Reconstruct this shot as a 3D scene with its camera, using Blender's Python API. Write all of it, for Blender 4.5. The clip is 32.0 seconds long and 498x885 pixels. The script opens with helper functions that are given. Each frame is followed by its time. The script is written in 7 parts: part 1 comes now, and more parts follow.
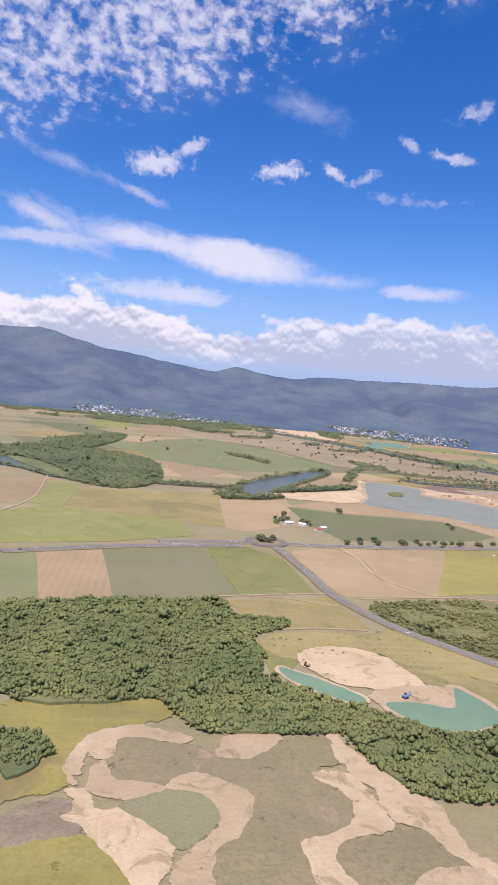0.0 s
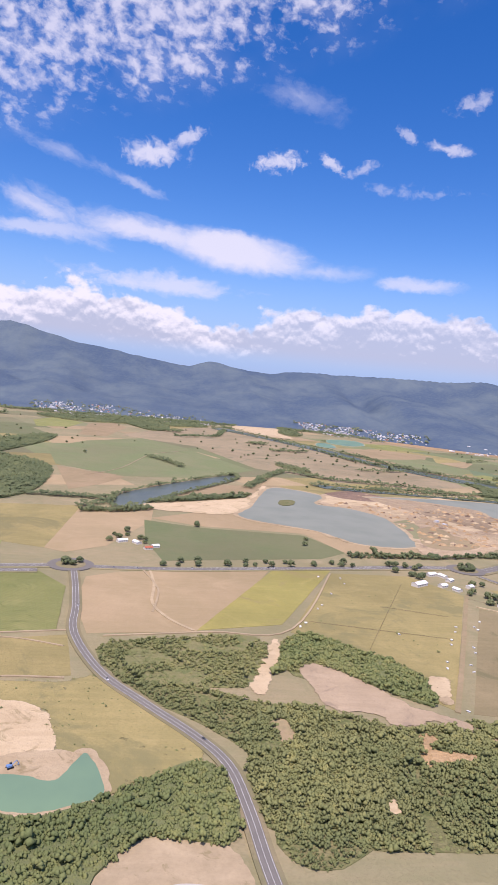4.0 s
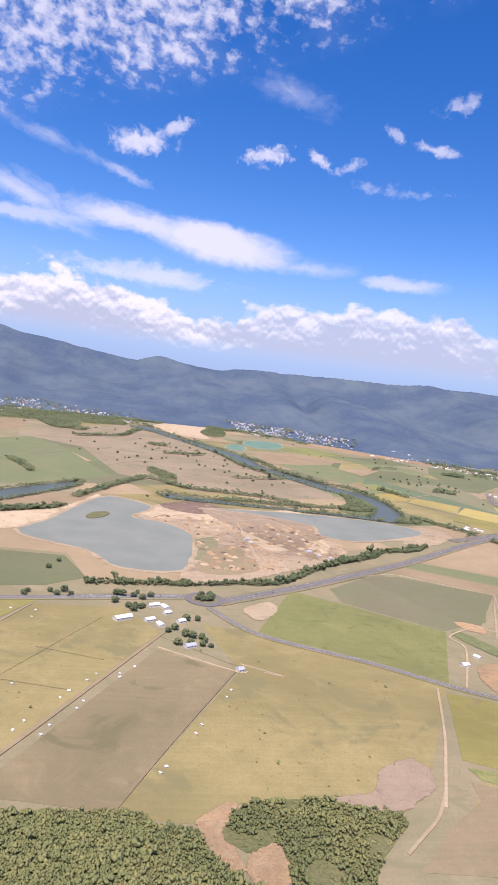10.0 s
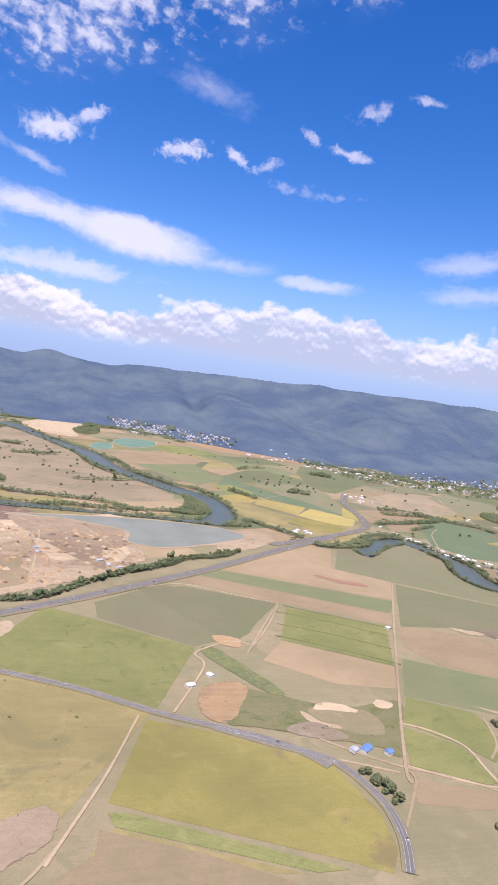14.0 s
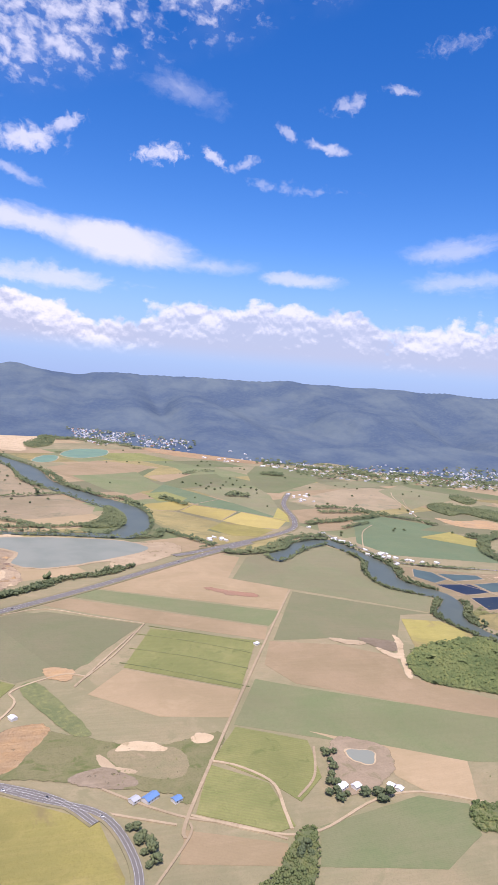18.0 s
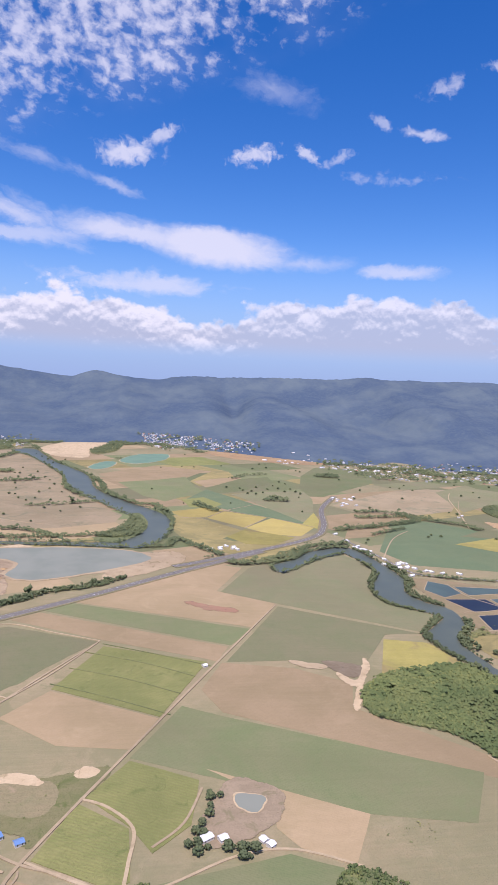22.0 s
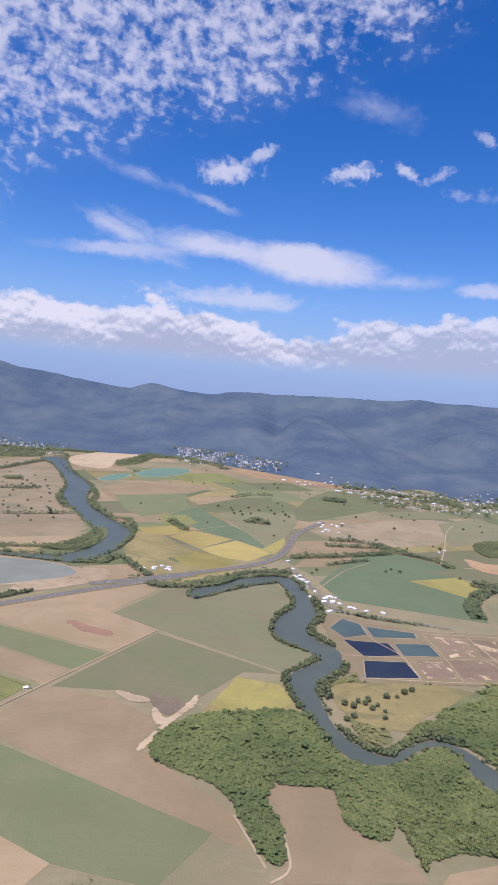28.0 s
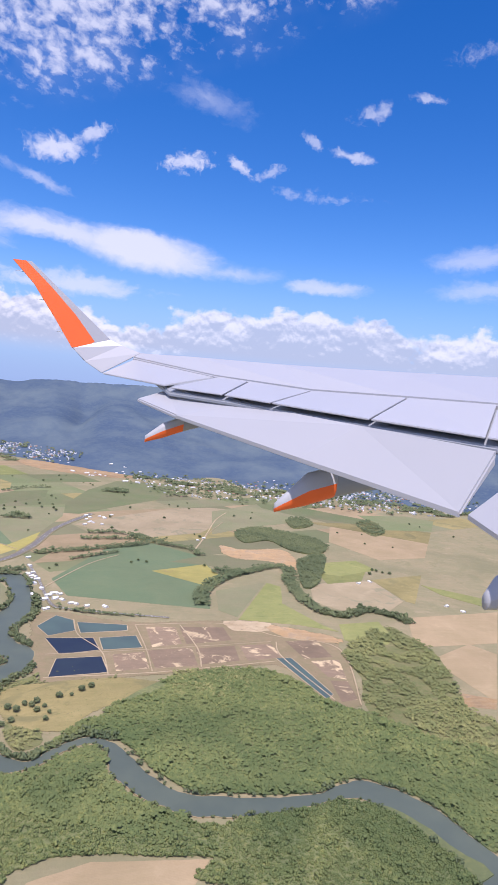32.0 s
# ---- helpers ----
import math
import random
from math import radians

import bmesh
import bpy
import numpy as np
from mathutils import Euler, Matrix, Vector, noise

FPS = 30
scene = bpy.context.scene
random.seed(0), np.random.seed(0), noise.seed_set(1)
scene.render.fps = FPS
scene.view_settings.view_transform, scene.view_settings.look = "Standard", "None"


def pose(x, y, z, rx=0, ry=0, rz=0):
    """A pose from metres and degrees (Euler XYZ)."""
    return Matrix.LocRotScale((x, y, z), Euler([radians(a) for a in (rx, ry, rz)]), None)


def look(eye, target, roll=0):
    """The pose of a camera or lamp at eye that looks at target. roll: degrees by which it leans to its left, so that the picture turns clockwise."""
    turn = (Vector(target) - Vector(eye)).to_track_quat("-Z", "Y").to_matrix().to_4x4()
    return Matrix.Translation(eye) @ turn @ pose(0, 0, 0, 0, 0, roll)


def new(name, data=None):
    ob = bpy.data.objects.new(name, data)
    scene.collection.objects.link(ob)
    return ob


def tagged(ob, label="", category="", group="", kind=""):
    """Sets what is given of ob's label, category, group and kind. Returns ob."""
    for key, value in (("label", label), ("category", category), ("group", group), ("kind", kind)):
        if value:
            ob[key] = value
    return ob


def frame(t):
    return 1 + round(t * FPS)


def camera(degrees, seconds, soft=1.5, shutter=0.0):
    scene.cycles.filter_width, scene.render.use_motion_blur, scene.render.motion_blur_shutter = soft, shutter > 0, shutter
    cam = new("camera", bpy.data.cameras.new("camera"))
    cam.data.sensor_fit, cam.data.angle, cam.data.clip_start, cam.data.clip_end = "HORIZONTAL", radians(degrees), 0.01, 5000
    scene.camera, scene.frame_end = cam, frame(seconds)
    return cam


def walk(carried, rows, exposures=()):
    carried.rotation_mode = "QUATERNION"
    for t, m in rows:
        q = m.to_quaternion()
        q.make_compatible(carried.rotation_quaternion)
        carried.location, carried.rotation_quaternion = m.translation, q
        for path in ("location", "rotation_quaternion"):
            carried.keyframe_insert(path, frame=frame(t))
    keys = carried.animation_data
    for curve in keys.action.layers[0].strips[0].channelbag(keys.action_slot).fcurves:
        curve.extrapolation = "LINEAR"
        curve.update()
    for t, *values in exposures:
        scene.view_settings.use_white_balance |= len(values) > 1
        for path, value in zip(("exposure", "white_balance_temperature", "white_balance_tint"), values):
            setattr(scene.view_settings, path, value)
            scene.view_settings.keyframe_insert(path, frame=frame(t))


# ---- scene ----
cam = camera(41.80, 32.0, soft=1.3)
PATH = [
    (0.0, (0.000, 0.000, 109.945), (14.473, 98.732, 103.428), 5.477),
    (0.5, (18.188, 0.338, 114.083), (32.748, 99.039, 107.281), 5.366),
    (1.0, (36.326, 0.702, 118.179), (50.784, 99.404, 111.191), 5.502),
    (1.5, (54.416, 1.087, 122.232), (68.831, 99.783, 115.069), 5.934),
    (2.0, (72.462, 1.493, 126.240), (87.004, 100.166, 119.021), 6.231),
    (2.5, (90.466, 1.915, 130.201), (105.125, 100.570, 122.974), 6.212),
    (3.0, (108.430, 2.351, 134.116), (123.250, 100.970, 126.713), 5.876),
    (3.5, (126.357, 2.800, 137.983), (141.252, 101.394, 130.405), 5.614),
    (5.5, (197.748, 4.665, 152.949), (213.551, 103.083, 144.946), 5.755),
    (6.0, (215.528, 5.137, 156.562), (231.689, 103.486, 148.416), 6.045),
    (6.5, (233.285, 5.608, 160.122), (249.855, 103.877, 151.835), 6.364),
    (7.0, (251.023, 6.075, 163.628), (267.920, 104.281, 155.254), 6.664),
    (7.5, (268.742, 6.537, 167.081), (285.854, 104.711, 158.772), 7.123),
    (8.0, (286.446, 6.991, 170.479), (303.822, 105.121, 162.201), 7.488),
    (8.5, (304.136, 7.435, 173.822), (321.761, 105.531, 165.655), 7.643),
    (9.0, (321.815, 7.869, 177.111), (339.629, 105.936, 169.019), 7.613),
    (9.5, (339.485, 8.289, 180.344), (357.406, 106.336, 172.237), 7.401),
    (10.0, (357.147, 8.696, 183.522), (375.315, 106.684, 175.267), 7.307),
    (10.5, (374.804, 9.086, 186.645), (395.850, 106.509, 178.534), 7.413),
    (11.0, (392.457, 9.458, 189.712), (417.661, 105.920, 181.969), 7.975),
    (11.5, (410.108, 9.812, 192.725), (437.050, 105.813, 185.109), 8.174),
    (12.0, (427.760, 10.146, 195.682), (456.200, 105.726, 188.225), 8.519),
    (12.5, (445.414, 10.458, 198.584), (474.687, 105.787, 191.140), 8.540),
    (13.0, (463.072, 10.747, 201.432), (492.935, 105.900, 194.066), 8.426),
    (13.5, (480.735, 11.013, 204.226), (511.063, 106.030, 197.019), 8.408),
    (14.0, (498.406, 11.254, 206.966), (529.133, 106.152, 199.883), 8.312),
    (14.5, (516.085, 11.469, 209.653), (547.051, 106.299, 202.698), 7.909),
    (16.5, (586.922, 12.052, 219.881), (618.224, 106.786, 213.127), 5.691),
    (17.0, (604.668, 12.125, 222.312), (636.063, 106.818, 215.414), 5.333),
    (17.5, (622.433, 12.167, 224.694), (653.873, 106.836, 217.673), 5.017),
    (18.0, (640.216, 12.179, 227.029), (671.704, 106.821, 219.857), 4.715),
    (18.5, (658.020, 12.159, 229.317), (689.446, 106.808, 221.963), 4.284),
    (19.0, (675.846, 12.108, 231.560), (707.052, 106.814, 224.020), 3.775),
    (19.5, (693.694, 12.024, 233.759), (723.755, 107.078, 225.947), 3.427),
    (20.0, (711.566, 11.908, 235.914), (738.875, 107.753, 227.674), 3.032),
    (20.5, (729.464, 11.760, 238.028), (753.552, 108.452, 229.640), 2.789),
    (21.0, (747.387, 11.579, 240.102), (768.706, 108.911, 231.620), 2.738),
    (21.5, (765.338, 11.365, 242.138), (784.447, 109.159, 233.700), 2.616),
    (22.0, (783.318, 11.119, 244.136), (799.840, 109.390, 235.790), 2.522),
    (22.5, (801.326, 10.840, 246.099), (814.890, 109.578, 237.926), 2.760),
    (23.0, (819.365, 10.529, 248.029), (829.337, 109.687, 239.774), 3.154),
    (23.5, (837.434, 10.185, 249.926), (843.728, 109.648, 241.703), 3.596),
    (24.0, (855.536, 9.810, 251.794), (857.246, 109.439, 243.351), 3.881),
    (24.5, (873.670, 9.404, 253.633), (870.627, 108.993, 245.105), 3.987),
    (25.0, (891.837, 8.967, 255.446), (885.430, 108.403, 247.004), 4.102),
    (25.5, (910.039, 8.499, 257.236), (901.565, 107.786, 248.857), 4.127),
    (27.5, (983.198, 6.335, 264.196), (975.812, 105.778, 256.680), 4.004),
    (28.0, (1001.579, 5.725, 265.899), (1005.015, 105.437, 259.140), 4.644),
    (28.5, (1019.997, 5.089, 267.591), (1035.441, 103.701, 261.498), 5.769),
    (29.0, (1038.453, 4.427, 269.276), (1057.054, 102.502, 263.324), 6.458),
    (29.5, (1056.947, 3.742, 270.956), (1077.195, 101.485, 264.922), 6.736),
    (30.0, (1075.480, 3.034, 272.634), (1098.040, 100.270, 266.607), 6.391),
    (30.5, (1094.051, 2.305, 274.313), (1118.531, 99.070, 268.203), 5.768),
    (31.0, (1112.662, 1.555, 275.994), (1138.683, 97.914, 269.840), 5.217),
    (31.5, (1131.311, 0.786, 277.682), (1158.697, 96.761, 271.451), 5.181),
    (32.0, (1150.000, 0.000, 279.380), (1178.102, 95.760, 273.037), 5.196),
]
walk(cam, [(t, look(eye, target, roll)) for t, eye, target, roll in PATH], [(0.0, 0.2, 6390, 26), (6.0, 0.28, 6390, 29), (12.0, 0.36, 6320, 27), (19.0, 0.36, 6230, 27), (22.0, 0.16, 6160, 27), (24.0, -0.05, 5990, 26), (27.5, -0.1, 5970, 25), (29.0, 0.24, 6080, 27), (32.0, 0.28, 6050, 25)])

# ---- light: high sun, clear tropical sky with broken cloud ----
SUN_EL, SUN_AZ = 64.0, 200.0          # degrees; azimuth clockwise from +y
sun_data = bpy.data.lights.new("sun", "SUN")
sun_data.energy, sun_data.angle, sun_data.color = 4.3, radians(0.53), (1.0, 0.94, 0.85)
sun = new("sun", sun_data)
sun_way = Vector((math.sin(radians(SUN_AZ)) * math.cos(radians(SUN_EL)), math.cos(radians(SUN_AZ)) * math.cos(radians(SUN_EL)), math.sin(radians(SUN_EL))))
sun.matrix_world = look(sun_way * 900, (0, 0, 0))



class Nodes:
    """Small helper to write node trees in a few lines."""

    def __init__(self, tree):
        self.tree = tree
        tree.nodes.clear()

    def add(self, kind, ins=(), **props):
        n = self.tree.nodes.new(kind)
        for k, v in props.items():
            setattr(n, k, v)
        for k, v in dict(ins).items():
            self.put(n.inputs[k], v)
        return n

    def put(self, socket, v):
        if hasattr(v, "is_output"):
            self.tree.links.new(v, socket)
        else:
            socket.default_value = v

    def math(self, op, a, b=0.0, c=0.0, clamp=False):
        return self.add("ShaderNodeMath", {0: a, 1: b, 2: c}, operation=op, use_clamp=clamp).outputs[0]

    def mix(self, f, a, b, blend="MIX"):
        n = self.add("ShaderNodeMix", data_type="RGBA", blend_type=blend)
        self.put(n.inputs[0], f), self.put(n.inputs[6], a), self.put(n.inputs[7], b)
        return n.outputs[2]

    def noise(self, vec, scale, detail=4.0, rough=0.55, distort=0.0):
        return self.add("ShaderNodeTexNoise", {"Vector": vec, "Scale": scale, "Detail": detail, "Roughness": rough, "Distortion": distort}).outputs[0]

    def ramp(self, v, lo, hi, a=0.0, b=1.0):
        return self.add("ShaderNodeMapRange", {0: v, 1: lo, 2: hi, 3: a, 4: b}, interpolation_type="SMOOTHSTEP").outputs[0]

    def mapped(self, vec, scale=(1, 1, 1), turn=0.0, shift=(0, 0, 0)):
        return self.add("ShaderNodeMapping", {0: vec, 1: shift, 2: (0, 0, radians(turn)), 3: scale}).outputs[0]


def rgb(r, g, b):
    return (r, g, b, 1.0)


def make_world():
    world = bpy.data.worlds.new("sky")
    scene.world = world
    world.use_nodes = True
    n = Nodes(world.node_tree)
    way = n.add("ShaderNodeTexCoord").outputs["Generated"]
    sky = n.add("ShaderNodeTexSky", sky_type="NISHITA", sun_disc=False, sun_elevation=radians(SUN_EL), sun_rotation=radians(SUN_AZ),
                altitude=300.0, air_density=1.0, dust_density=0.35, ozone_density=2.2).outputs[0]
    sky = n.add("ShaderNodeHueSaturation", {"Hue": 0.51, "Saturation": 1.42, "Value": 1.31, "Color": sky}).outputs[0]
    part = n.add("ShaderNodeSeparateXYZ", {0: way}).outputs
    az = n.math("MULTIPLY", n.math("ARCTAN2", part[0], part[1]), 57.2958)
    el = n.math("MULTIPLY", n.math("ARCSINE", part[2]), 57.2958)

    def at(x, y, z=0.0):
        return n.add("ShaderNodeCombineXYZ", {0: x, 1: y, 2: z}).outputs[0]

    def stirred(vec, scale, amount, seed):
        """Places moved about by noise, so that no outline stays smooth."""
        tex = n.add("ShaderNodeTexNoise", {"Vector": n.mapped(vec, (1, 1.3, 1), 0.0, (seed, seed, seed)), "Scale": scale, "Detail": 4.0, "Roughness": 0.6}).outputs["Color"]
        off = n.add("ShaderNodeVectorMath", {0: tex, 1: (0.5, 0.5, 0.5)}, operation="SUBTRACT").outputs[0]
        off = n.add("ShaderNodeVectorMath", {0: off, 1: (amount * 1.5, amount, 0.0)}, operation="MULTIPLY").outputs[0]
        return n.add("ShaderNodeVectorMath", {0: vec, 1: off}, operation="ADD").outputs[0]

    flat = at(az, el)
    loose = n.add("ShaderNodeSeparateXYZ", {0: stirred(stirred(flat, 0.22, 1.0, 3.0), 1.0, 0.8, 11.0)}).outputs

    def patch(a0, e0, ra, re, tilt, grain, amp, lo=0.0, hi=0.8, stretch=1.0):
        """One cloud: an ellipse of the sky (degrees) broken up by noise drawn out along it."""
        c, s = math.cos(radians(tilt)), math.sin(radians(tilt))
        dx, dy = n.math("SUBTRACT", loose[0], a0), n.math("SUBTRACT", loose[1], e0)
        u = n.math("ADD", n.math("MULTIPLY", dx, c), n.math("MULTIPLY", dy, s))
        v = n.math("ADD", n.math("MULTIPLY", dx, -s), n.math("MULTIPLY", dy, c))
        p, q = n.math("MULTIPLY", u, 1 / ra), n.math("MULTIPLY", v, 1 / re)
        d = n.math("SQRT", n.math("ADD", n.math("MULTIPLY", p, p), n.math("MULTIPLY", q, q)))
        tex = n.noise(at(n.math("MULTIPLY", u, grain / stretch), n.math("MULTIPLY", v, grain), a0 * 1.7 + e0), 1.0, 6.0, 0.62, 0.3)
        return n.ramp(n.math("ADD", n.math("SUBTRACT", 1.0, d), n.math("MULTIPLY", n.math("SUBTRACT", tex, 0.5), amp)), lo, hi)

    def join(clouds):
        out = None
        for gain, cloud in clouds:
            cloud = n.math("MULTIPLY", cloud, gain)
            out = cloud if out is None else n.math("MAXIMUM", out, cloud)
        return out

    # long lens cloud with a thin streaked tail, the flat cloud under it, and far streaks
    thin = join([(0.88, patch(5.6, 11.7, 8.2, 2.0, -7.0, 0.35, 1.0, 0.0, 0.65, 3.0)),
                 (0.80, patch(-2.0, 12.5, 9.5, 1.35, -4.0, 0.4, 1.5, 0.0, 0.85, 4.0)),
                 (0.62, patch(-10.5, 13.2, 6.0, 1.7, -22.0, 0.4, 2.1, 0.1, 1.0, 3.5)),
                 (0.55, patch(-10.0, 11.5, 9.5, 0.9, 4.0, 0.5, 1.8, 0.1, 1.0, 4.0)),
                 (0.50, patch(13.5, 10.6, 4.8, 0.9, 1.0, 0.5, 1.6, 0.0, 1.0, 3.0)),
                 (0.66, patch(0.5, 8.4, 8.6, 1.15, 0.0, 0.55, 2.0, 0.0, 0.8, 2.0)),
                 (0.42, patch(-3.2, 16.1, 4.2, 0.55, -17.0, 0.7, 2.0, 0.1, 1.1, 3.0)),
                 (0.38, patch(10.0, 23.7, 5.4, 1.5, -8.0, 0.5, 2.0, 0.1, 1.3, 2.0)),
                 (0.34, patch(-9.0, 17.5, 6.0, 1.1, -14.0, 0.6, 2.4, 0.3, 1.3, 3.0)),
                 (0.62, patch(21.8, 10.2, 4.4, 0.8, -1.0, 0.5, 1.5, 0.0, 0.8, 3.0)),
                 (0.46, patch(35.5, 13.2, 7.5, 1.6, 9.0, 0.4, 1.9, 0.1, 1.0, 3.0)),
                 (0.42, patch(36.0, 10.6, 6.5, 1.1, 3.0, 0.5, 1.9, 0.1, 1.0, 3.0))])
    puffs = join([(0.80, patch(-1.8, 18.5, 3.1, 1.1, 2.0, 0.9, 2.2, 0.0, 0.9)),
                  (0.66, patch(0.8, 19.8, 2.2, 0.8, 28.0, 1.0, 2.2, 0.1, 0.9)),
                  (0.76, patch(8.9, 19.0, 2.5, 0.95, 8.0, 1.1, 2.4, 0.05, 0.9)),
                  (0.70, patch(13.4, 19.1, 1.7, 0.6, -28.0, 1.2, 2.0, 0.0, 0.8)),
                  (0.42, patch(16.0, 18.9, 1.7, 0.6, 18.0, 1.2, 2.4, 0.1, 0.9)),
                  (0.46, patch(19.5, 21.4, 1.4, 0.6, -30.0, 1.2, 2.2, 0.1, 0.9)),
                  (0.62, patch(23.2, 20.5, 2.3, 0.5, -8.0, 1.1, 2.0, 0.0, 0.8)),
                  (0.46, patch(24.5, 23.7, 2.2, 0.9, 12.0, 1.1, 2.4, 0.15, 1.0)),
                  (0.52, patch(28.8, 24.6, 1.9, 0.5, -2.0, 1.1, 2.0, 0.1, 0.9)),
                  (0.34, patch(33.0, 27.6, 3.4, 0.9, 8.0, 0.9, 2.4, 0.2, 1.1)),
                  (0.32, patch(20.0, 17.3, 6.0, 0.8, -3.0, 1.1, 2.6, 0.3, 1.2))])
    # dappled high cloud, thickest up and to the west
    edge = n.math("SUBTRACT", loose[1], n.math("ADD", 23.4, n.math("MULTIPLY", loose[0], 0.34)))
    west = patch(-24.0, 14.0, 6.5, 5.5, 30.0, 0.3, 0.8, 0.0, 0.8)
    cover = n.math("MAXIMUM", n.ramp(edge, -2.5, 5.0), n.math("MULTIPLY", west, 0.8))
    tuft = stirred(n.mapped(flat, (1, 1.35, 1), 24.0), 0.5, 0.8, 5.0)
    ragged = n.noise(tuft, 0.82, 5.0, 0.55)
    sheet = n.noise(n.mapped(flat, (0.13, 0.16, 1), 25.0), 1.0, 3.0, 0.55)
    body = n.math("ADD", n.math("ADD", ragged, n.math("MULTIPLY", n.math("SUBTRACT", sheet, 0.5), 0.65)), n.math("MULTIPLY", cover, 0.25))
    dapple = n.math("MULTIPLY", n.ramp(body, 0.54, 0.92), n.ramp(cover, 0.0, 0.3))
    veil = n.math("MULTIPLY", n.math("MULTIPLY", n.ramp(sheet, 0.35, 0.7), cover), 0.2)
    high = join([(1.0, thin), (1.0, puffs), (0.76, dapple), (1.0, veil)])
    # low bank of heaped cloud along the horizon: heights of its top by azimuth
    tops = n.add("ShaderNodeValToRGB", {0: n.add("ShaderNodeMapRange", {0: az, 1: -30.0, 2: 42.0, 3: 0.0, 4: 1.0}).outputs[0]})
    stops = ((-26, 5.6), (-21, 7.2), (-16, 7.0), (-12, 6.5), (-7, 8.0), (-3, 7.6), (1, 6.6), (5, 5.4), (8, 5.9), (10.6, 7.1), (13, 7.8), (16.4, 7.3), (19.3, 8.2), (22, 7.6), (25, 8.6), (28, 7.2), (31, 6.3), (35, 7.0), (39, 7.5))
    ramp = tops.color_ramp
    ramp.interpolation = "B_SPLINE"
    while len(ramp.elements) < len(stops):
        ramp.elements.new(0.5)
    for e, (a, h) in zip(ramp.elements, stops):
        e.position, e.color = (a + 30.0) / 72.0, (h / 10, h / 10, h / 10, 1)
    top = n.math("MULTIPLY", tops.outputs[0], 10.0)

    def bulges(lift):
        """Round billows at three sizes; lift slides them upwards."""
        vec = stirred(at(az, n.math("ADD", n.math("MULTIPLY", el, 1.25), -lift)), 0.5, 0.8, 7.0)
        big = n.add("ShaderNodeTexVoronoi", {"Vector": vec, "Scale": 0.36, "Detail": 3.0, "Roughness": 0.5, "Lacunarity": 2.2}, feature="F1", normalize=True).outputs[0]
        return n.math("ADD", big, n.math("MULTIPLY", n.noise(vec, 1.8, 4.0, 0.6), 0.12))

    here, below = bulges(0.0), bulges(0.45)
    wide = n.noise(n.mapped(flat, (0.16, 0.3, 1)), 1.0, 3.0, 0.5)
    dense = n.math("ADD", n.math("MULTIPLY", n.math("SUBTRACT", top, el), 0.55), n.math("ADD", n.math("MULTIPLY", n.math("SUBTRACT", 0.42, here), 3.4), n.math("MULTIPLY", n.math("SUBTRACT", wide, 0.5), 3.0)))
    bank = n.math("MULTIPLY", n.ramp(dense, 0.0, 0.5), n.ramp(el, 2.2, 4.2))
    lit = n.math("MULTIPLY", n.math("SUBTRACT", here, below), 4.2)
    rim = n.math("MULTIPLY", n.math("SUBTRACT", el, n.math("SUBTRACT", top, 2.0)), 0.26)
    east = n.ramp(az, 3.0, 11.0)
    lit = n.math("ADD", n.math("ADD", lit, rim), n.math("SUBTRACT", n.math("MULTIPLY", n.math("SUBTRACT", wide, 0.5), 1.0), n.math("MULTIPLY", east, 0.2)))
    heap = n.mix(n.ramp(lit, -0.42, 0.5), rgb(4.3, 4.85, 5.9), rgb(7.8, 7.9, 8.2))
    haze = n.math("MULTIPLY", n.ramp(el, 13.0, 0.0), 0.9)
    colour = n.mix(haze, sky, rgb(2.4, 3.8, 6.5))
    colour = n.mix(high, colour, rgb(6.9, 7.2, 7.8))
    colour = n.mix(n.math("MULTIPLY", bank, n.math("SUBTRACT", 0.94, n.math("MULTIPLY", east, 0.1))), colour, heap)
    bg = n.add("ShaderNodeBackground", {"Color": colour, "Strength": 0.1}).outputs[0]
    n.add("ShaderNodeOutputWorld", {"Surface": bg})


make_world()


# ---- materials ----
def material(name, build, rough=0.9, spec=0.2, metal=0.0, bump=0.0, ragged=False):
    """build(n, place) gives the colour socket, or the colour and a height socket."""
    mat = bpy.data.materials.new(name)
    mat.use_nodes = True
    n = Nodes(mat.node_tree)
    place = n.add("ShaderNodeNewGeometry").outputs["Position"]
    made = build(n, place)
    colour, height = made if isinstance(made, tuple) else (made, None)
    ins = {"Base Color": colour, "Roughness": rough, "Specular IOR Level": spec, "Metallic": metal}
    if ragged:
        fade = n.add("ShaderNodeAttribute", attribute_name="fade").outputs["Fac"]
        torn = n.math("MULTIPLY", n.math("SUBTRACT", n.noise(place, 0.17, 7.0, 0.66, 0.2), 0.5), 2.7)
        torn = n.math("MULTIPLY", torn, n.ramp(fade, 0.0, 0.06))
        ins["Alpha"] = n.ramp(n.math("ADD", fade, torn), 0.44, 0.64, 1.0, 0.0)
    if height is not None and bump:
        ins["Normal"] = n.add("ShaderNodeBump", {"Strength": 0.8, "Distance": bump, "Height": height}).outputs[0]
    b = n.add("ShaderNodeBsdfPrincipled", ins)
    n.add("ShaderNodeOutputMaterial", {"Surface": b.outputs[0]})
    return mat


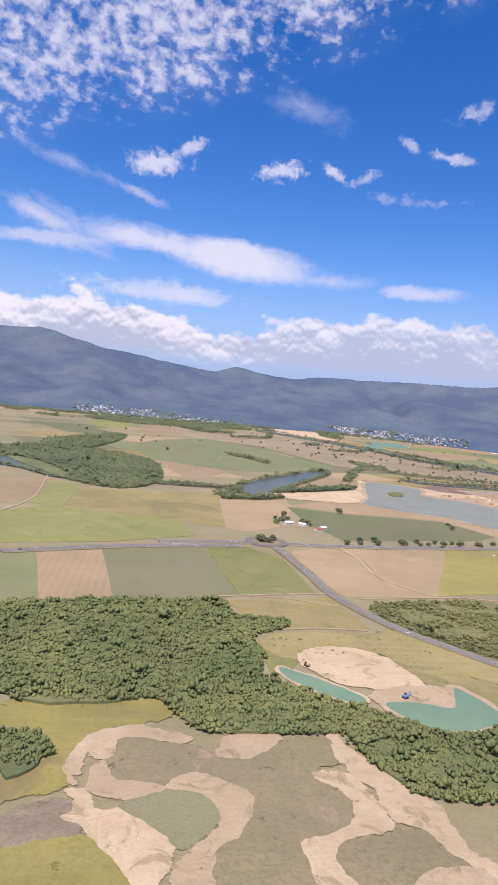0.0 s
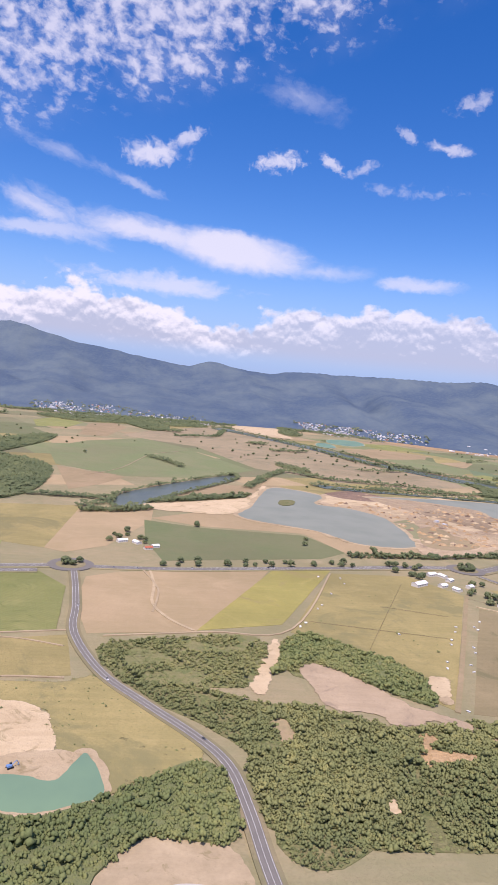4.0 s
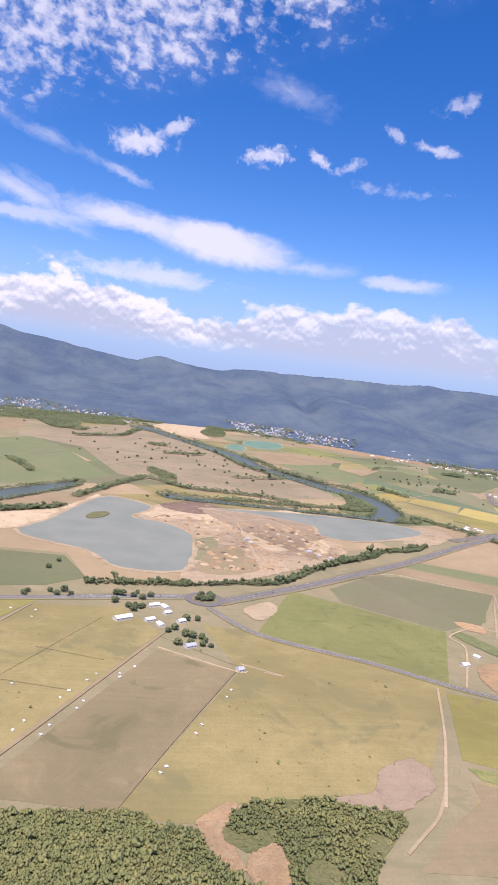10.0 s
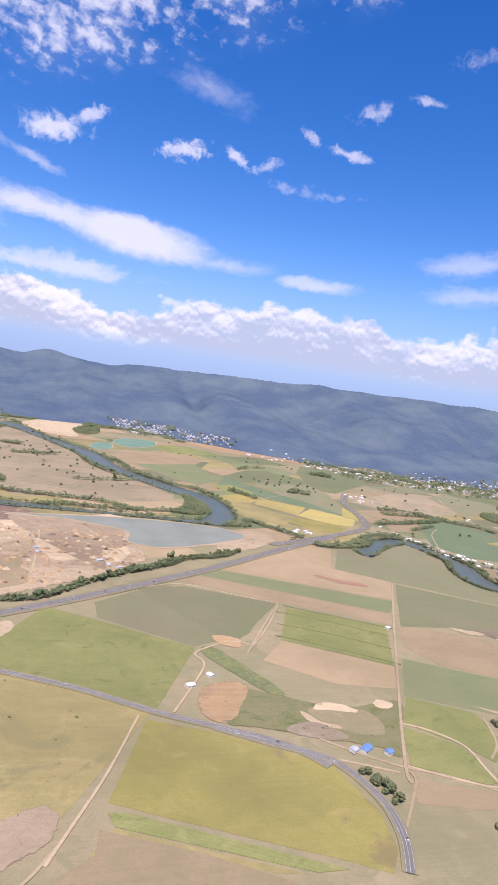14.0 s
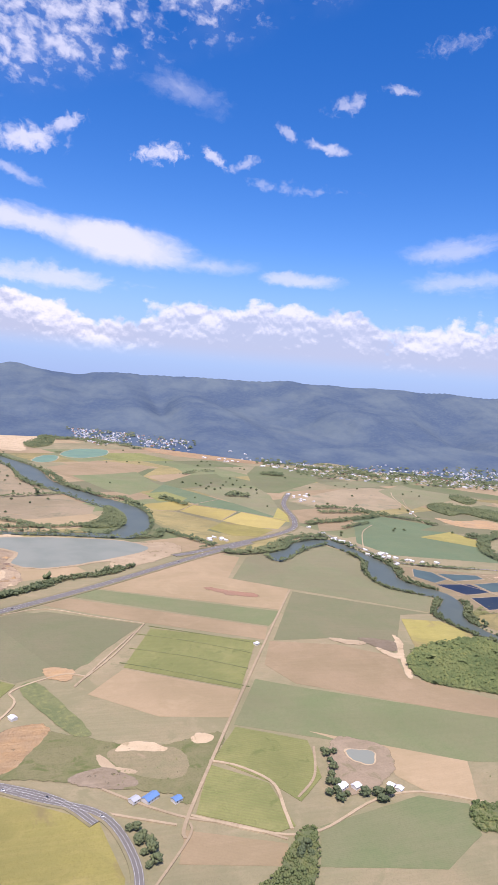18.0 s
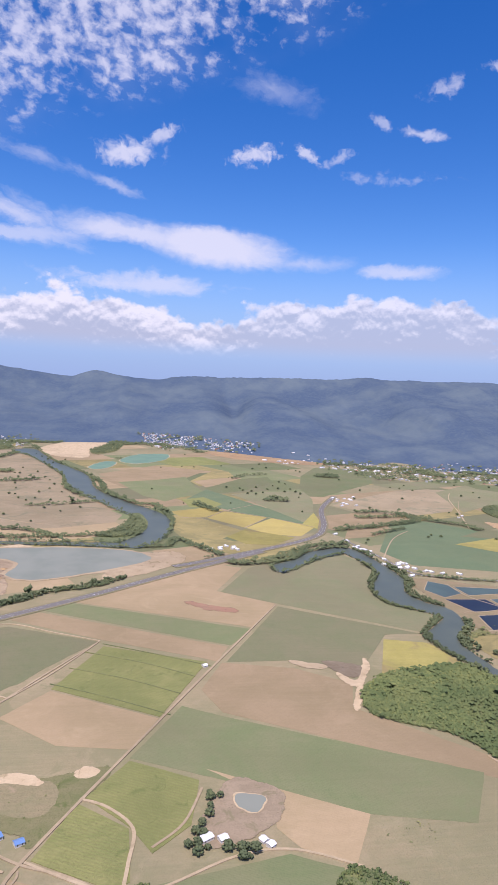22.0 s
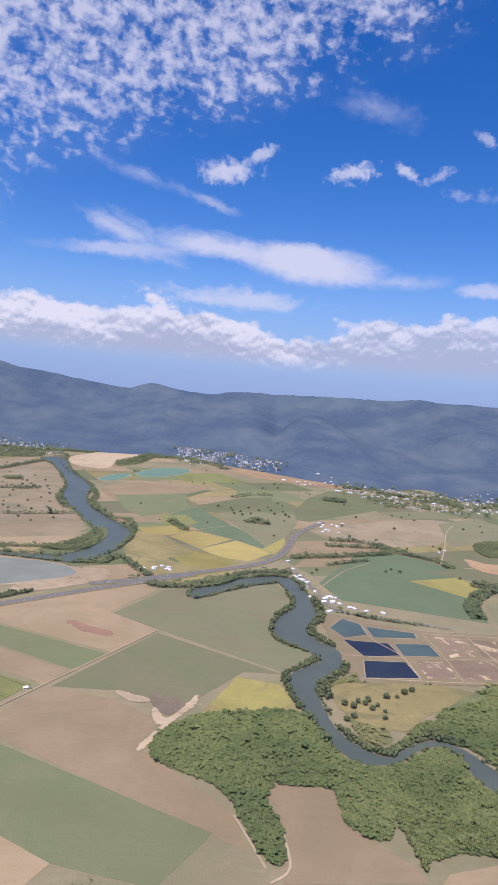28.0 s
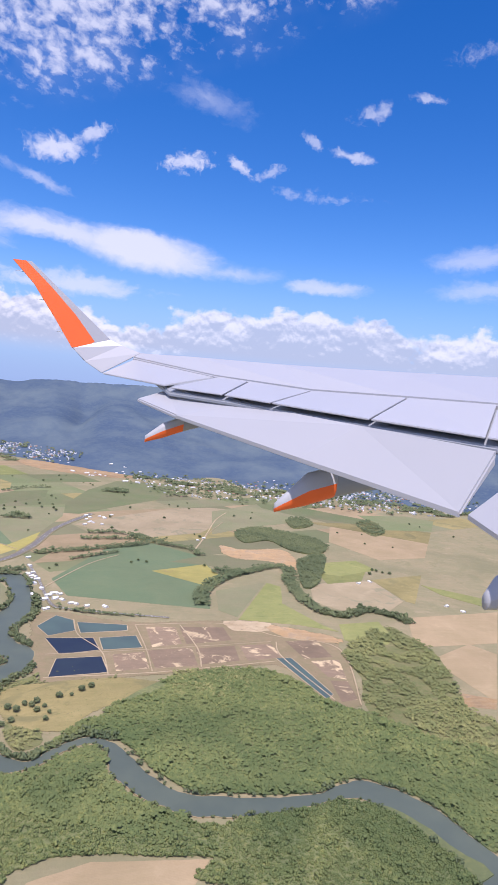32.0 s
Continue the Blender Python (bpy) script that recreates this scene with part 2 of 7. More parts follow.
def soil(a, b, c, row=0.0, turn=28.0, big=0.02, contrast=1.0, blotch=None, spread=0.0, size=0.05, furrow=0.22):
    """Earth or crop: two tones in broad patches, a third in fine specks, and furrows along one way."""
    def build(n, place):
        along = n.mapped(place, (0.05, 1.0, 1.0), turn)
        wide = n.ramp(n.noise(place, big, 6.0, 0.65, 0.6), 0.36, 0.64)
        drawn = n.ramp(n.noise(along, 0.35, 4.0, 0.6), 0.35, 0.7)
        fine = n.ramp(n.noise(place, 0.9, 5.0, 0.7), 0.4, 0.75)
        mottle = n.ramp(n.noise(place, 0.12, 6.0, 0.65, 0.5), 0.35, 0.7)
        own = n.add("ShaderNodeObjectInfo").outputs["Random"]
        col = n.mix(wide, rgb(*a), rgb(*b))
        col = n.mix(n.math("MULTIPLY", drawn, 0.25 * contrast), col, rgb(*c))
        col = n.mix(n.math("MULTIPLY", mottle, 0.3 * contrast), col, rgb(*b))
        col = n.mix(n.math("MULTIPLY", fine, 0.45 * contrast), col, rgb(*[v * 0.7 for v in a]))
        if row:
            wave = n.add("ShaderNodeTexWave", {"Vector": n.mapped(place, (1, 1, 1), turn + 90), "Scale": row, "Distortion": 1.2, "Detail": 2.0, "Detail Scale": 0.4}).outputs[1]
            col = n.mix(n.math("MULTIPLY", wave, furrow), col, rgb(*[v * 0.6 for v in c]))
        broad = n.noise(place, 0.006, 5.0, 0.6, 0.4)
        col = n.mix(n.math("MULTIPLY", n.ramp(broad, 0.42, 0.7), 0.5 * contrast), col, rgb(*[v * 0.74 for v in b]))
        worn = n.noise(place, 0.035, 6.0, 0.68, 0.8)
        col = n.mix(n.math("MULTIPLY", n.ramp(worn, 0.5, 0.75), 0.3 * min(contrast, 1.0)), col, rgb(*[min(0.8, v * 1.15) for v in c]))
        if blotch:
            spots = n.ramp(n.noise(place, size, 7.0, 0.68, 1.0), 0.62 - spread, 0.72 - spread)
            col = n.mix(n.math("MULTIPLY", spots, 0.85), col, rgb(*blotch))
        shade = n.ramp(own, 0.0, 1.0, 0.86, 1.12)
        return n.mix(1.0, col, n.add("ShaderNodeCombineXYZ", {0: shade, 1: shade, 2: shade}).outputs[0], "MULTIPLY"), fine
    return build


def leaf(dark, mid, light):
    def build(n, place):
        isle = n.add("ShaderNodeNewGeometry").outputs["Random Per Island"]
        own = n.add("ShaderNodeObjectInfo").outputs["Random"]
        wide = n.ramp(n.noise(place, 0.03, 4.0), 0.35, 0.68)
        fine = n.noise(place, 2.2, 4.0, 0.7)
        col = n.mix(isle, rgb(*dark), rgb(*mid))
        col = n.mix(n.math("MULTIPLY", wide, 0.55), col, rgb(*light))
        col = n.mix(n.math("MULTIPLY", own, 0.25), col, rgb(*light))
        each = n.noise(place, 0.28, 2.0, 0.5)
        col = n.mix(n.ramp(each, 0.5, 0.72, 0.0, 0.7), col, rgb(light[0] * 1.15, light[1] * 1.12, light[2]))
        col = n.mix(n.ramp(each, 0.46, 0.28, 0.0, 0.5), col, rgb(dark[0], dark[1] * 0.9, dark[2]))
        grove = n.ramp(n.noise(place, 0.011, 4.0, 0.6, 0.4), 0.4, 0.62)
        col = n.mix(n.math("MULTIPLY", grove, 0.5), col, rgb(dark[0] * 0.72, dark[1] * 0.78, dark[2] * 0.85))
        return n.mix(n.ramp(fine, 0.4, 0.7, 0.0, 0.3), col, rgb(*[v * 0.7 for v in dark])), fine
    return build


def plain(r, g, b, vary=0.12, scale=1.2):
    def build(n, place):
        f = n.noise(place, scale, 5.0, 0.6)
        own = n.add("ShaderNodeObjectInfo").outputs["Random"]
        col = n.mix(f, rgb(r * (1 - vary), g * (1 - vary), b * (1 - vary)), rgb(r * (1 + vary), g * (1 + vary), b * (1 + vary)))
        return n.mix(n.math("MULTIPLY", own, vary), col, rgb(r * 0.8, g * 0.8, b * 0.8)), f
    return build


def water(col, other):
    def build(n, place):
        f = n.ramp(n.noise(place, 0.02, 4.0), 0.35, 0.7)
        return n.mix(f, rgb(*col), rgb(*other)), n.noise(place, 1.5, 3.0)
    return build


MAT = {
    "ground": material("dry_grass", soil((0.285, 0.235, 0.13), (0.225, 0.21, 0.11), (0.36, 0.285, 0.175), big=0.012, blotch=(0.22, 0.20, 0.105), spread=0.1, size=0.03), bump=0.15),
    "tan": material("ploughed_earth", soil((0.37, 0.275, 0.155), (0.305, 0.235, 0.125), (0.42, 0.318, 0.19), row=0.16, big=0.015, contrast=0.8, furrow=0.1), bump=0.08),
    # the large dark blotches also paint soft cloud shadow into the pasture colour
    "khaki": material("dry_pasture", soil((0.315, 0.258, 0.105), (0.245, 0.21, 0.085), (0.37, 0.295, 0.13), big=0.02, turn=60.0, contrast=1.5, blotch=(0.195, 0.175, 0.078), spread=0.1, size=0.013), bump=0.1, ragged=True),
    "olive": material("olive_crop", soil((0.195, 0.203, 0.10), (0.24, 0.215, 0.12), (0.158, 0.182, 0.086), row=0.2, big=0.012, contrast=1.2, furrow=0.12), bump=0.08, ragged=True),
    "green": material("green_crop", soil((0.165, 0.195, 0.085), (0.21, 0.208, 0.105), (0.132, 0.175, 0.07), row=0.2, big=0.012, contrast=1.0, furrow=0.1), bump=0.08, ragged=True),
    "lime": material("cane_crop", soil((0.275, 0.285, 0.095), (0.22, 0.245, 0.08), (0.35, 0.315, 0.13), row=0.13, big=0.03, contrast=1.2, blotch=(0.165, 0.19, 0.062), spread=0.05, size=0.06, furrow=0.35), bump=0.3),
    "yel": material("yellow_crop", soil((0.345, 0.30, 0.084), (0.275, 0.25, 0.078), (0.41, 0.33, 0.12), big=0.015, turn=70.0, contrast=1.6, blotch=(0.235, 0.185, 0.085), spread=0.08, size=0.012), bump=0.12, ragged=True),
    "sand": material("pale_sand", soil((0.50, 0.39, 0.24), (0.42, 0.32, 0.19), (0.57, 0.46, 0.30), big=0.04, blotch=(0.28, 0.22, 0.115), spread=0.07, size=0.08), bump=0.15, ragged=True),
    "earth": material("orange_earth", soil((0.47, 0.30, 0.14), (0.35, 0.245, 0.135), (0.60, 0.45, 0.26), big=0.04, turn=110.0, contrast=1.4, blotch=(0.34, 0.25, 0.155), spread=0.05, size=0.035), bump=0.4, ragged=True),
    "worn": material("worn_earth", soil((0.30, 0.225, 0.13), (0.25, 0.21, 0.11), (0.36, 0.27, 0.16), big=0.08), bump=0.1, ragged=True),
    "bed": material("drying_bed", soil((0.255, 0.18, 0.115), (0.21, 0.155, 0.10), (0.32, 0.235, 0.15), big=0.06, contrast=1.2, blotch=(0.56, 0.43, 0.25), spread=0.09, size=0.045), bump=0.1),
    "dirt": material("dirt_track", soil((0.45, 0.35, 0.215), (0.37, 0.29, 0.175), (0.54, 0.43, 0.28), big=0.1, blotch=(0.28, 0.225, 0.12), spread=0.04, size=0.15), bump=0.05),
    "asphalt": material("asphalt", plain(0.17, 0.158, 0.138, 0.2, 0.4), rough=0.85),
    "wetland": material("drained_wetland", soil((0.215, 0.19, 0.10), (0.265, 0.215, 0.12), (0.165, 0.168, 0.08), big=0.025, contrast=1.5, blotch=(0.315, 0.235, 0.145), spread=0.05, size=0.03), bump=0.15, ragged=True),
    "concrete": material("pale_concrete", plain(0.42, 0.40, 0.36, 0.14, 0.6)),
    "savanna": material("grazed_savannah", soil((0.37, 0.29, 0.175), (0.31, 0.255, 0.145), (0.42, 0.33, 0.21), big=0.01, contrast=1.2, blotch=(0.22, 0.205, 0.12), spread=0.08, size=0.02), bump=0.1),
    "dgreen": material("dense_green_crop", soil((0.12, 0.165, 0.085), (0.15, 0.185, 0.095), (0.10, 0.145, 0.075), row=0.1, big=0.012, furrow=0.1), bump=0.1, ragged=True),
    "ripe": material("ripe_golden_crop", soil((0.42, 0.34, 0.10), (0.36, 0.295, 0.10), (0.47, 0.38, 0.14), row=0.08, turn=65.0, big=0.015, furrow=0.15), bump=0.1),
    "clay": material("pink_clay", soil((0.40, 0.305, 0.195), (0.34, 0.26, 0.165), (0.47, 0.365, 0.245), big=0.05, contrast=1.3, blotch=(0.26, 0.20, 0.135), spread=0.06, size=0.06), bump=0.15, ragged=True),
    "yard": material("trodden_yard_earth", soil((0.29, 0.225, 0.145), (0.24, 0.19, 0.12), (0.35, 0.27, 0.175), big=0.06, contrast=1.4, blotch=(0.19, 0.165, 0.09), spread=0.07, size=0.08), bump=0.15, ragged=True),
    "rough": material("rough_green_pasture", soil((0.20, 0.205, 0.085), (0.25, 0.225, 0.11), (0.165, 0.18, 0.07), big=0.04, contrast=1.5, blotch=(0.13, 0.155, 0.05), spread=0.08, size=0.035), bump=0.2, ragged=True),
    "redsoil": material("red_soil", soil((0.36, 0.2, 0.125), (0.33, 0.21, 0.13), (0.4, 0.25, 0.16)), ragged=True),
    "brownpad": material("brown_grazed_grass", soil((0.285, 0.23, 0.122), (0.235, 0.195, 0.10), (0.33, 0.262, 0.145), big=0.015, contrast=1.4, blotch=(0.165, 0.15, 0.075), spread=0.07, size=0.02), bump=0.1),
    "mud": material("dried_mud", soil((0.27, 0.215, 0.145), (0.22, 0.175, 0.11), (0.34, 0.27, 0.18), big=0.06, contrast=1.5, blotch=(0.17, 0.125, 0.075), spread=0.08, size=0.09), bump=0.2, ragged=True),
    "quarry": material("quarry_floor", soil((0.46, 0.345, 0.21), (0.36, 0.27, 0.165), (0.58, 0.46, 0.31), big=0.035, turn=110.0, contrast=1.8, blotch=(0.24, 0.18, 0.12), spread=0.07, size=0.03), bump=0.6, ragged=True),
    "striped": material("row_crop_earth", soil((0.36, 0.265, 0.15), (0.30, 0.23, 0.125), (0.40, 0.30, 0.18), row=0.07, turn=-90.0, contrast=0.8, furrow=0.28), bump=0.1),
    "spoil": material("dark_spoil", soil((0.22, 0.15, 0.105), (0.16, 0.112, 0.085), (0.36, 0.25, 0.15), big=0.08, contrast=1.6, blotch=(0.40, 0.28, 0.16), spread=0.06, size=0.09), bump=0.5, ragged=True),
    "line": material("road_paint", plain(0.7, 0.7, 0.66, 0.1)),
    "river": material("river_water", water((0.088, 0.108, 0.088), (0.108, 0.128, 0.098)), rough=0.3, spec=0.06, bump=0.01),
    "lake": material("lake_water", water((0.235, 0.25, 0.20), (0.20, 0.22, 0.175)), rough=0.45, spec=0.02, bump=0.01),
    "teal": material("pond_water", water((0.165, 0.262, 0.16), (0.135, 0.22, 0.145)), rough=0.4, spec=0.05, bump=0.01),
    "slate": material("settling_water", water((0.085, 0.125, 0.11), (0.07, 0.10, 0.095)), rough=0.4, spec=0.05, bump=0.01),
    "navy": material("deep_pond_water", water((0.022, 0.032, 0.055), (0.03, 0.042, 0.06)), rough=0.4, spec=0.04, bump=0.01),
    "under": material("undergrowth", leaf((0.13, 0.155, 0.065), (0.175, 0.20, 0.082), (0.24, 0.24, 0.10)), rough=0.9, bump=0.6),
    "leaf": material("wood_foliage", leaf((0.112, 0.146, 0.058), (0.162, 0.198, 0.076), (0.235, 0.24, 0.095)), rough=0.9, spec=0.04, bump=0.1),
    "scrub": material("scrub_floor", soil((0.23, 0.215, 0.095), (0.19, 0.195, 0.08), (0.30, 0.245, 0.125), big=0.05, blotch=(0.14, 0.165, 0.06), spread=0.12, size=0.12), bump=0.4),
    "leaf_river": material("river_foliage", leaf((0.094, 0.13, 0.052), (0.14, 0.177, 0.067), (0.21, 0.225, 0.086)), rough=0.9, spec=0.04, bump=0.1),
    "leaf_dark": material("tree_foliage", leaf((0.09, 0.118, 0.058), (0.13, 0.158, 0.075), (0.17, 0.185, 0.088)), rough=0.8, spec=0.1, bump=0.2),
    "leaf_scrub": material("scrub_foliage", leaf((0.15, 0.172, 0.07), (0.198, 0.214, 0.085), (0.27, 0.258, 0.108)), rough=0.9, spec=0.04, bump=0.1),
    "bark": material("bark", plain(0.16, 0.12, 0.085, 0.3, 4.0)),
    "white_roof": material("white_metal_roof", plain(0.75, 0.75, 0.74, 0.06, 2.0), rough=0.45, spec=0.4),
    "grey_roof": material("grey_metal_roof", plain(0.42, 0.43, 0.44, 0.1, 2.0), rough=0.5, spec=0.4),
    "red_roof": material("red_tile_roof", plain(0.42, 0.13, 0.075, 0.15, 3.0), rough=0.7),
    "blue_roof": material("blue_metal_roof", plain(0.13, 0.24, 0.45, 0.08, 2.0), rough=0.45, spec=0.4),
    "wall": material("pale_wall", plain(0.62, 0.59, 0.53, 0.08, 1.5)),
    "dark_open": material("dark_glass", plain(0.04, 0.045, 0.05, 0.1), rough=0.2, spec=0.5),
    "tyre": material("tyre_rubber", plain(0.03, 0.03, 0.03)),
    "car_white": material("white_car_paint", plain(0.75, 0.75, 0.76, 0.02), rough=0.3, spec=0.5),
    "car_dark": material("dark_car_paint", plain(0.08, 0.09, 0.11, 0.05), rough=0.3, spec=0.5),
}


def roofs(n, place):
    pick = n.add("ShaderNodeNewGeometry").outputs["Random Per Island"]
    col = n.mix(n.ramp(pick, 0.3, 0.9), rgb(0.34, 0.34, 0.34), rgb(0.66, 0.66, 0.64))
    return n.mix(n.ramp(pick, 0.12, 0.1), col, rgb(0.38, 0.22, 0.15))


MAT["town"] = material("mixed_house_roofs", roofs, rough=0.6)


# Forest colour with distance haze painted in as blue; wide tones imitate cloud shade.
def hazed_slope(n, place):
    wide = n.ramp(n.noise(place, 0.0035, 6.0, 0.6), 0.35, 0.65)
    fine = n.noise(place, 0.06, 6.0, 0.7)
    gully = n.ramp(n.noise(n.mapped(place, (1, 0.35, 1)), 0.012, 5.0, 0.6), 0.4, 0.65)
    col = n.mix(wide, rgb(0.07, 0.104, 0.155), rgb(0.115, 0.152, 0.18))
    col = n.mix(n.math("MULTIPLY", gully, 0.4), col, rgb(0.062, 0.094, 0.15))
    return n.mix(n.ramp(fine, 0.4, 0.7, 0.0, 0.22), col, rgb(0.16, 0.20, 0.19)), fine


MAT["mountain"] = material("haze_blue_forest", hazed_slope, rough=0.95, spec=0.0, bump=3.0)


# ---- mesh helpers ----
def mesh_of(name, verts, faces, mat, smooth=False):
    me = bpy.data.meshes.new(name)
    me.from_pydata([tuple(v) for v in verts], [], faces)
    me.materials.append(mat)
    if smooth:
        me.polygons.foreach_set("use_smooth", [True] * len(me.polygons))
    me.update()
    return me


def part(name, bm, mat, parent, label=""):
    me = bpy.data.meshes.new(name)
    bm.to_mesh(me)
    bm.free()
    me.materials.append(mat)
    ob = new(name, me)
    ob.parent = parent
    return tagged(ob, label)


def box(bm, x0, x1, y0, y1, z0, z1):
    vs = [bm.verts.new(v) for v in ((x0, y0, z0), (x1, y0, z0), (x1, y1, z0), (x0, y1, z0), (x0, y0, z1), (x1, y0, z1), (x1, y1, z1), (x0, y1, z1))]
    for f in ((3, 2, 1, 0), (4, 5, 6, 7), (0, 1, 5, 4), (1, 2, 6, 5), (2, 3, 7, 6), (3, 0, 4, 7)):
        bm.faces.new([vs[i] for i in f])
    return vs


def rounded(pts, steps=6, wobble=0.0, closed=True):
    """A smooth line through the given plan corners, a little uneven where wobble is given."""
    p = np.array(pts, float)
    k = len(p)
    out = []
    for i in range(k if closed else k - 1):
        a, b, c, d = (p[j % k] if closed else p[min(max(j, 0), k - 1)] for j in (i - 1, i, i + 1, i + 2))
        for s in range(steps):
            u = s / steps
            out.append(0.5 * (2 * b + (c - a) * u + (2 * a - 5 * b + 4 * c - d) * u * u + (3 * b - a - 3 * c + d) * u**3))
    if not closed:
        out.append(p[-1])
    if wobble:
        out = [q + wobble * np.array((noise.noise((q[0] * 0.08, q[1] * 0.08, 1.5)) + 0.6 * noise.noise((q[0] * 0.3, q[1] * 0.3, 2.5)),
                                      noise.noise((q[0] * 0.08, q[1] * 0.08, 7.5)) + 0.6 * noise.noise((q[0] * 0.3, q[1] * 0.3, 9.5)))) for q in out]
    return np.array(out)


def slab(name, outline, top, mat, bottom=-0.4):
    k = len(outline)
    area = sum(outline[i][0] * outline[(i + 1) % k][1] - outline[(i + 1) % k][0] * outline[i][1] for i in range(k))
    if area < 0:
        outline = outline[::-1]
    verts = [(x, y, top) for x, y in outline] + [(x, y, bottom) for x, y in outline]
    faces = [tuple(range(k))] + [(i + k, (i + 1) % k + k, (i + 1) % k, i) for i in range(k)]
    outline = np.array(outline)
    if name not in ("ground", "undergrowth"):
        TOPS.append((outline.min(0), outline.max(0), outline, top, name))
    return new(name, mesh_of(name, verts, faces, mat))


LEVEL = [0.0]


TOPS = []          # outline and height of every patch of ground, water and road
LINES = []         # centre lines of the asphalt roads


def rise(step=0.0005):
    """Each patch of ground lies a little above the one before it."""
    LEVEL[0] += step
    return LEVEL[0]


def stand(x, y):
    """The height of what lies on the ground at a place."""
    spot = np.array([(x, y)])
    return max([0.3] + [z for lo, hi, outline, z, kind in TOPS if lo[0] < x < hi[0] and lo[1] < y < hi[1] and inside(spot, outline)[0]])


def lies(x, y):
    """The kind of the topmost patch at a place."""
    spot = np.array([(x, y)])
    return max([(0.3, "ground")] + [(z, kind) for lo, hi, outline, z, kind in TOPS if lo[0] < x < hi[0] and lo[1] < y < hi[1] and inside(spot, outline)[0]])[1]


QUARRY = (400, 660, 640, 880)      # x and y reach of the quarry yard


def field(kind, pts, label):
    tall = {"lime": 0.5, "yel": 0.4}.get(kind, 0.33)
    outline = rounded(pts, 1) if kind != "lime" else rounded([np.array(p, float) for p in pts], 1)
    sides = []
    for a, b in zip(outline, np.roll(outline, -1, 0)):
        steps = max(2, int(np.linalg.norm(b - a) / 8))
        sides += [a + (b - a) * s / steps for s in range(steps)]
    edge = [q + 0.5 * np.array((noise.noise((q[0] * 0.2, q[1] * 0.2, 3)), noise.noise((q[0] * 0.2, q[1] * 0.2, 8)))) for q in sides]
    tagged(slab("field", edge, tall + rise(), MAT[kind]), label, "field", kind="structure")


def widened(edge, by, uneven):
    """An outline moved outwards by an uneven distance."""
    k = len(edge)
    way = np.roll(edge, -1, 0) - np.roll(edge, 1, 0)
    out = np.stack([way[:, 1], -way[:, 0]], -1) / np.maximum(np.linalg.norm(way, axis=1, keepdims=True), 1e-6)
    if sum(edge[i][0] * edge[(i + 1) % k][1] - edge[(i + 1) % k][0] * edge[i][1] for i in range(k)) < 0:
        out = -out
    return edge + out * np.array([[by + uneven * noise.noise((x * 0.2, y * 0.2, 3.3))] for x, y in edge])


def bed(pts, label):
    """A drained bed of the settling ponds, with straight sides."""
    tagged(slab("drying_bed", rounded(pts, 1), 0.54 + rise(), MAT["bed"]), label, "drying bed", kind="structure")


def sheet(name, edge, top, mat, rim, hold):
    """A patch of loose ground that thins out unevenly towards its rim."""
    k = len(edge)
    area = sum(edge[i][0] * edge[(i + 1) % k][1] - edge[(i + 1) % k][0] * edge[i][1] for i in range(k))
    edge = edge if area > 0 else edge[::-1]
    verts = [(x, y, top - 0.03) for x, y in widened(edge, rim, 0.0)] + [(x, y, top) for x, y in edge]
    faces = [(i, (i + 1) % k, (i + 1) % k + k, i + k) for i in range(k)] + [tuple(range(k, 2 * k))]
    me = mesh_of(name, verts, faces, mat)
    fade = me.attributes.new("fade", "FLOAT", "POINT")
    fade.data.foreach_set("value", [1.0] * k + [hold] * k)
    TOPS.append((edge.min(0), edge.max(0), edge, top, name))
    return new(name, me)


def bare(kind, pts, label):
    near = np.mean([p[1] for p in pts]) < 640
    edge = rounded(pts, 10, 1.2 if near else 1.6 if pts[0][1] < 700 else 3.0)
    edge += 0.5 * np.array([(noise.noise((x * 0.9, y * 0.9, 0.5)), noise.noise((x * 0.9, y * 0.9, 5.5))) for x, y in edge])
    tagged(sheet("bare_ground", edge, 0.52 + rise(), MAT[kind], min(2.4 if near else 5.0, 0.12 * float(np.ptp(edge, axis=0).min())), 0.07 if near else 0.06), label, "bare ground", kind="structure")


RIVERS = []


def pool(kind, pts, label):
    if "settling" in label:
        edge = rounded(pts, 1)
        tagged(slab("pond_bank", widened(rounded(pts, 4) * 0 + np.concatenate([np.linspace(p, q, 5)[:-1] for p, q in zip(edge, np.roll(edge, -1, 0))]), 1.0, 0.3), 0.64 + rise(0.0002), MAT["dirt"]), "pale earth bank round a settling pond", "bank", kind="structure")
    else:
        edge = rounded(pts, 8, 1.0 if pts[0][1] < 900 else 1.8)
        if kind == "river":
            RIVERS.append(edge)
        if kind in ("lake", "teal") or "tidal" in label:
            by = min({"lake": 5.5, "teal": 2.2, "river": 0.7}[kind], 0.05 * float(np.ptp(edge[:, 0])))
            tagged(slab("sandy_bank", widened(edge, by, by * 0.9), 0.64 + rise(0.0002), MAT["worn" if kind == "river" else "sand"]), "bare sandy bank along the water", "bank", kind="structure")
    tagged(slab("water", edge, 0.66 + rise(), MAT["slate" if kind == "teal" and "settling" in label else kind]), label, "water", kind="structure")


def strip(line, width):
    """The outline of a ribbon along a line."""
    way = np.gradient(line, axis=0)
    side = np.stack([-way[:, 1], way[:, 0]], -1) / np.linalg.norm(way, axis=1, keepdims=True) * width / 2
    return np.concatenate([line + side, (line - side)[::-1]])


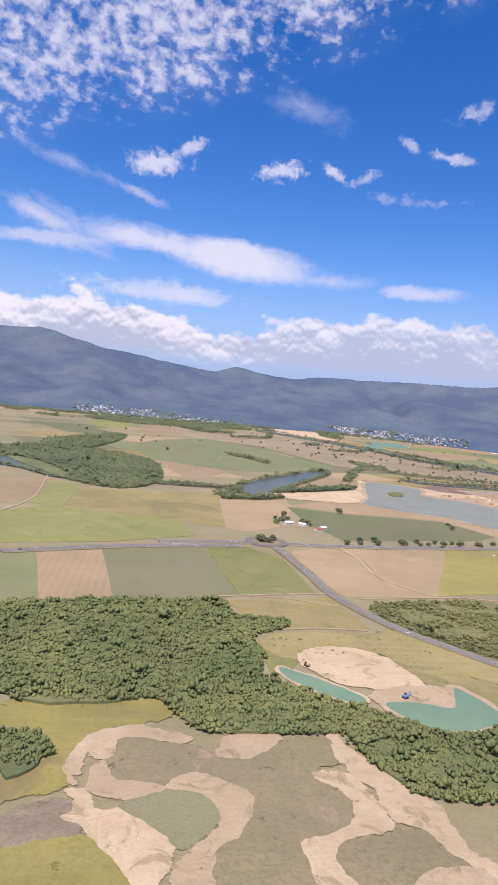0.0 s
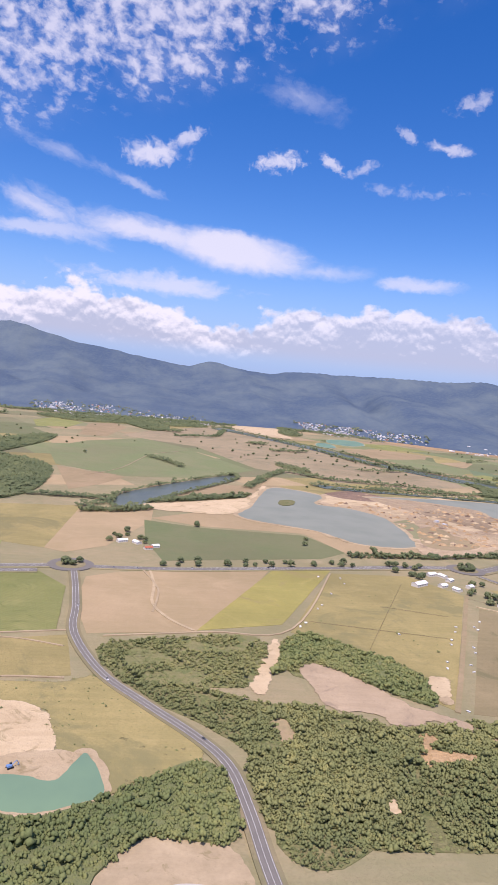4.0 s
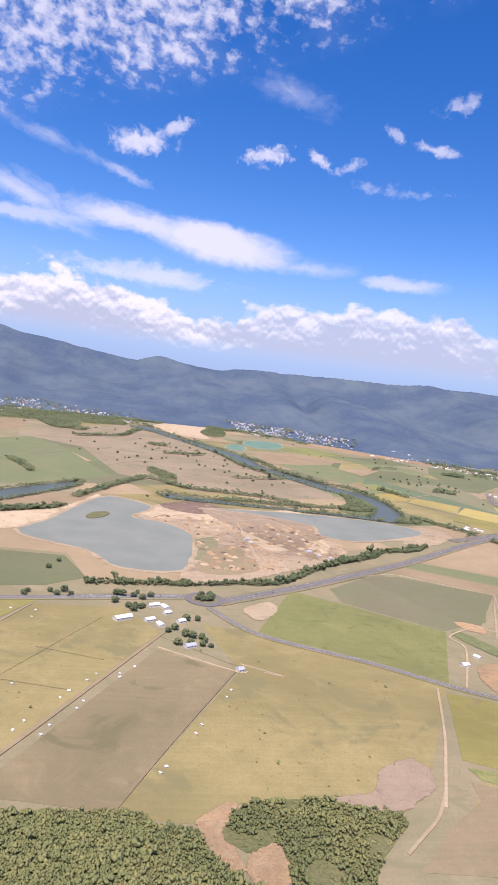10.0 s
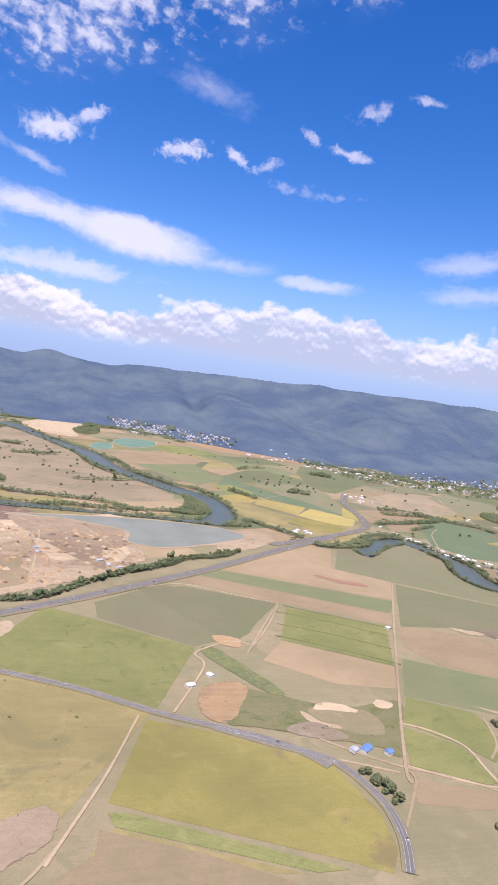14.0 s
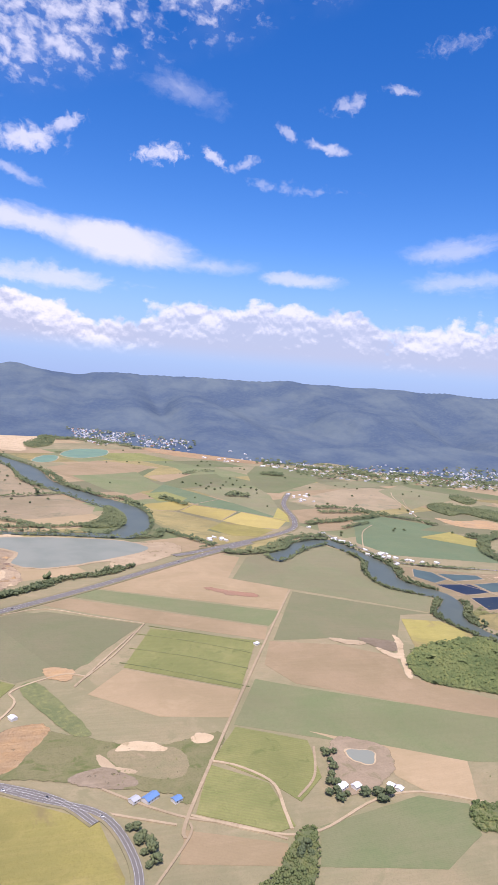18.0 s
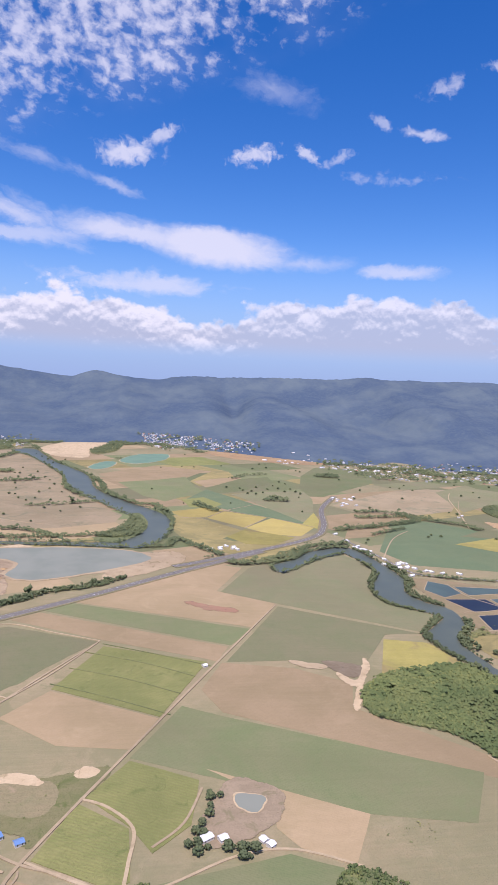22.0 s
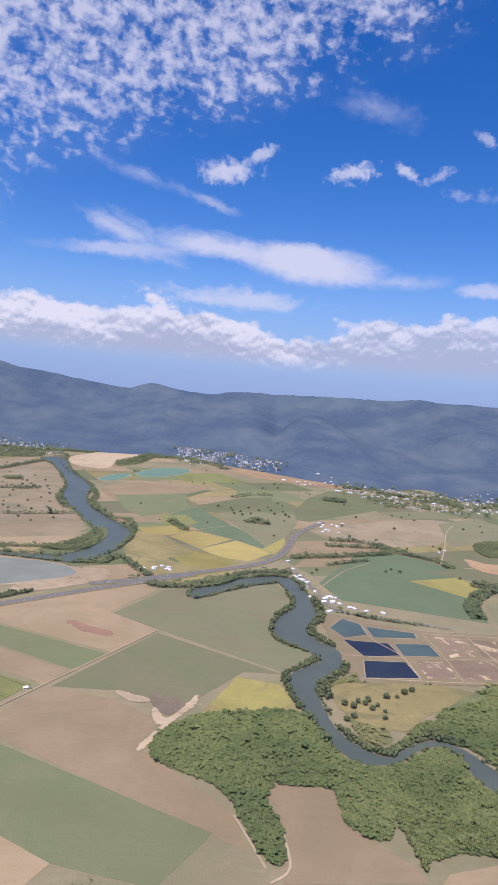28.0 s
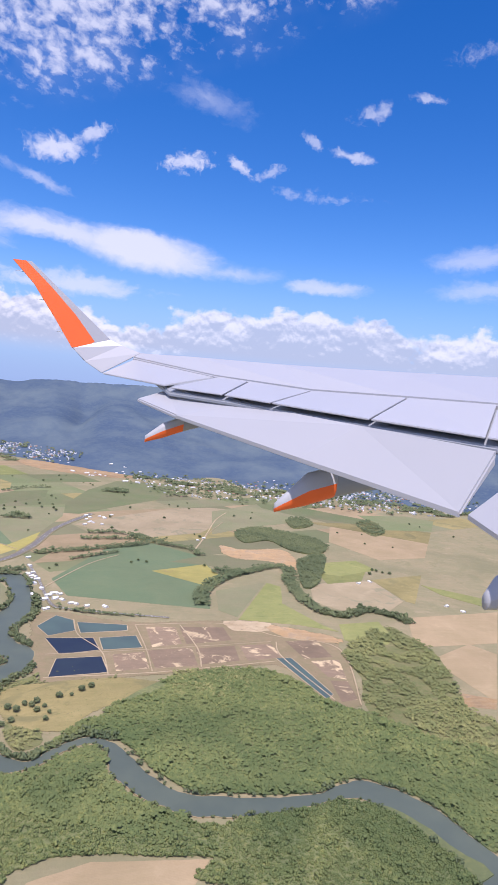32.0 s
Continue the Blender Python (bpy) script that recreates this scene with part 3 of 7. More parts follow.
def lane(kind, width, pts, label):
    if kind == "dirt":
        width *= 0.66
    line = rounded(pts, 6, 0.0, closed=False)
    road = tagged(slab("road", strip(line, width), (0.8 if kind == "asphalt" else 0.68) + rise(), MAT[kind]), label, "road", kind="structure")
    top = LEVEL[0]
    if kind == "asphalt":
        LINES.append((line, 0.8 + top))
        verge = tagged(slab("road_verge", strip(line, width * 1.7), 0.7 + rise(0.0005), MAT["ground"]), "dry grass verge along the asphalt road", "verge", kind="structure")
        z = LEVEL[0] + 0.81
        for off in (-width * 0.42, 0.0, width * 0.42):
            way = np.gradient(line, axis=0)
            side = np.stack([-way[:, 1], way[:, 0]], -1) / np.linalg.norm(way, axis=1, keepdims=True)
            mark = slab("lane_marking", strip(line + side * off, 0.09), z, MAT["line"], z - 0.02)
            mark.parent = road


ISLES = []


def islet(pts, label):
    edge = rounded(pts, 6, 1.0)
    tagged(slab("islet", edge, 1.5, MAT["scrub"]), label, "islet", kind="structure")


def roundabout(c):
    ring = [(c[0] + 17 * math.cos(a), c[1] + 17 * math.sin(a)) for a in np.linspace(0, 2 * math.pi, 48)[:-1]]
    tagged(slab("roundabout", ring, 0.86 + rise(), MAT["asphalt"]), "grey asphalt roundabout with planted centre", "road", kind="structure")
    isle = [(c[0] + 11 * math.cos(a), c[1] + 11 * math.sin(a)) for a in np.linspace(0, 2 * math.pi, 48)[:-1]]
    tagged(slab("traffic_island", isle, 0.95 + rise(), MAT["ground"]), "round grassed traffic island with shrubs", "traffic island", kind="structure")
    ISLES.append(c)


# ---- trees ----
rng = np.random.default_rng(7)
OCTA = np.array([(1, 0, 0.0), (0, 1, 0.0), (-1, 0, 0.0), (0, -1, 0.0), (0, 0, 1), (0, 0, -1)]) * 1.12
OCTA_F = np.array([(0, 1, 4), (1, 2, 4), (2, 3, 4), (3, 0, 4), (1, 0, 5), (2, 1, 5), (3, 2, 5), (0, 3, 5)])


def clumps(name, centres, sizes, mat, whole=True):
    """One mesh of many small uneven leaf clumps."""
    m = len(centres)
    jit = 1 + rng.uniform(-0.38, 0.38, (m, 6, 1))
    turn = rng.uniform(0, 6.28, m)
    c, s = np.cos(turn)[:, None], np.sin(turn)[:, None]
    v = OCTA[None] * jit
    v = np.stack([v[..., 0] * c - v[..., 1] * s, v[..., 0] * s + v[..., 1] * c, v[..., 2] * 0.85 + v[..., 0] * rng.uniform(-0.4, 0.4, (m, 1))], -1) * sizes[:, None, None] + centres[:, None, :]
    f = ((OCTA_F if whole else OCTA_F[:4])[None] + 6 * np.arange(m)[:, None, None]).reshape(-1)
    me = bpy.data.meshes.new(name)
    me.vertices.add(m * 6)
    me.vertices.foreach_set("co", v.astype(np.float32).ravel())
    me.loops.add(len(f))
    me.loops.foreach_set("vertex_index", f.astype(np.int32))
    me.polygons.add(len(f) // 3)
    me.polygons.foreach_set("loop_start", np.arange(0, len(f), 3, dtype=np.int32))
    me.materials.append(mat)
    me.polygons.foreach_set("use_smooth", np.ones(len(f) // 3, bool))
    me.update(calc_edges=True)
    me.validate()
    return me


def crown_points(trees, radii, heights, count):
    """Clump centres and sizes of a dome of leaves over each tree."""
    m = len(trees)
    ang, up = rng.uniform(0, 6.283, (m, count)), rng.uniform(0.0, 1.0, (m, count))
    out = np.sqrt(1 - up**2 * 0.9) * rng.uniform(0.45, 1.0, (m, count))
    c = np.stack([trees[:, None, 0] + radii[:, None] * out * np.cos(ang), trees[:, None, 1] + radii[:, None] * out * np.sin(ang),
                  heights[:, None] * (0.5 + 0.45 * up)], -1)
    size = radii[:, None] * rng.uniform(0.27, 0.49, (m, count)) * 1.2
    return c.reshape(-1, 3), size.reshape(-1)


def inside(pts, outline):
    x, y = pts[:, 0], pts[:, 1]
    hit = np.zeros(len(pts), bool)
    for (x0, y0), (x1, y1) in zip(outline, np.roll(outline, -1, 0)):
        cross = (y0 > y) != (y1 > y)
        hit ^= cross & (x < (x1 - x0) * (y - y0) / (y1 - y0 + 1e-12) + x0)
    return hit


def grow(name, outline, thick, label, radius=1.4):
    far = max(1.0, min(5.0, outline[:, 1].mean() / 400))
    if far < 1.0 + 1e-6 and name == "woodland":
        radius *= 0.83
    step = radius * (1.33 if far < 1.0 + 1e-6 else 1.25) * far**0.6 / thick**0.5
    lo, hi = outline.min(0) - 1, outline.max(0) + 1
    gx, gy = np.meshgrid(np.arange(lo[0], hi[0], step), np.arange(lo[1], hi[1], step))
    spots = np.stack([gx.ravel(), gy.ravel()], -1) + rng.uniform(-0.48, 0.48, (gx.size, 2)) * step
    spots = spots[inside(spots, outline)]
    for lo2, hi2, other, z, kind in TOPS:
        if kind not in ("field", "lane_verge") and (hi2 > lo).all() and (lo2 < hi).all():
            spots = spots[~inside(spots, other)]
    if not len(spots):
        return
    patchy = np.array([noise.noise((x * 0.05, y * 0.05, 4.0)) for x, y in spots])
    spots = spots[patchy > (-0.9 if thick > 0.75 else -0.42 if thick > 0.7 else -0.2)]
    m = len(spots)
    r = radius * rng.lognormal(0.0, 0.28, m) * far**0.5 * (0.75 if thick < 0.7 else 0.9 if thick < 0.75 else 1.0)
    h = r * rng.uniform(1.05, 1.75, m)
    count = 7 if far < 1.0 + 1e-6 else 6 if far < 1.5 else (5 if far < 2.4 else 4)
    c, s = crown_points(spots, r, h, count)
    c[:, 2] += 0.3
    tagged(new(name, clumps(name, c, s, MAT["leaf_dark" if name != "woodland" or outline[:, 1].mean() > 900 else "leaf_scrub" if thick < 0.76 else "leaf_river" if far > 1.4 or outline[:, 0].mean() > 850 else "leaf"], far < 1.0 + 1e-6 or name != "woodland" and far < 2)), label, "trees", kind="stuff")


def shrubs(outline, thick):
    """Low bushes between the trees of open scrub."""
    if thick > 0.85 or outline[:, 1].mean() > 500:
        return
    lo, hi = outline.min(0), outline.max(0)
    spots = rng.uniform(lo, hi, (int((hi - lo).prod() / 7), 2))
    spots = spots[inside(spots, outline)]
    for lo2, hi2, other, z, kind in TOPS:
        if kind not in ("field", "lane_verge") and (hi2 > lo).all() and (lo2 < hi).all():
            spots = spots[~inside(spots, other) | (rng.uniform(0, 1, len(spots)) < 0.04)]
    r = rng.uniform(0.35, 0.95, len(spots))
    c, s = crown_points(spots, r, r * 1.3, 4)
    tagged(new("bushes", clumps("bushes", c, s * 1.3, MAT["leaf_scrub"], False)), "low green bushes scattered in scrub", "bushes", kind="stuff")


def tufts(pts, count):
    """Small dark tussocks and weeds scattered over open ground."""
    outline = rounded(pts, 1)
    lo, hi = outline.min(0), outline.max(0)
    spots = rng.uniform(lo, hi, (count * 3, 2))
    keep = [p for p in spots[inside(spots, outline)] if noise.noise((p[0] * 0.03, p[1] * 0.03, 6.0)) > rng.uniform(-0.4, 0.3)][:count]
    if keep:
        spots = np.array(keep)
        r = rng.lognormal(-1.0, 0.4, len(spots))
        c, size = crown_points(spots, r, r * 1.1, 4)
        c[:, 2] += 0.4
        tagged(new("grass_tussocks", clumps("grass_tussocks", c, size * 1.2, MAT["leaf_scrub"], False)), "dark grass tussocks scattered over dry pasture", "grass", kind="stuff")


def wood(thick, pts, label):
    outline = rounded(pts, 4, 1.5)
    shrubs(outline, thick)
    tagged(slab("undergrowth", widened(outline, -1.1, 0.0) if thick > 0.75 else outline, (1.4 if thick > 0.75 else 0.32) + rise(), MAT["under" if thick > 0.75 else "scrub"]), "low green undergrowth beneath " + ("dense trees" if thick > 0.85 else "open scrub"), "undergrowth", kind="structure")
    grow("woodland", outline, thick, label)


def belt(width, pts, label):
    line = rounded(pts, 8, 1.5, closed=False)
    edge = strip(line, width * 2.3)
    edge += 1.6 * np.array([(noise.noise((x * 0.12, y * 0.12, 0.5)), noise.noise((x * 0.12, y * 0.12, 5.5))) for x, y in edge])
    grow("tree_belt", edge, 1.0, label, 1.7)


def tree_parts():
    """Three shapes of broad farm tree: a tapered trunk, limbs, and a crown of leaf clumps."""
    made = []
    for k in range(3):
        bm = bmesh.new()
        limbs = [((0, 0, 0), (0.08, 0.05, 1.9), 0.26, 0.15)]
        for a in range(4):
            t = a * 1.57 + k
            limbs.append(((0.06, 0.04, 1.3 + 0.15 * a), (1.2 * math.cos(t), 1.2 * math.sin(t), 2.6 + 0.3 * (a % 2)), 0.13, 0.05))
        for a, b, r0, r1 in limbs:
            turn = (Vector(b) - Vector(a)).to_track_quat("Z", "Y").to_matrix().to_4x4()
            bmesh.ops.create_cone(bm, segments=7, radius1=r0, radius2=r1, depth=(Vector(b) - Vector(a)).length, cap_ends=True,
                                  matrix=Matrix.Translation((Vector(a) + Vector(b)) / 2) @ turn)
        trunk = bpy.data.meshes.new("trunk")
        bm.to_mesh(trunk), bm.free()
        trunk.materials.append(MAT["bark"])
        c, s = crown_points(np.zeros((1, 2)), np.array([2.3]), np.array([4.6]), 46)
        s *= 0.75
        made.append((trunk, clumps("crown", c - np.array((0, 0, 0.75)), s, MAT["leaf_dark"])))
    return made


TREE = tree_parts()


def lone_trees(spots):
    for x, y in spots:
        size = rng.uniform(0.75, 1.35)
        root = new("tree", None)
        root.location, root.rotation_euler, root.scale = (x, y, stand(x, y) - 0.02), (0, 0, rng.uniform(0, 6.28)), (size, size, size * rng.uniform(0.85, 1.1))
        trunk, crown = TREE[int(rng.integers(3))]
        for name, me in (("trunk", trunk), ("crown", crown)):
            ob = new(name, me)
            ob.parent = root
        tagged(root, "dark green broad-crowned tree standing in farmland", "tree", "scattered farm trees")


# ---- buildings, shelters, cars ----
def house_meshes(roof, long, wide, high, pitch, bays):
    """Meshes of one gabled building with its length along x, standing on z = 0."""
    out = {}
    bm = bmesh.new()
    box(bm, -long / 2, long / 2, -wide / 2, wide / 2, 0, high)
    top = [bm.verts.new((sx * long / 2, 0, high + pitch * 0.98)) for sx in (-1, 1)]
    for sx, v in zip((-1, 1), top):
        a, b = (bm.verts.new((sx * long / 2, sy * wide / 2, high)) for sy in (-1, 1))
        bm.faces.new((a, b, v))
    out["wall"] = (bm, MAT["wall"])
    bm = bmesh.new()
    ov, th = 0.25, 0.08
    prof = [(-wide / 2 - ov, high - 0.1), (0, high + pitch), (wide / 2 + ov, high - 0.1)]
    ring = [(y, z) for y, z in prof] + [(y, z + th) for y, z in prof[::-1]]
    ends = [[bm.verts.new((sx * (long / 2 + ov), y, z + 0.02)) for y, z in ring] for sx in (-1, 1)]
    for i in range(6):
        bm.faces.new((ends[0][i], ends[0][(i + 1) % 6], ends[1][(i + 1) % 6], ends[1][i]))
    for e in ends:
        bm.faces.new(e[:2] + e[4:]), bm.faces.new(e[1:5])
    bmesh.ops.recalc_face_normals(bm, faces=bm.faces)
    out["roof"] = (bm, MAT[roof])
    for i in range(bays):
        bm = bmesh.new()
        x = -long / 2 + long * (i + 0.5) / bays
        box(bm, x - 0.3, x + 0.3, -wide / 2 - 0.04, -wide / 2 + 0.02, high * 0.4, high * 0.85)
        out["window" + "." * i] = (bm, MAT["dark_open"])
    bm = bmesh.new()
    box(bm, long / 2 - 0.03, long / 2 + 0.04, -0.25, 0.25, 0, min(1.05, high * 0.8))
    out["door"] = (bm, MAT["dark_open"])
    made = []
    for name, (bm, mat) in out.items():
        me = bpy.data.meshes.new(name.strip("."))
        bm.to_mesh(me), bm.free()
        me.materials.append(mat)
        made.append((name.strip("."), me))
    return made


HOUSE = {}


def building(x, y, label, long, roof, turn):
    key = (round(long), roof)
    if key not in HOUSE:
        wide = 3.2 + 0.22 * long
        HOUSE[key] = house_meshes(roof, long, wide, 1.5 + 0.06 * long, 0.5 + 0.06 * long, max(2, int(long / 2.2)))
    root = new("house" if "house" in label and "shed" not in label else "shed", None)
    root.location, root.rotation_euler = (x, y, max(stand(x, y), ground_height(x, y)) - 0.02), (0, 0, turn)
    for name, me in HOUSE[key]:
        ob = new(name, me)
        ob.parent = root
    tagged(root, label, "building")
    return root


def buildings(spots, label, long):
    roof = "red_roof" if "red" in label else "blue_roof" if "blue" in label else "grey_roof" if ("dark" in label or "grey" in label) else "white_roof"
    for i, (x, y) in enumerate(spots):
        building(x, y, label, long * (1, 0.85, 0.7)[i % 3], roof, 0.5 + 1.571 * (i % 2) + rng.uniform(-0.15, 0.15))


def town(count, quad):
    """Houses of a far town, spread unevenly in streets."""
    q = np.array(quad, float)
    for i in range(int(count * 0.68)):
        u, v = np.clip(rng.normal(0.5, 0.28), 0, 1), np.clip(rng.normal(0.5, 0.27), 0, 1)
        p = (q[0] * (1 - u) + q[1] * u) * (1 - v) + (q[3] * (1 - u) + q[2] * u) * v
        rest = rng.uniform(1, 24)
        while ground_height(p[0], p[1]) > rest:
            p = p - np.array((0, 12))
        roof = ("white_roof", "white_roof", "grey_roof", "red_roof", "white_roof")[int(rng.integers(5))]
        ob = building(p[0], p[1], "small far town house with pale metal roof", (6, 9)[int(rng.integers(2))], roof, rng.uniform(0, 3.14))
        tagged(ob, group="houses of the far towns")


def suburb(houses, trees, quad):
    """The mass of small roofs of a far suburb with the dark garden trees between them."""
    q = np.array(quad, float)
    verts, faces, spots, tries = [], [], [], 0
    while len(verts) < houses * 10:
        u, v = rng.uniform(0, 1), rng.uniform(0, 1)
        p = (q[0] * (1 - u) + q[1] * u) * (1 - v) + (q[3] * (1 - u) + q[2] * u) * v
        if noise.noise((p[0] * 0.012, p[1] * 0.006, 2.0)) < rng.uniform(-0.5, 0.25):
            continue
        z = max(0.3, ground_height(p[0], p[1])) - 0.5
        tries += 1
        if z > 26 and tries < 20000:
            continue
        a, long, wide, high, ridge = rng.uniform(0, 0.5) + 1.571 * int(rng.integers(2)), rng.uniform(4, 9), rng.uniform(3.0, 5.0), rng.uniform(2.4, 4.0), rng.uniform(0.8, 1.6)
        c, s = math.cos(a), math.sin(a)
        b = len(verts)
        for x, y, h in ((-1, -1, 0), (1, -1, 0), (1, 1, 0), (-1, 1, 0), (-1, -1, high), (1, -1, high), (1, 1, high), (-1, 1, high), (-1, 0, high + ridge), (1, 0, high + ridge)):
            x, y = x * long / 2, y * wide / 2
            verts.append((p[0] + x * c - y * s, p[1] + x * s + y * c, z + h))
        faces += [tuple(b + i for i in f) for f in ((0, 1, 5, 4), (1, 2, 6, 9, 5), (2, 3, 7, 6), (3, 0, 4, 8, 7), (4, 5, 9, 8), (6, 7, 8, 9))]
    tagged(new("far_houses", mesh_of("far_houses", verts, faces, MAT["town"])), "mass of small pale houses of a far suburb", "houses", kind="stuff")
    for k in range(trees):
        u, v = rng.uniform(-0.1, 1.1), rng.uniform(-0.1, 1.1)
        p = (q[0] * (1 - u) + q[1] * u) * (1 - v) + (q[3] * (1 - u) + q[2] * u) * v
        if ground_height(p[0], p[1]) < 30:
            spots.append((p[0], p[1], max(0.3, ground_height(p[0], p[1]))))
    spots = np.array(spots)
    r = rng.uniform(3.0, 7.0, len(spots))
    c, size = crown_points(spots[:, :2], r, r * 1.1, 4)
    c[:, 2] += np.repeat(spots[:, 2], 4)
    tagged(new("garden_trees", clumps("garden_trees", c, size * 1.2, MAT["leaf_dark"], False)), "dark garden trees between far houses", "trees", kind="stuff")


def field_shelters(spots):
    bm = bmesh.new()
    box(bm, -0.7, 0.7, -0.45, 0.45, 0, 0.55)
    body = bpy.data.meshes.new("body")
    bm.to_mesh(body), bm.free()
    body.materials.append(MAT["wall"])
    bm = bmesh.new()
    vs = box(bm, -0.9, 0.9, -0.65, 0.65, 0.56, 0.64)
    for v in vs[2:4] + vs[6:8]:
        v.co.z += 0.22
    lid = bpy.data.meshes.new("roof")
    bm.to_mesh(lid), bm.free()
    lid.materials.append(MAT["white_roof"])
    for x, y in spots:
        root = new("field_shelter", None)
        root.location, root.rotation_euler = (x, y, stand(x, y) - 0.01), (0, 0, rng.uniform(0, 3))
        for name, me in (("body", body), ("roof", lid)):
            ob = new(name, me)
            ob.parent = root
        tagged(root, "small white animal shelter standing in dry paddock", "shelter", "paddock shelters")


def car_meshes(paint):
    bm = bmesh.new()
    vs = box(bm, -1.1, 1.1, -0.45, 0.45, 0.16, 0.46)
    body = bpy.data.meshes.new("body")
    bmesh.ops.bevel(bm, geom=bm.edges[:], offset=0.06, segments=2, affect="EDGES")
    bm.to_mesh(body), bm.free()
    body.materials.append(paint)
    bm = bmesh.new()
    vs = box(bm, -0.75, 0.45, -0.4, 0.4, 0.46, 0.74)
    for v in vs[4:]:
        v.co.x *= 0.75
        v.co.y *= 0.85
    cabin = bpy.data.meshes.new("cabin")
    bm.to_mesh(cabin), bm.free()
    cabin.materials.append(MAT["dark_open"])
    bm = bmesh.new()
    bmesh.ops.create_cone(bm, segments=12, radius1=0.17, radius2=0.17, depth=0.12, cap_ends=True, matrix=pose(0, 0, 0, 90))
    wheel = bpy.data.meshes.new("wheel")
    bm.to_mesh(wheel), bm.free()
    wheel.materials.append(MAT["tyre"])
    return body, cabin, wheel


CAR = [car_meshes(MAT["car_white"]), car_meshes(MAT["car_dark"])]


def cars(spots):
    for i, (x, y) in enumerate(spots):
        pick = (0, 0, 1)[int(rng.integers(3))]
        root = new("car", None)
        line, z = min(LINES, key=lambda l: np.linalg.norm(l[0] - (x, y), axis=1).min())
        k = int(np.clip(np.argmin(np.linalg.norm(line - (x, y), axis=1)), 1, len(line) - 2))
        way = (line[k + 1] - line[k - 1]) / np.linalg.norm(line[k + 1] - line[k - 1])
        at = line[k] + way * float(np.clip((np.array((x, y)) - line[k]) @ way, -6, 6)) + np.array((-way[1], way[0])) * (1.1 if i % 2 else -1.1)
        root.location, root.rotation_euler = (at[0], at[1], z), (0, 0, math.atan2(way[1], way[0]))
        body, cabin, wheel = CAR[pick]
        for name, me in (("body", body), ("cabin", cabin)):
            new(name, me).parent = root
        for sx in (-0.7, 0.7):
            for sy in (-0.42, 0.42):
                w = new("wheel", wheel)
                w.parent, w.location = root, (sx, sy, 0.17)
        tagged(root, ("small white car on the asphalt road", "small dark car on the asphalt road")[pick], "car", "cars on the roads")


# ---- ground and mountains ----
FOOT = ((-5000, 2300), (-2500, 2450), (150, 2560), (800, 2700), (1400, 2120), (2330, 1700), (3200, 1350), (5000, 1100))
CREST = ((-5000, 3600), (-2500, 4000), (-800, 4250), (1000, 4200), (2330, 3600), (3500, 2700), (5000, 2200))
PEAK = ((-5000, 420), (-2500, 420), (-1150, 415), (-900, 425), (-760, 445), (-600, 405), (-350, 352), (0, 312), (114, 298), (357, 264), (483, 304), (600, 286), (740, 270), (1000, 288), (1277, 302), (2000, 325), (3500, 330), (5000, 330))


def along(rows, x):
    return float(np.interp(x, [r[0] for r in rows], [r[1] for r in rows]))


def ground_height(x, y):
    foot, crest, peak = along(FOOT, x), along(CREST, x), along(PEAK, x) + 16 * noise.fractal((x * 0.004, 0.7, 2.2), 1.0, 2.0, 4)
    u = (y - foot) / (crest - foot)
    if u <= 0:
        return 0.0
    rough = noise.fractal((x * 0.0016, y * 0.0010, 0.3), 1.0, 2.1, 6)
    spur = min(1.0, 2.2 * math.sqrt(noise.noise((x * 0.0026 + 3 + 0.2 * rough, y * 0.0005, 1.7)) ** 2 + 0.02))
    if u < 1:
        lift = u**1.25 * (1 - 0.6 * (1 - spur) * math.sin(math.pi * u))
        return max(0.0, peak * (lift + 0.2 * rough * math.sin(math.pi * min(1, u))))
    return peak * max(0.0, 1 - (u - 1) * 1.5) + 10 * rough * min(1, (u - 1) * 8)


def make_ground():
    ring = [(7000 * math.cos(a) + 575, 7000 * math.sin(a)) for a in np.linspace(0, 2 * math.pi, 73)[:-1]]
    tagged(slab("ground", ring, 0.3, MAT["ground"], -2.0), "flat farmland of dry grass reaching the hills", "ground", kind="structure")
    xs, ys = np.linspace(-4600, 4800, 420), np.linspace(900, 4900, 230)
    verts = [(x, y, ground_height(x, y) - (2.0 if ground_height(x, y) <= 0 else 0)) for y in ys for x in xs]
    keep = []
    nx = len(xs)
    for j in range(len(ys) - 1):
        for i in range(nx - 1):
            q = (j * nx + i, j * nx + i + 1, (j + 1) * nx + i + 1, (j + 1) * nx + i)
            if max(verts[k][2] for k in q) > 0:
                keep.append(q)
    tagged(new("mountain_range", mesh_of("mountain_range", verts, keep, MAT["mountain"], True)), "forested mountain range tinted with blue haze behind the plain", "mountains", kind="structure")


make_ground()


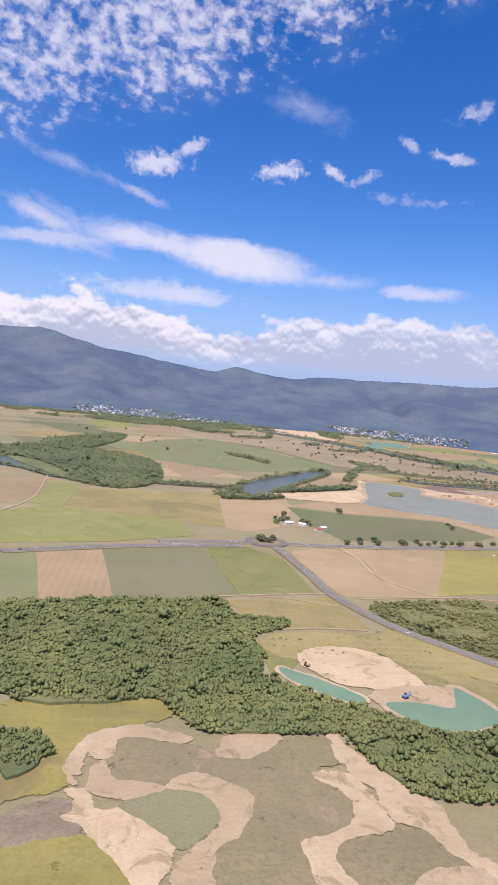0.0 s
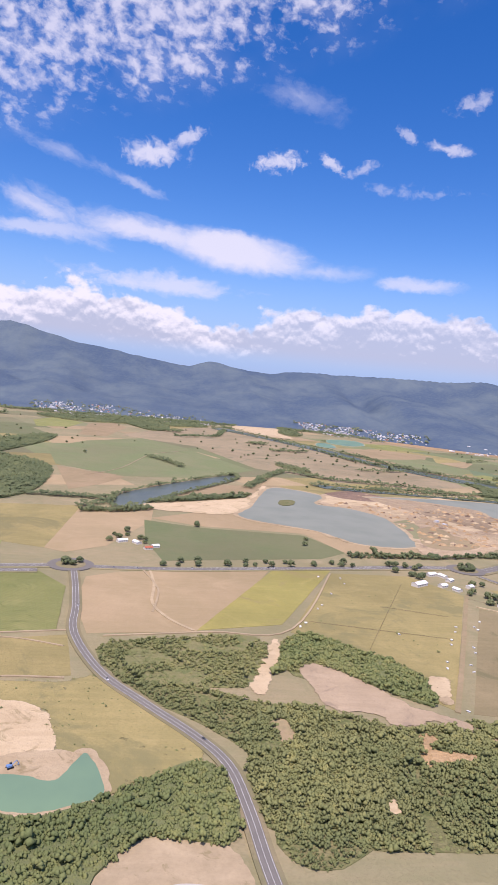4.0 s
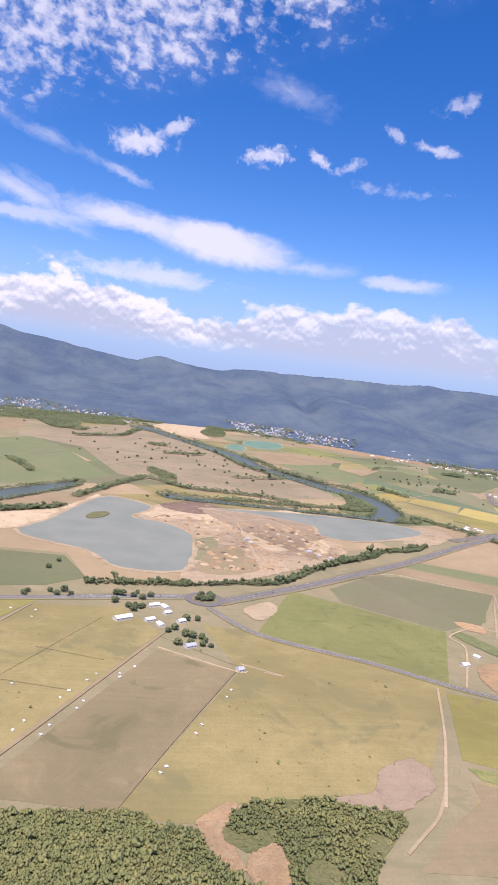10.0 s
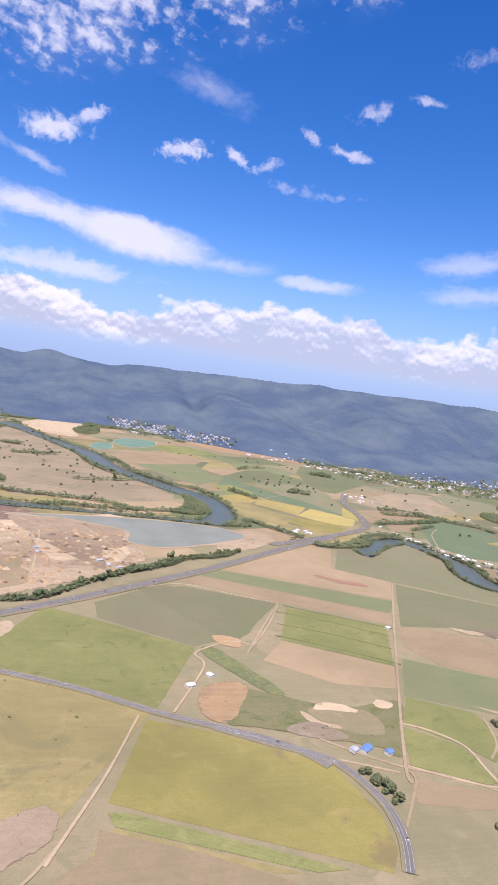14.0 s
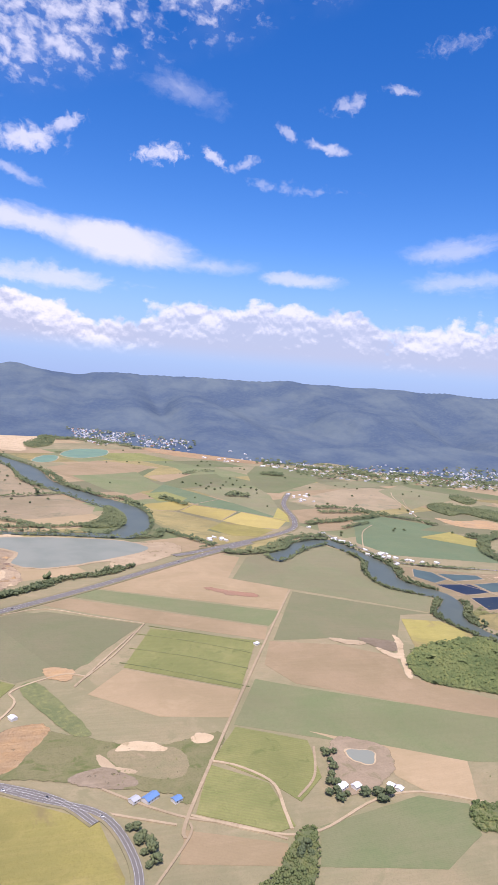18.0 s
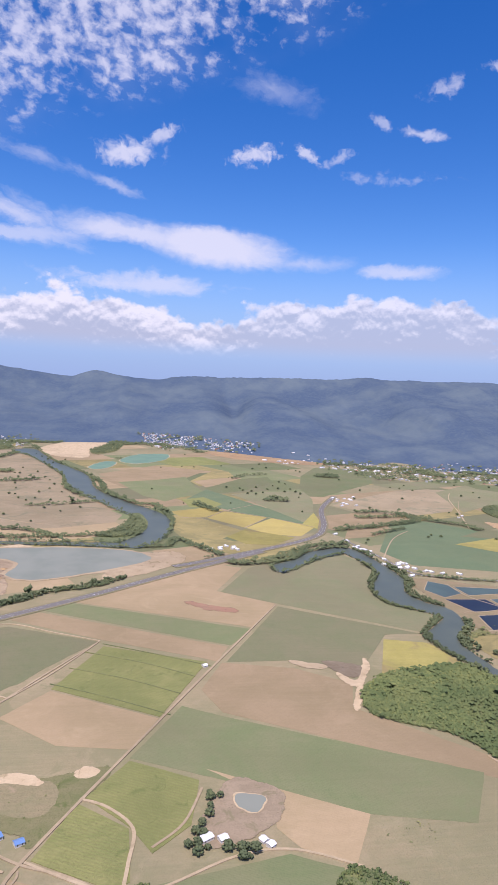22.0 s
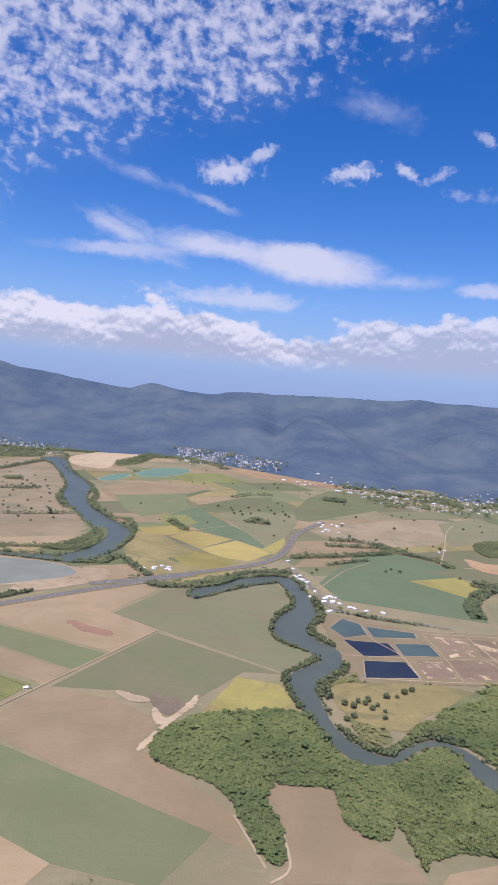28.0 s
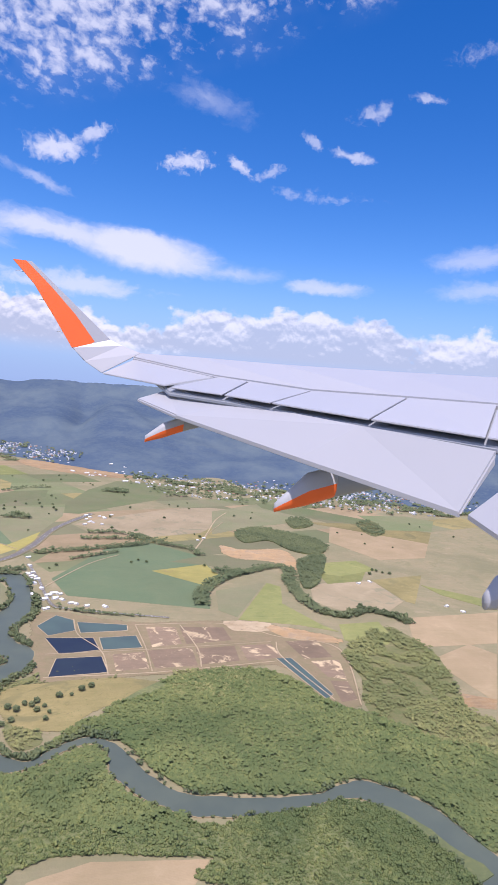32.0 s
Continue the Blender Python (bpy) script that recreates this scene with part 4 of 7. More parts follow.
def patchwork():
    """The farmland beyond: rough rows of far paddocks between hedges."""
    turn = radians(24)
    c, s = math.cos(turn), math.sin(turn)
    hedges = []
    v = 560.0
    while v < 2650:
        deep = rng.uniform(60, 130) * (1 + v / 2500)
        u = -1500 + rng.uniform(0, 120)
        while u < 3300:
            wide = rng.uniform(80, 190) * (1 + v / 3500)
            quad = [(u, v), (u + wide, v), (u + wide, v + deep), (u, v + deep)]
            quad = [(a * c - b * s + 300, a * s + b * c) for a, b in quad]
            low = all(ground_height(x, y) <= 0 for x, y in quad)
            mid = np.mean(quad, 0)
            if low and rng.uniform() < 0.8 and mid[1] > 820:
                kind = ("green", "tan", "khaki", "olive", "tan", "green", "lime", "khaki", "yel")[int(rng.choice(9, p=[0.18, 0.14, 0.14, 0.24, 0.14, 0.10, 0.03, 0.02, 0.01]))]
                field(kind, quad, {"green": "far dull green crop field", "tan": "far bare tan field", "khaki": "far dry khaki paddock", "olive": "far olive green paddock",
                                   "lime": "far bright green cane field", "yel": "far golden yellow field"}[kind])
                if rng.uniform() < 0.09:
                    hedges.append((quad[0], quad[1]) if rng.uniform() < 0.6 else (quad[1], quad[2]))
            u += wide
        v += deep
    return hedges


def heap(x, y, r, h, mat, label):
    """A spoil heap: an uneven cone of loose earth."""
    verts, faces = [(0, 0, h)], []
    rings, seg = 4, 14
    for k in range(1, rings + 1):
        for j in range(seg):
            a = 2 * math.pi * j / seg
            rr = r * k / rings * (1 + 0.35 * noise.noise((math.cos(a) * 1.5 + x, math.sin(a) * 1.5 + y, k * 0.3)))
            verts.append((rr * math.cos(a), rr * math.sin(a), h * (1 - k / rings) ** 0.8 * (1 + 0.3 * noise.noise((a, k, x)))))
    faces += [(0, 1 + j, 1 + (j + 1) % seg) for j in range(seg)]
    for k in range(rings - 1):
        b = 1 + k * seg
        faces += [(b + j, b + seg + j, b + seg + (j + 1) % seg, b + (j + 1) % seg) for j in range(seg)]
    ob = new("earth_mound", mesh_of("earth_mound", verts, faces, MAT[mat], True))
    ob.location = (x, y, stand(x, y) - 0.05)
    tagged(ob, label, "heap", "quarry spoil heaps")


def fence(a, b):
    """A low stock fence: posts and two wires between two plan points."""
    a, b = Vector((*a, 0)), Vector((*b, 0))
    long = (b - a).length
    z = 0.36
    root = tagged(new("fence"), "weathered timber post and wire stock fence", "fence")
    root.location, root.rotation_euler = (a.x, a.y, z), (0, 0, math.atan2(b.y - a.y, b.x - a.x))
    bm = bmesh.new()
    bmesh.ops.create_cone(bm, segments=6, radius1=0.09, radius2=0.08, depth=0.7, cap_ends=True, matrix=pose(0, 0, 0.3))
    post = bpy.data.meshes.new("post")
    bm.to_mesh(post), bm.free()
    post.materials.append(MAT["bark"])
    for i in range(int(long / 5) + 1):
        ob = new("post", post)
        ob.parent, ob.location = root, (i * 5, 0, 0)
    for h in (0.3, 0.55):
        bm = bmesh.new()
        box(bm, 0, long, -0.03, 0.03, h - 0.03, h + 0.03)
        part("wire", bm, MAT["bark"], root)


def excavator(x, y, turn, paint, label):
    """A tracked digger: tracks, turning body, cab, boom, stick and bucket."""
    root = tagged(new("excavator"), label, "excavator")
    root.location, root.rotation_euler = (x, y, stand(x, y) - 0.02), (0, 0, turn)
    for sy in (-0.75, 0.75):
        bm = bmesh.new()
        box(bm, -1.2, 1.2, sy - 0.22, sy + 0.22, 0.0, 0.5)
        bmesh.ops.bevel(bm, geom=bm.edges[:], offset=0.12, segments=2, affect="EDGES")
        part("track", bm, MAT["tyre"], root)
    for name, dims, mat in (("body", (-1.2, 0.6, -0.8, 0.8, 0.55, 1.2), paint), ("cab", (0.1, 0.9, 0.15, 0.8, 0.56, 1.7), MAT["dark_open"])):
        bm = bmesh.new()
        box(bm, *dims)
        bmesh.ops.bevel(bm, geom=bm.edges[:], offset=0.08, segments=2, affect="EDGES")
        part(name, bm, mat, root)
    for name, p, q, r in (("boom", (0.5, -0.2, 1.0), (2.3, -0.2, 2.3), 0.2), ("stick", (2.3, -0.2, 2.3), (3.2, -0.2, 1.0), 0.15), ("bucket", (3.2, -0.2, 1.0), (2.9, -0.2, 0.5), 0.3)):
        bm = bmesh.new()
        p, q = Vector(p), Vector(q)
        bmesh.ops.create_cone(bm, segments=4, radius1=r, radius2=r * 0.75, depth=(q - p).length, cap_ends=True, matrix=Matrix.Translation((p + q) / 2) @ (q - p).to_track_quat("Z", "Y").to_matrix().to_4x4())
        part(name, bm, paint, root)


HEDGES = patchwork()
# ---- the plan: water, fields, bare ground, roads ----
field("lime", [(55, 279), (77, 285), (66, 259), (55, 253)], "green grass bank beside the quarry")
field("khaki", [(46, 345), (109, 360), (117, 310), (74, 306), (54, 321)], "dry rough grass beside the side road")
field("lime", [(-119, 552), (-90, 591), (31, 556), (38, 503), (-22, 467), (-94, 444)], "yellow-green cane field beside the highway")
field("tan", [(-165, 752), (-108, 757), (-107, 604), (-131, 603)], "bare tan ploughed field by the river")
field("lime", [(-107, 748), (-72, 714), (-74, 583), (-106, 599)], "small bright green crop strip between tracks")
field("khaki", [(-70, 702), (77, 729), (67, 542), (29, 555), (-74, 583)], "faded khaki stubble field")
field("tan", [(77, 729), (156, 749), (153, 673), (116, 560), (85, 532), (67, 542)], "pinkish tan ploughed field beside the roundabout")
field("green", [(146, 676), (203, 654), (309, 648), (335, 585), (304, 557), (163, 522), (148, 587)], "dull green field behind the red-roofed farm")
field("tan", [(152, 687), (229, 757), (332, 682), (411, 640), (430, 603), (376, 574), (337, 575), (311, 657), (204, 662)], "tan bare strip along the lake bund")
field("green", [(-88, 415), (-68, 427), (-48, 321), (-64, 311)], "dull green crop field south of the highway")
field("striped", [(-68, 427), (-28, 442), (-12, 329), (-48, 321)], "tan field striped with fine crop rows")
field("olive", [(-28, 442), (42, 467), (55, 356), (45, 348), (-12, 329)], "olive green crop field beside the wood")
field("lime", [(43, 467), (75, 475), (97, 444), (102, 367), (55, 356)], "bright green cane block with dark track")
field("tan", [(108, 469), (130, 484), (251, 517), (236, 481), (180, 372), (119, 363), (111, 396), (107, 435)], "bare pink-tan field with worn wheel track")
field("yel", [(252, 513), (303, 522), (235, 389), (181, 374)], "yellow flowering crop field beside bare earth")
field("khaki", [(301, 512), (368, 515), (395, 468), (299, 284), (293, 291), (297, 319), (273, 353), (238, 377)], "dry khaki paddock dotted with small shelters")
field("brownpad", [(392, 438), (441, 409), (368, 270), (307, 281)], "olive brown paddock between two dirt lanes")
field("khaki", [(427, 488), (466, 481), (588, 404), (524, 296), (494, 285), (423, 277), (401, 263), (381, 266), (368, 270), (445, 411)], "large dry yellow-brown grass paddock")
field("lime", [(468, 476), (522, 587), (638, 504), (591, 407), (523, 442)], "bright green standing sugar cane block")
field("olive", [(565, 602), (638, 665), (736, 610), (693, 535), (637, 507), (565, 564)], "muted green crop field along the highway")
field("tan", [(714, 735), (894, 884), (925, 868), (879, 768), (941, 721), (904, 649)], "tan ploughed field with reddish streak")
field("green", [(686, 708), (714, 731), (901, 644), (874, 604)], "long narrow green crop strip")
field("tan", [(659, 681), (685, 702), (871, 601), (857, 569), (848, 575), (755, 623)], "narrow tan fallow strip beside the lane")
field("olive", [(609, 647), (662, 662), (750, 620), (674, 513)], "muted olive green pasture beside the lane")
field("lime", [(720, 525), (756, 608), (848, 568), (804, 475)], "dark striped green cane block")
field("tan", [(689, 482), (720, 522), (803, 473), (783, 433), (734, 442)], "brown tan harrowed field")
field("olive", [(884, 765), (934, 866), (1075, 971), (1111, 876), (1076, 767), (1118, 685), (1075, 629), (948, 718)], "grey-green river bend field")
field("olive", [(865, 567), (942, 711), (1073, 624), (1035, 623), (984, 545), (956, 548), (922, 567)], "greenish khaki fallow field")
field("tan", [(838, 516), (861, 566), (922, 551), (966, 518), (953, 477), (979, 452), (1025, 406), (1033, 371), (984, 399), (851, 478)], "broad smooth tan harvested field")
field("green", [(821, 490), (849, 473), (1012, 386), (982, 339), (922, 353), (783, 423)], "long muted green field beside bare earth")
field("tan", [(831, 407), (922, 353), (902, 316), (875, 330), (865, 347), (868, 373)], "tan paddock beside the farm dam")
field("lime", [(783, 420), (826, 395), (818, 354), (796, 334), (784, 356), (758, 384)], "green grassy paddock with worn tracks")
field("lime", [(754, 379), (784, 354), (785, 315), (774, 312), (735, 335)], "bright grass paddock by the lane junction")
field("green", [(798, 312), (868, 326), (894, 313), (883, 288), (849, 269), (786, 284)], "dull green furrowed crop field")
field("tan", [(727, 323), (776, 303), (770, 288), (718, 300)], "bare tan field below the lane")
field("yel", [(582, 393), (622, 377), (684, 338), (692, 296), (687, 268), (676, 253), (658, 263), (571, 305), (552, 315)], "large yellowish dry grass field inside the road bend")
field("lime", [(551, 307), (561, 306), (656, 258), (640, 258), (553, 297)], "rough green uncut cane strip")
field("khaki", [(553, 296), (635, 258), (535, 272)], "dull brown stubble field")
field("yel", [(994, 524), (1029, 611), (1072, 599), (1085, 538), (1043, 541)], "yellow-green rough grass beside the wood")
field("tan", [(1033, 461), (1094, 437), (1096, 401), (1133, 365), (1135, 354), (1052, 347), (1057, 378), (1050, 421)], "smooth tan clearing between woods")
field("tan", [(1150, 362), (1186, 373), (1256, 364), (1239, 339), (1139, 347)], "tan cleared ground below the mangroves")
field("dgreen", [(1155, 957), (1252, 1161), (1329, 1194), (1397, 1112), (1411, 976), (1372, 912), (1359, 823), (1176, 879)], "large flat teal green crop field")
field("yel", [(1305, 1005), (1401, 1050), (1411, 976), (1379, 924)], "yellow-green triangular crop patch")
field("olive", [(1385, 903), (1475, 948), (1388, 791), (1369, 817)], "green field inside the tree belt")
field("lime", [(1387, 782), (1476, 945), (1493, 925), (1468, 845), (1493, 759), (1506, 735), (1462, 760)], "bright green field curving along the creek")
field("lime", [(1517, 761), (1579, 770), (1570, 713), (1551, 690), (1501, 707)], "rounded bright green field in the creek bend")
field("lime", [(1585, 1007), (1699, 1046), (1646, 960), (1578, 942)], "small bright green grass patch")
field("tan", [(1580, 643), (1662, 687), (1679, 654), (1591, 537), (1585, 604)], "bare tan field by the creek wood")
field("earth", [(1558, 564), (1596, 543), (1580, 523), (1545, 535)], "orange bare earth bank")
field("tan", [(1631, 784), (1793, 805), (1705, 688), (1582, 680)], "tan ploughed field beside the farm")
field("lime", [(1745, 940), (1828, 853), (1798, 813), (1750, 886)], "long green pasture strip")
field("tan", [(1159, 1125), (1253, 1125), (1183, 1056), (1125, 1040)], "tan ground beside the river settlement")
field("savanna", [(276, 1610), (317, 1744), (389, 2007), (463, 2119), (557, 1885), (619, 1554), (669, 1413), (732, 1262), (756, 1220), (744, 1155), (653, 1105), (559, 1099), (469, 1085)], "pinkish tan savannah paddock with scattered trees")
field("green", [(25, 2294), (141, 2433), (263, 2583), (321, 2425), (242, 2157), (149, 1956)], "far muted green crop field")
field("tan", [(166, 2223), (269, 2509), (315, 2519), (347, 2268), (251, 2125)], "far bare tan field")
field("tan", [(677, 1762), (825, 1959), (926, 1932), (993, 1914), (906, 1718), (825, 1662), (734, 1623)], "far tan fallow field beyond the river")
field("khaki", [(825, 1972), (947, 2021), (1038, 1864), (1042, 1737), (930, 1580), (912, 1662), (990, 1865)], "far khaki paddock with faint tracks")
field("tan", [(919, 1665), (1044, 1758), (1067, 1689), (944, 1568)], "far pinkish tan field")
field("green", [(734, 1623), (825, 1672), (906, 1738), (919, 1575), (939, 1472), (875, 1420), (839, 1366), (794, 1432)], "far green crop field beyond the river")
field("green", [(940, 1550), (1048, 1720), (1135, 1767), (1131, 1660), (1021, 1518), (966, 1482)], "long far green field with hedge")
field("dgreen", [(887, 1403), (942, 1535), (988, 1432), (1054, 1282), (1096, 1157), (1058, 1164), (993, 1232), (922, 1338)], "dark green wedge of standing crop")
field("olive", [(991, 1476), (1100, 1517), (1176, 1530), (1171, 1422), (1124, 1236), (1089, 1164), (1054, 1282)], "far olive green field inside the road bend")
field("green", [(1177, 1569), (1237, 1800), (1330, 2000), (1520, 1989), (1405, 1679), (1281, 1545), (1206, 1454), (1175, 1457)], "flat green far crop field")
field("lime", [(875, 1392), (925, 1424), (957, 1344), (932, 1299), (886, 1308)], "far bright green crop strip")
field("ripe", [(844, 1259), (930, 1310), (953, 1272), (908, 1206), (864, 1202)], "golden ripe crop block")
field("ripe", [(910, 1201), (952, 1267), (1025, 1211), (969, 1121)], "golden ripe crop block")
field("ripe", [(970, 1118), (1033, 1204), (1097, 1127), (1054, 1056), (1007, 1067)], "golden ripe crop block")
field("yel", [(928, 1050), (968, 1108), (1041, 1046), (996, 996), (953, 1002)], "pale yellow crop block beside the golden field")
field("khaki", [(843, 1226), (906, 1185), (961, 1098), (920, 1037), (969, 979), (907, 942), (865, 997), (844, 1087)], "dry khaki ground beside the golden field")
field("yel", [(1075, 1142), (1131, 1263), (1122, 1187), (1099, 1115)], "small yellow crop corner beside the highway")
field("savanna", [(1193, 1339), (1243, 1402), (1427, 1563), (1524, 1599), (1617, 1580), (1444, 1295), (1339, 1246), (1263, 1264)], "pinkish tan paddock crossed by a pale lane")
field("olive", [(1525, 1547), (1673, 1680), (1847, 1585), (1728, 1458), (1568, 1368), (1466, 1285)], "olive paddock beyond the wood")
field("green", [(1683, 1709), (1778, 1695), (1926, 1518), (1870, 1455), (1743, 1530), (1679, 1625)], "long green far pasture strip")
field("tan", [(1791, 1432), (1950, 1253), (1864, 1124), (1751, 1103), (1709, 1246)], "broad tan far paddock")
field("khaki", [(1728, 1458), (1893, 1455), (2035, 1379), (1950, 1253), (1801, 1393)], "dry khaki far paddock")
field("green", [(1933, 1577), (2083, 1587), (2137, 1533), (2049, 1400), (1916, 1389)], "flat green far pasture")
field("olive", [(1344, 1062), (1419, 1116), (1532, 1100), (1551, 1066), (1449, 1012), (1399, 1044)], "dull green hollow beside the wood")
field("lime", [(1619, 1071), (1698, 1093), (1708, 1029), (1621, 988), (1587, 1002)], "small bright green grass patch")
field("savanna", [(1542, 928), (1611, 968), (1667, 958), (1664, 855), (1620, 814), (1548, 812), (1519, 851)], "pinkish tan fallow field")
field("khaki", [(1667, 967), (1782, 1000), (1678, 844), (1669, 855)], "dry far paddock")
field("green", [(-47, 1288), (7, 1481), (129, 1665), (215, 1519), (334, 1166), (220, 1013), (114, 978), (61, 1011), (2, 1057)], "far muted green crop field")
field("tan", [(6, 1039), (62, 1000), (114, 967), (82, 881), (50, 832)], "far bare tan field")
field("tan", [(-26, 1626), (-42, 2022), (26, 2180), (74, 1986), (40, 1633)], "far bare tan field")
field("savanna", [(71, 1701), (159, 2004), (373, 2442), (457, 1894), (498, 1628), (616, 1238), (565, 1143), (420, 1152), (345, 1202), (254, 1554)], "pinkish tan savannah paddock with scattered trees")
field("lime", [(-198, 1994), (-166, 2171), (-59, 2050), (-75, 1831), (-150, 1770)], "far green strip by the foothills")
field("khaki", [(116, 2198), (318, 2700), (373, 2442), (192, 2046)], "far dry paddock")
bare("khaki", [(56, 285), (74, 300), (111, 301), (129, 307), (155, 276), (174, 241), (153, 230), (139, 222), (125, 237), (115, 260), (111, 277), (85, 283), (67, 269)], "rough dry grass round the sand quarry")
field("worn", [(546, 296), (591, 276), (627, 254), (636, 233), (633, 221), (491, 235), (520, 263), (543, 280)], "brown harrowed field below the cane strip")
bare("yel", [(-46, 218), (-35, 224), (-16, 223), (8, 227), (13, 216), (4, 211), (-8, 207), (-14, 197), (-17, 186), (-16, 176), (-23, 172), (-34, 168), (-37, 181), (-26, 185), (-23, 193), (-27, 202), (-42, 202)], "yellow-green rough grass below the wood")
bare("yel", [(-29, 147), (-20, 153), (-10, 155), (-4, 151), (3, 138), (-26, 137)], "patch of yellow-green rough grass")
bare("mud", [(-27, 164), (-21, 167), (-15, 168), (-12, 162), (-10, 156), (-19, 154), (-28, 150), (-31, 159)], "brown dried mud flat")
bare("wetland", [(-4, 199), (12, 199), (30, 190), (45, 197), (61, 202), (66, 200), (66, 190), (57, 184), (65, 164), (56, 156), (47, 153), (46, 145), (47, 136), (22, 137), (25, 151), (34, 162), (35, 172), (21, 183), (11, 176), (-3, 180)], "olive green drained wetland flat")
bare("olive", [(2, 169), (13, 173), (21, 172), (24, 167), (24, 160), (19, 154), (12, 152), (7, 159), (1, 164)], "dull green wetland patch")
bare("wetland", [(56, 151), (70, 155), (81, 156), (83, 148), (88, 142), (74, 141), (69, 136), (57, 137), (53, 143)], "olive green drained wetland flat")
bare("sand", [(-15, 173), (-10, 170), (-8, 164), (0, 164), (8, 158), (12, 151), (11, 144), (8, 137), (4, 138), (-1, 146), (-6, 154), (-9, 159), (-15, 162), (-12, 166)], "pale dry sand bank on the flats")
bare("sand", [(-14, 177), (-17, 186), (-13, 198), (-7, 205), (2, 208), (11, 205), (19, 201), (12, 200), (1, 203), (-4, 201), (-4, 190), (-10, 190), (-11, 195), (-13, 189), (-13, 179)], "curved pale sand margin of old channel")
bare("sand", [(-9, 177), (-8, 184), (-6, 187), (-3, 179), (5, 178), (10, 175), (7, 172), (-1, 170), (-8, 173)], "curved pale sand margin of old channel")
bare("sand", [(12, 176), (21, 182), (30, 178), (35, 171), (34, 163), (30, 155), (25, 151), (22, 143), (22, 137), (14, 138), (16, 147), (21, 153), (25, 160), (25, 168), (21, 173), (16, 174)], "curving pale sand channel")
bare("sand", [(27, 192), (33, 204), (47, 205), (46, 198), (38, 190), (30, 190)], "patch of pale sand")
bare("sand", [(68, 205), (69, 199), (74, 188), (80, 182), (82, 175), (88, 167), (88, 160), (89, 150), (93, 141), (90, 136), (88, 142), (84, 148), (81, 157), (77, 161), (73, 164), (73, 174), (70, 180), (66, 190), (66, 202)], "long pale sand bar beside the wood")
bare("sand", [(56, 183), (65, 181), (70, 172), (71, 163), (69, 157), (62, 156), (56, 153), (53, 148), (53, 143), (56, 136), (47, 137), (46, 146), (47, 153), (54, 155), (61, 160), (64, 167), (63, 174), (57, 179)], "curving pale sand channel")
bare("sand", [(69, 136), (74, 141), (81, 143), (89, 142), (92, 138), (90, 136)], "pale sand edge")
bare("clay", [(233, 322), (241, 331), (253, 322), (267, 303), (278, 286), (297, 274), (298, 263), (291, 267), (284, 274), (273, 270), (263, 270), (259, 279), (239, 284), (235, 303)], "bare pinkish clay flat in the scrub")
bare("sand", [(203, 301), (209, 316), (215, 337), (226, 364), (223, 341), (213, 312), (207, 297)], "pale eroded gully")
bare("earth", [(265, 239), (272, 260), (277, 257), (272, 248), (288, 247), (288, 243), (275, 241)], "orange bare patch in scrub")
bare("earth", [(303, 258), (314, 255), (322, 243), (315, 240), (307, 248)], "pale orange clearing in scrub")
bare("worn", [(207, 270), (213, 273), (215, 262), (211, 253), (207, 258)], "bare earth patch in scrub")
bare("sand", [(240, 215), (243, 216), (242, 209), (239, 210)], "pale clay clearing in scrub")
bare("sand", [(300, 317), (310, 319), (303, 300), (295, 301)], "sandy riding arena beside the paddock")
bare("sand", [(296, 295), (301, 298), (302, 293), (297, 290)], "small round sandy yard")
bare("earth", [(1460, 1183), (1497, 1157), (1571, 1165), (1577, 1101), (1549, 1023), (1525, 1076), (1462, 1101)], "orange bare earth bank")
bare("sand", [(439, 2353), (474, 2589), (563, 2796), (658, 2813), (654, 2573), (610, 2364), (616, 2143), (522, 2155)], "pale far sand works")
bare("sand", [(71, 263), (74, 277), (90, 283), (108, 277), (117, 252), (113, 244), (94, 242), (81, 248)], "pale sand quarry platform with tyre marks")
bare("sand", [(93, 230), (95, 238), (113, 246), (126, 242), (123, 229), (108, 225), (103, 230)], "sandy spit beside the green pond")
bare("dirt", [(135, 169), (141, 184), (157, 195), (175, 193), (182, 181), (182, 170), (172, 168)], "sandy earthwork mound with road loop")
bare("earth", [(405, 266), (421, 277), (413, 259), (419, 239), (412, 239), (405, 256)], "pale orange track clearing")
bare("earth", [(423, 244), (435, 250), (437, 236), (432, 229), (422, 232)], "orange earth clearing in the wood")
bare("earth", [(661, 530), (680, 523), (674, 508), (661, 514)], "sandy yard patch")
bare("worn", [(1138, 778), (1163, 811), (1255, 772), (1368, 775), (1417, 738), (1482, 699), (1446, 556), (1421, 556), (1392, 642), (1212, 622), (1150, 627)], "brown earth floor of the settling ponds")
bed([(1424, 707), (1464, 708), (1464, 658), (1429, 655)], "pale drying bed of the settling ponds")
bed([(1434, 649), (1468, 650), (1455, 600), (1437, 608)], "pale drying bed of the settling ponds")
bed([(1436, 599), (1454, 597), (1447, 556), (1428, 552)], "pale drying bed of the settling ponds")
bed([(1266, 758), (1301, 757), (1300, 704), (1265, 696)], "brown drying bed with pale crust")
bed([(1306, 757), (1360, 755), (1360, 713), (1305, 703)], "brown drying bed with pale crust")
bed([(1221, 679), (1255, 685), (1255, 641), (1221, 637)], "sandy crusted drying bed")
bed([(1259, 688), (1309, 693), (1306, 645), (1261, 641)], "dark brown drained drying bed")
bed([(1312, 690), (1359, 696), (1354, 654), (1311, 648)], "pale crusted drying bed floor")
bed([(1365, 696), (1404, 699), (1405, 661), (1363, 653)], "orange crusted drying bed")
bare("sand", [(1368, 775), (1418, 767), (1418, 742), (1375, 743)], "pale sandy bank")
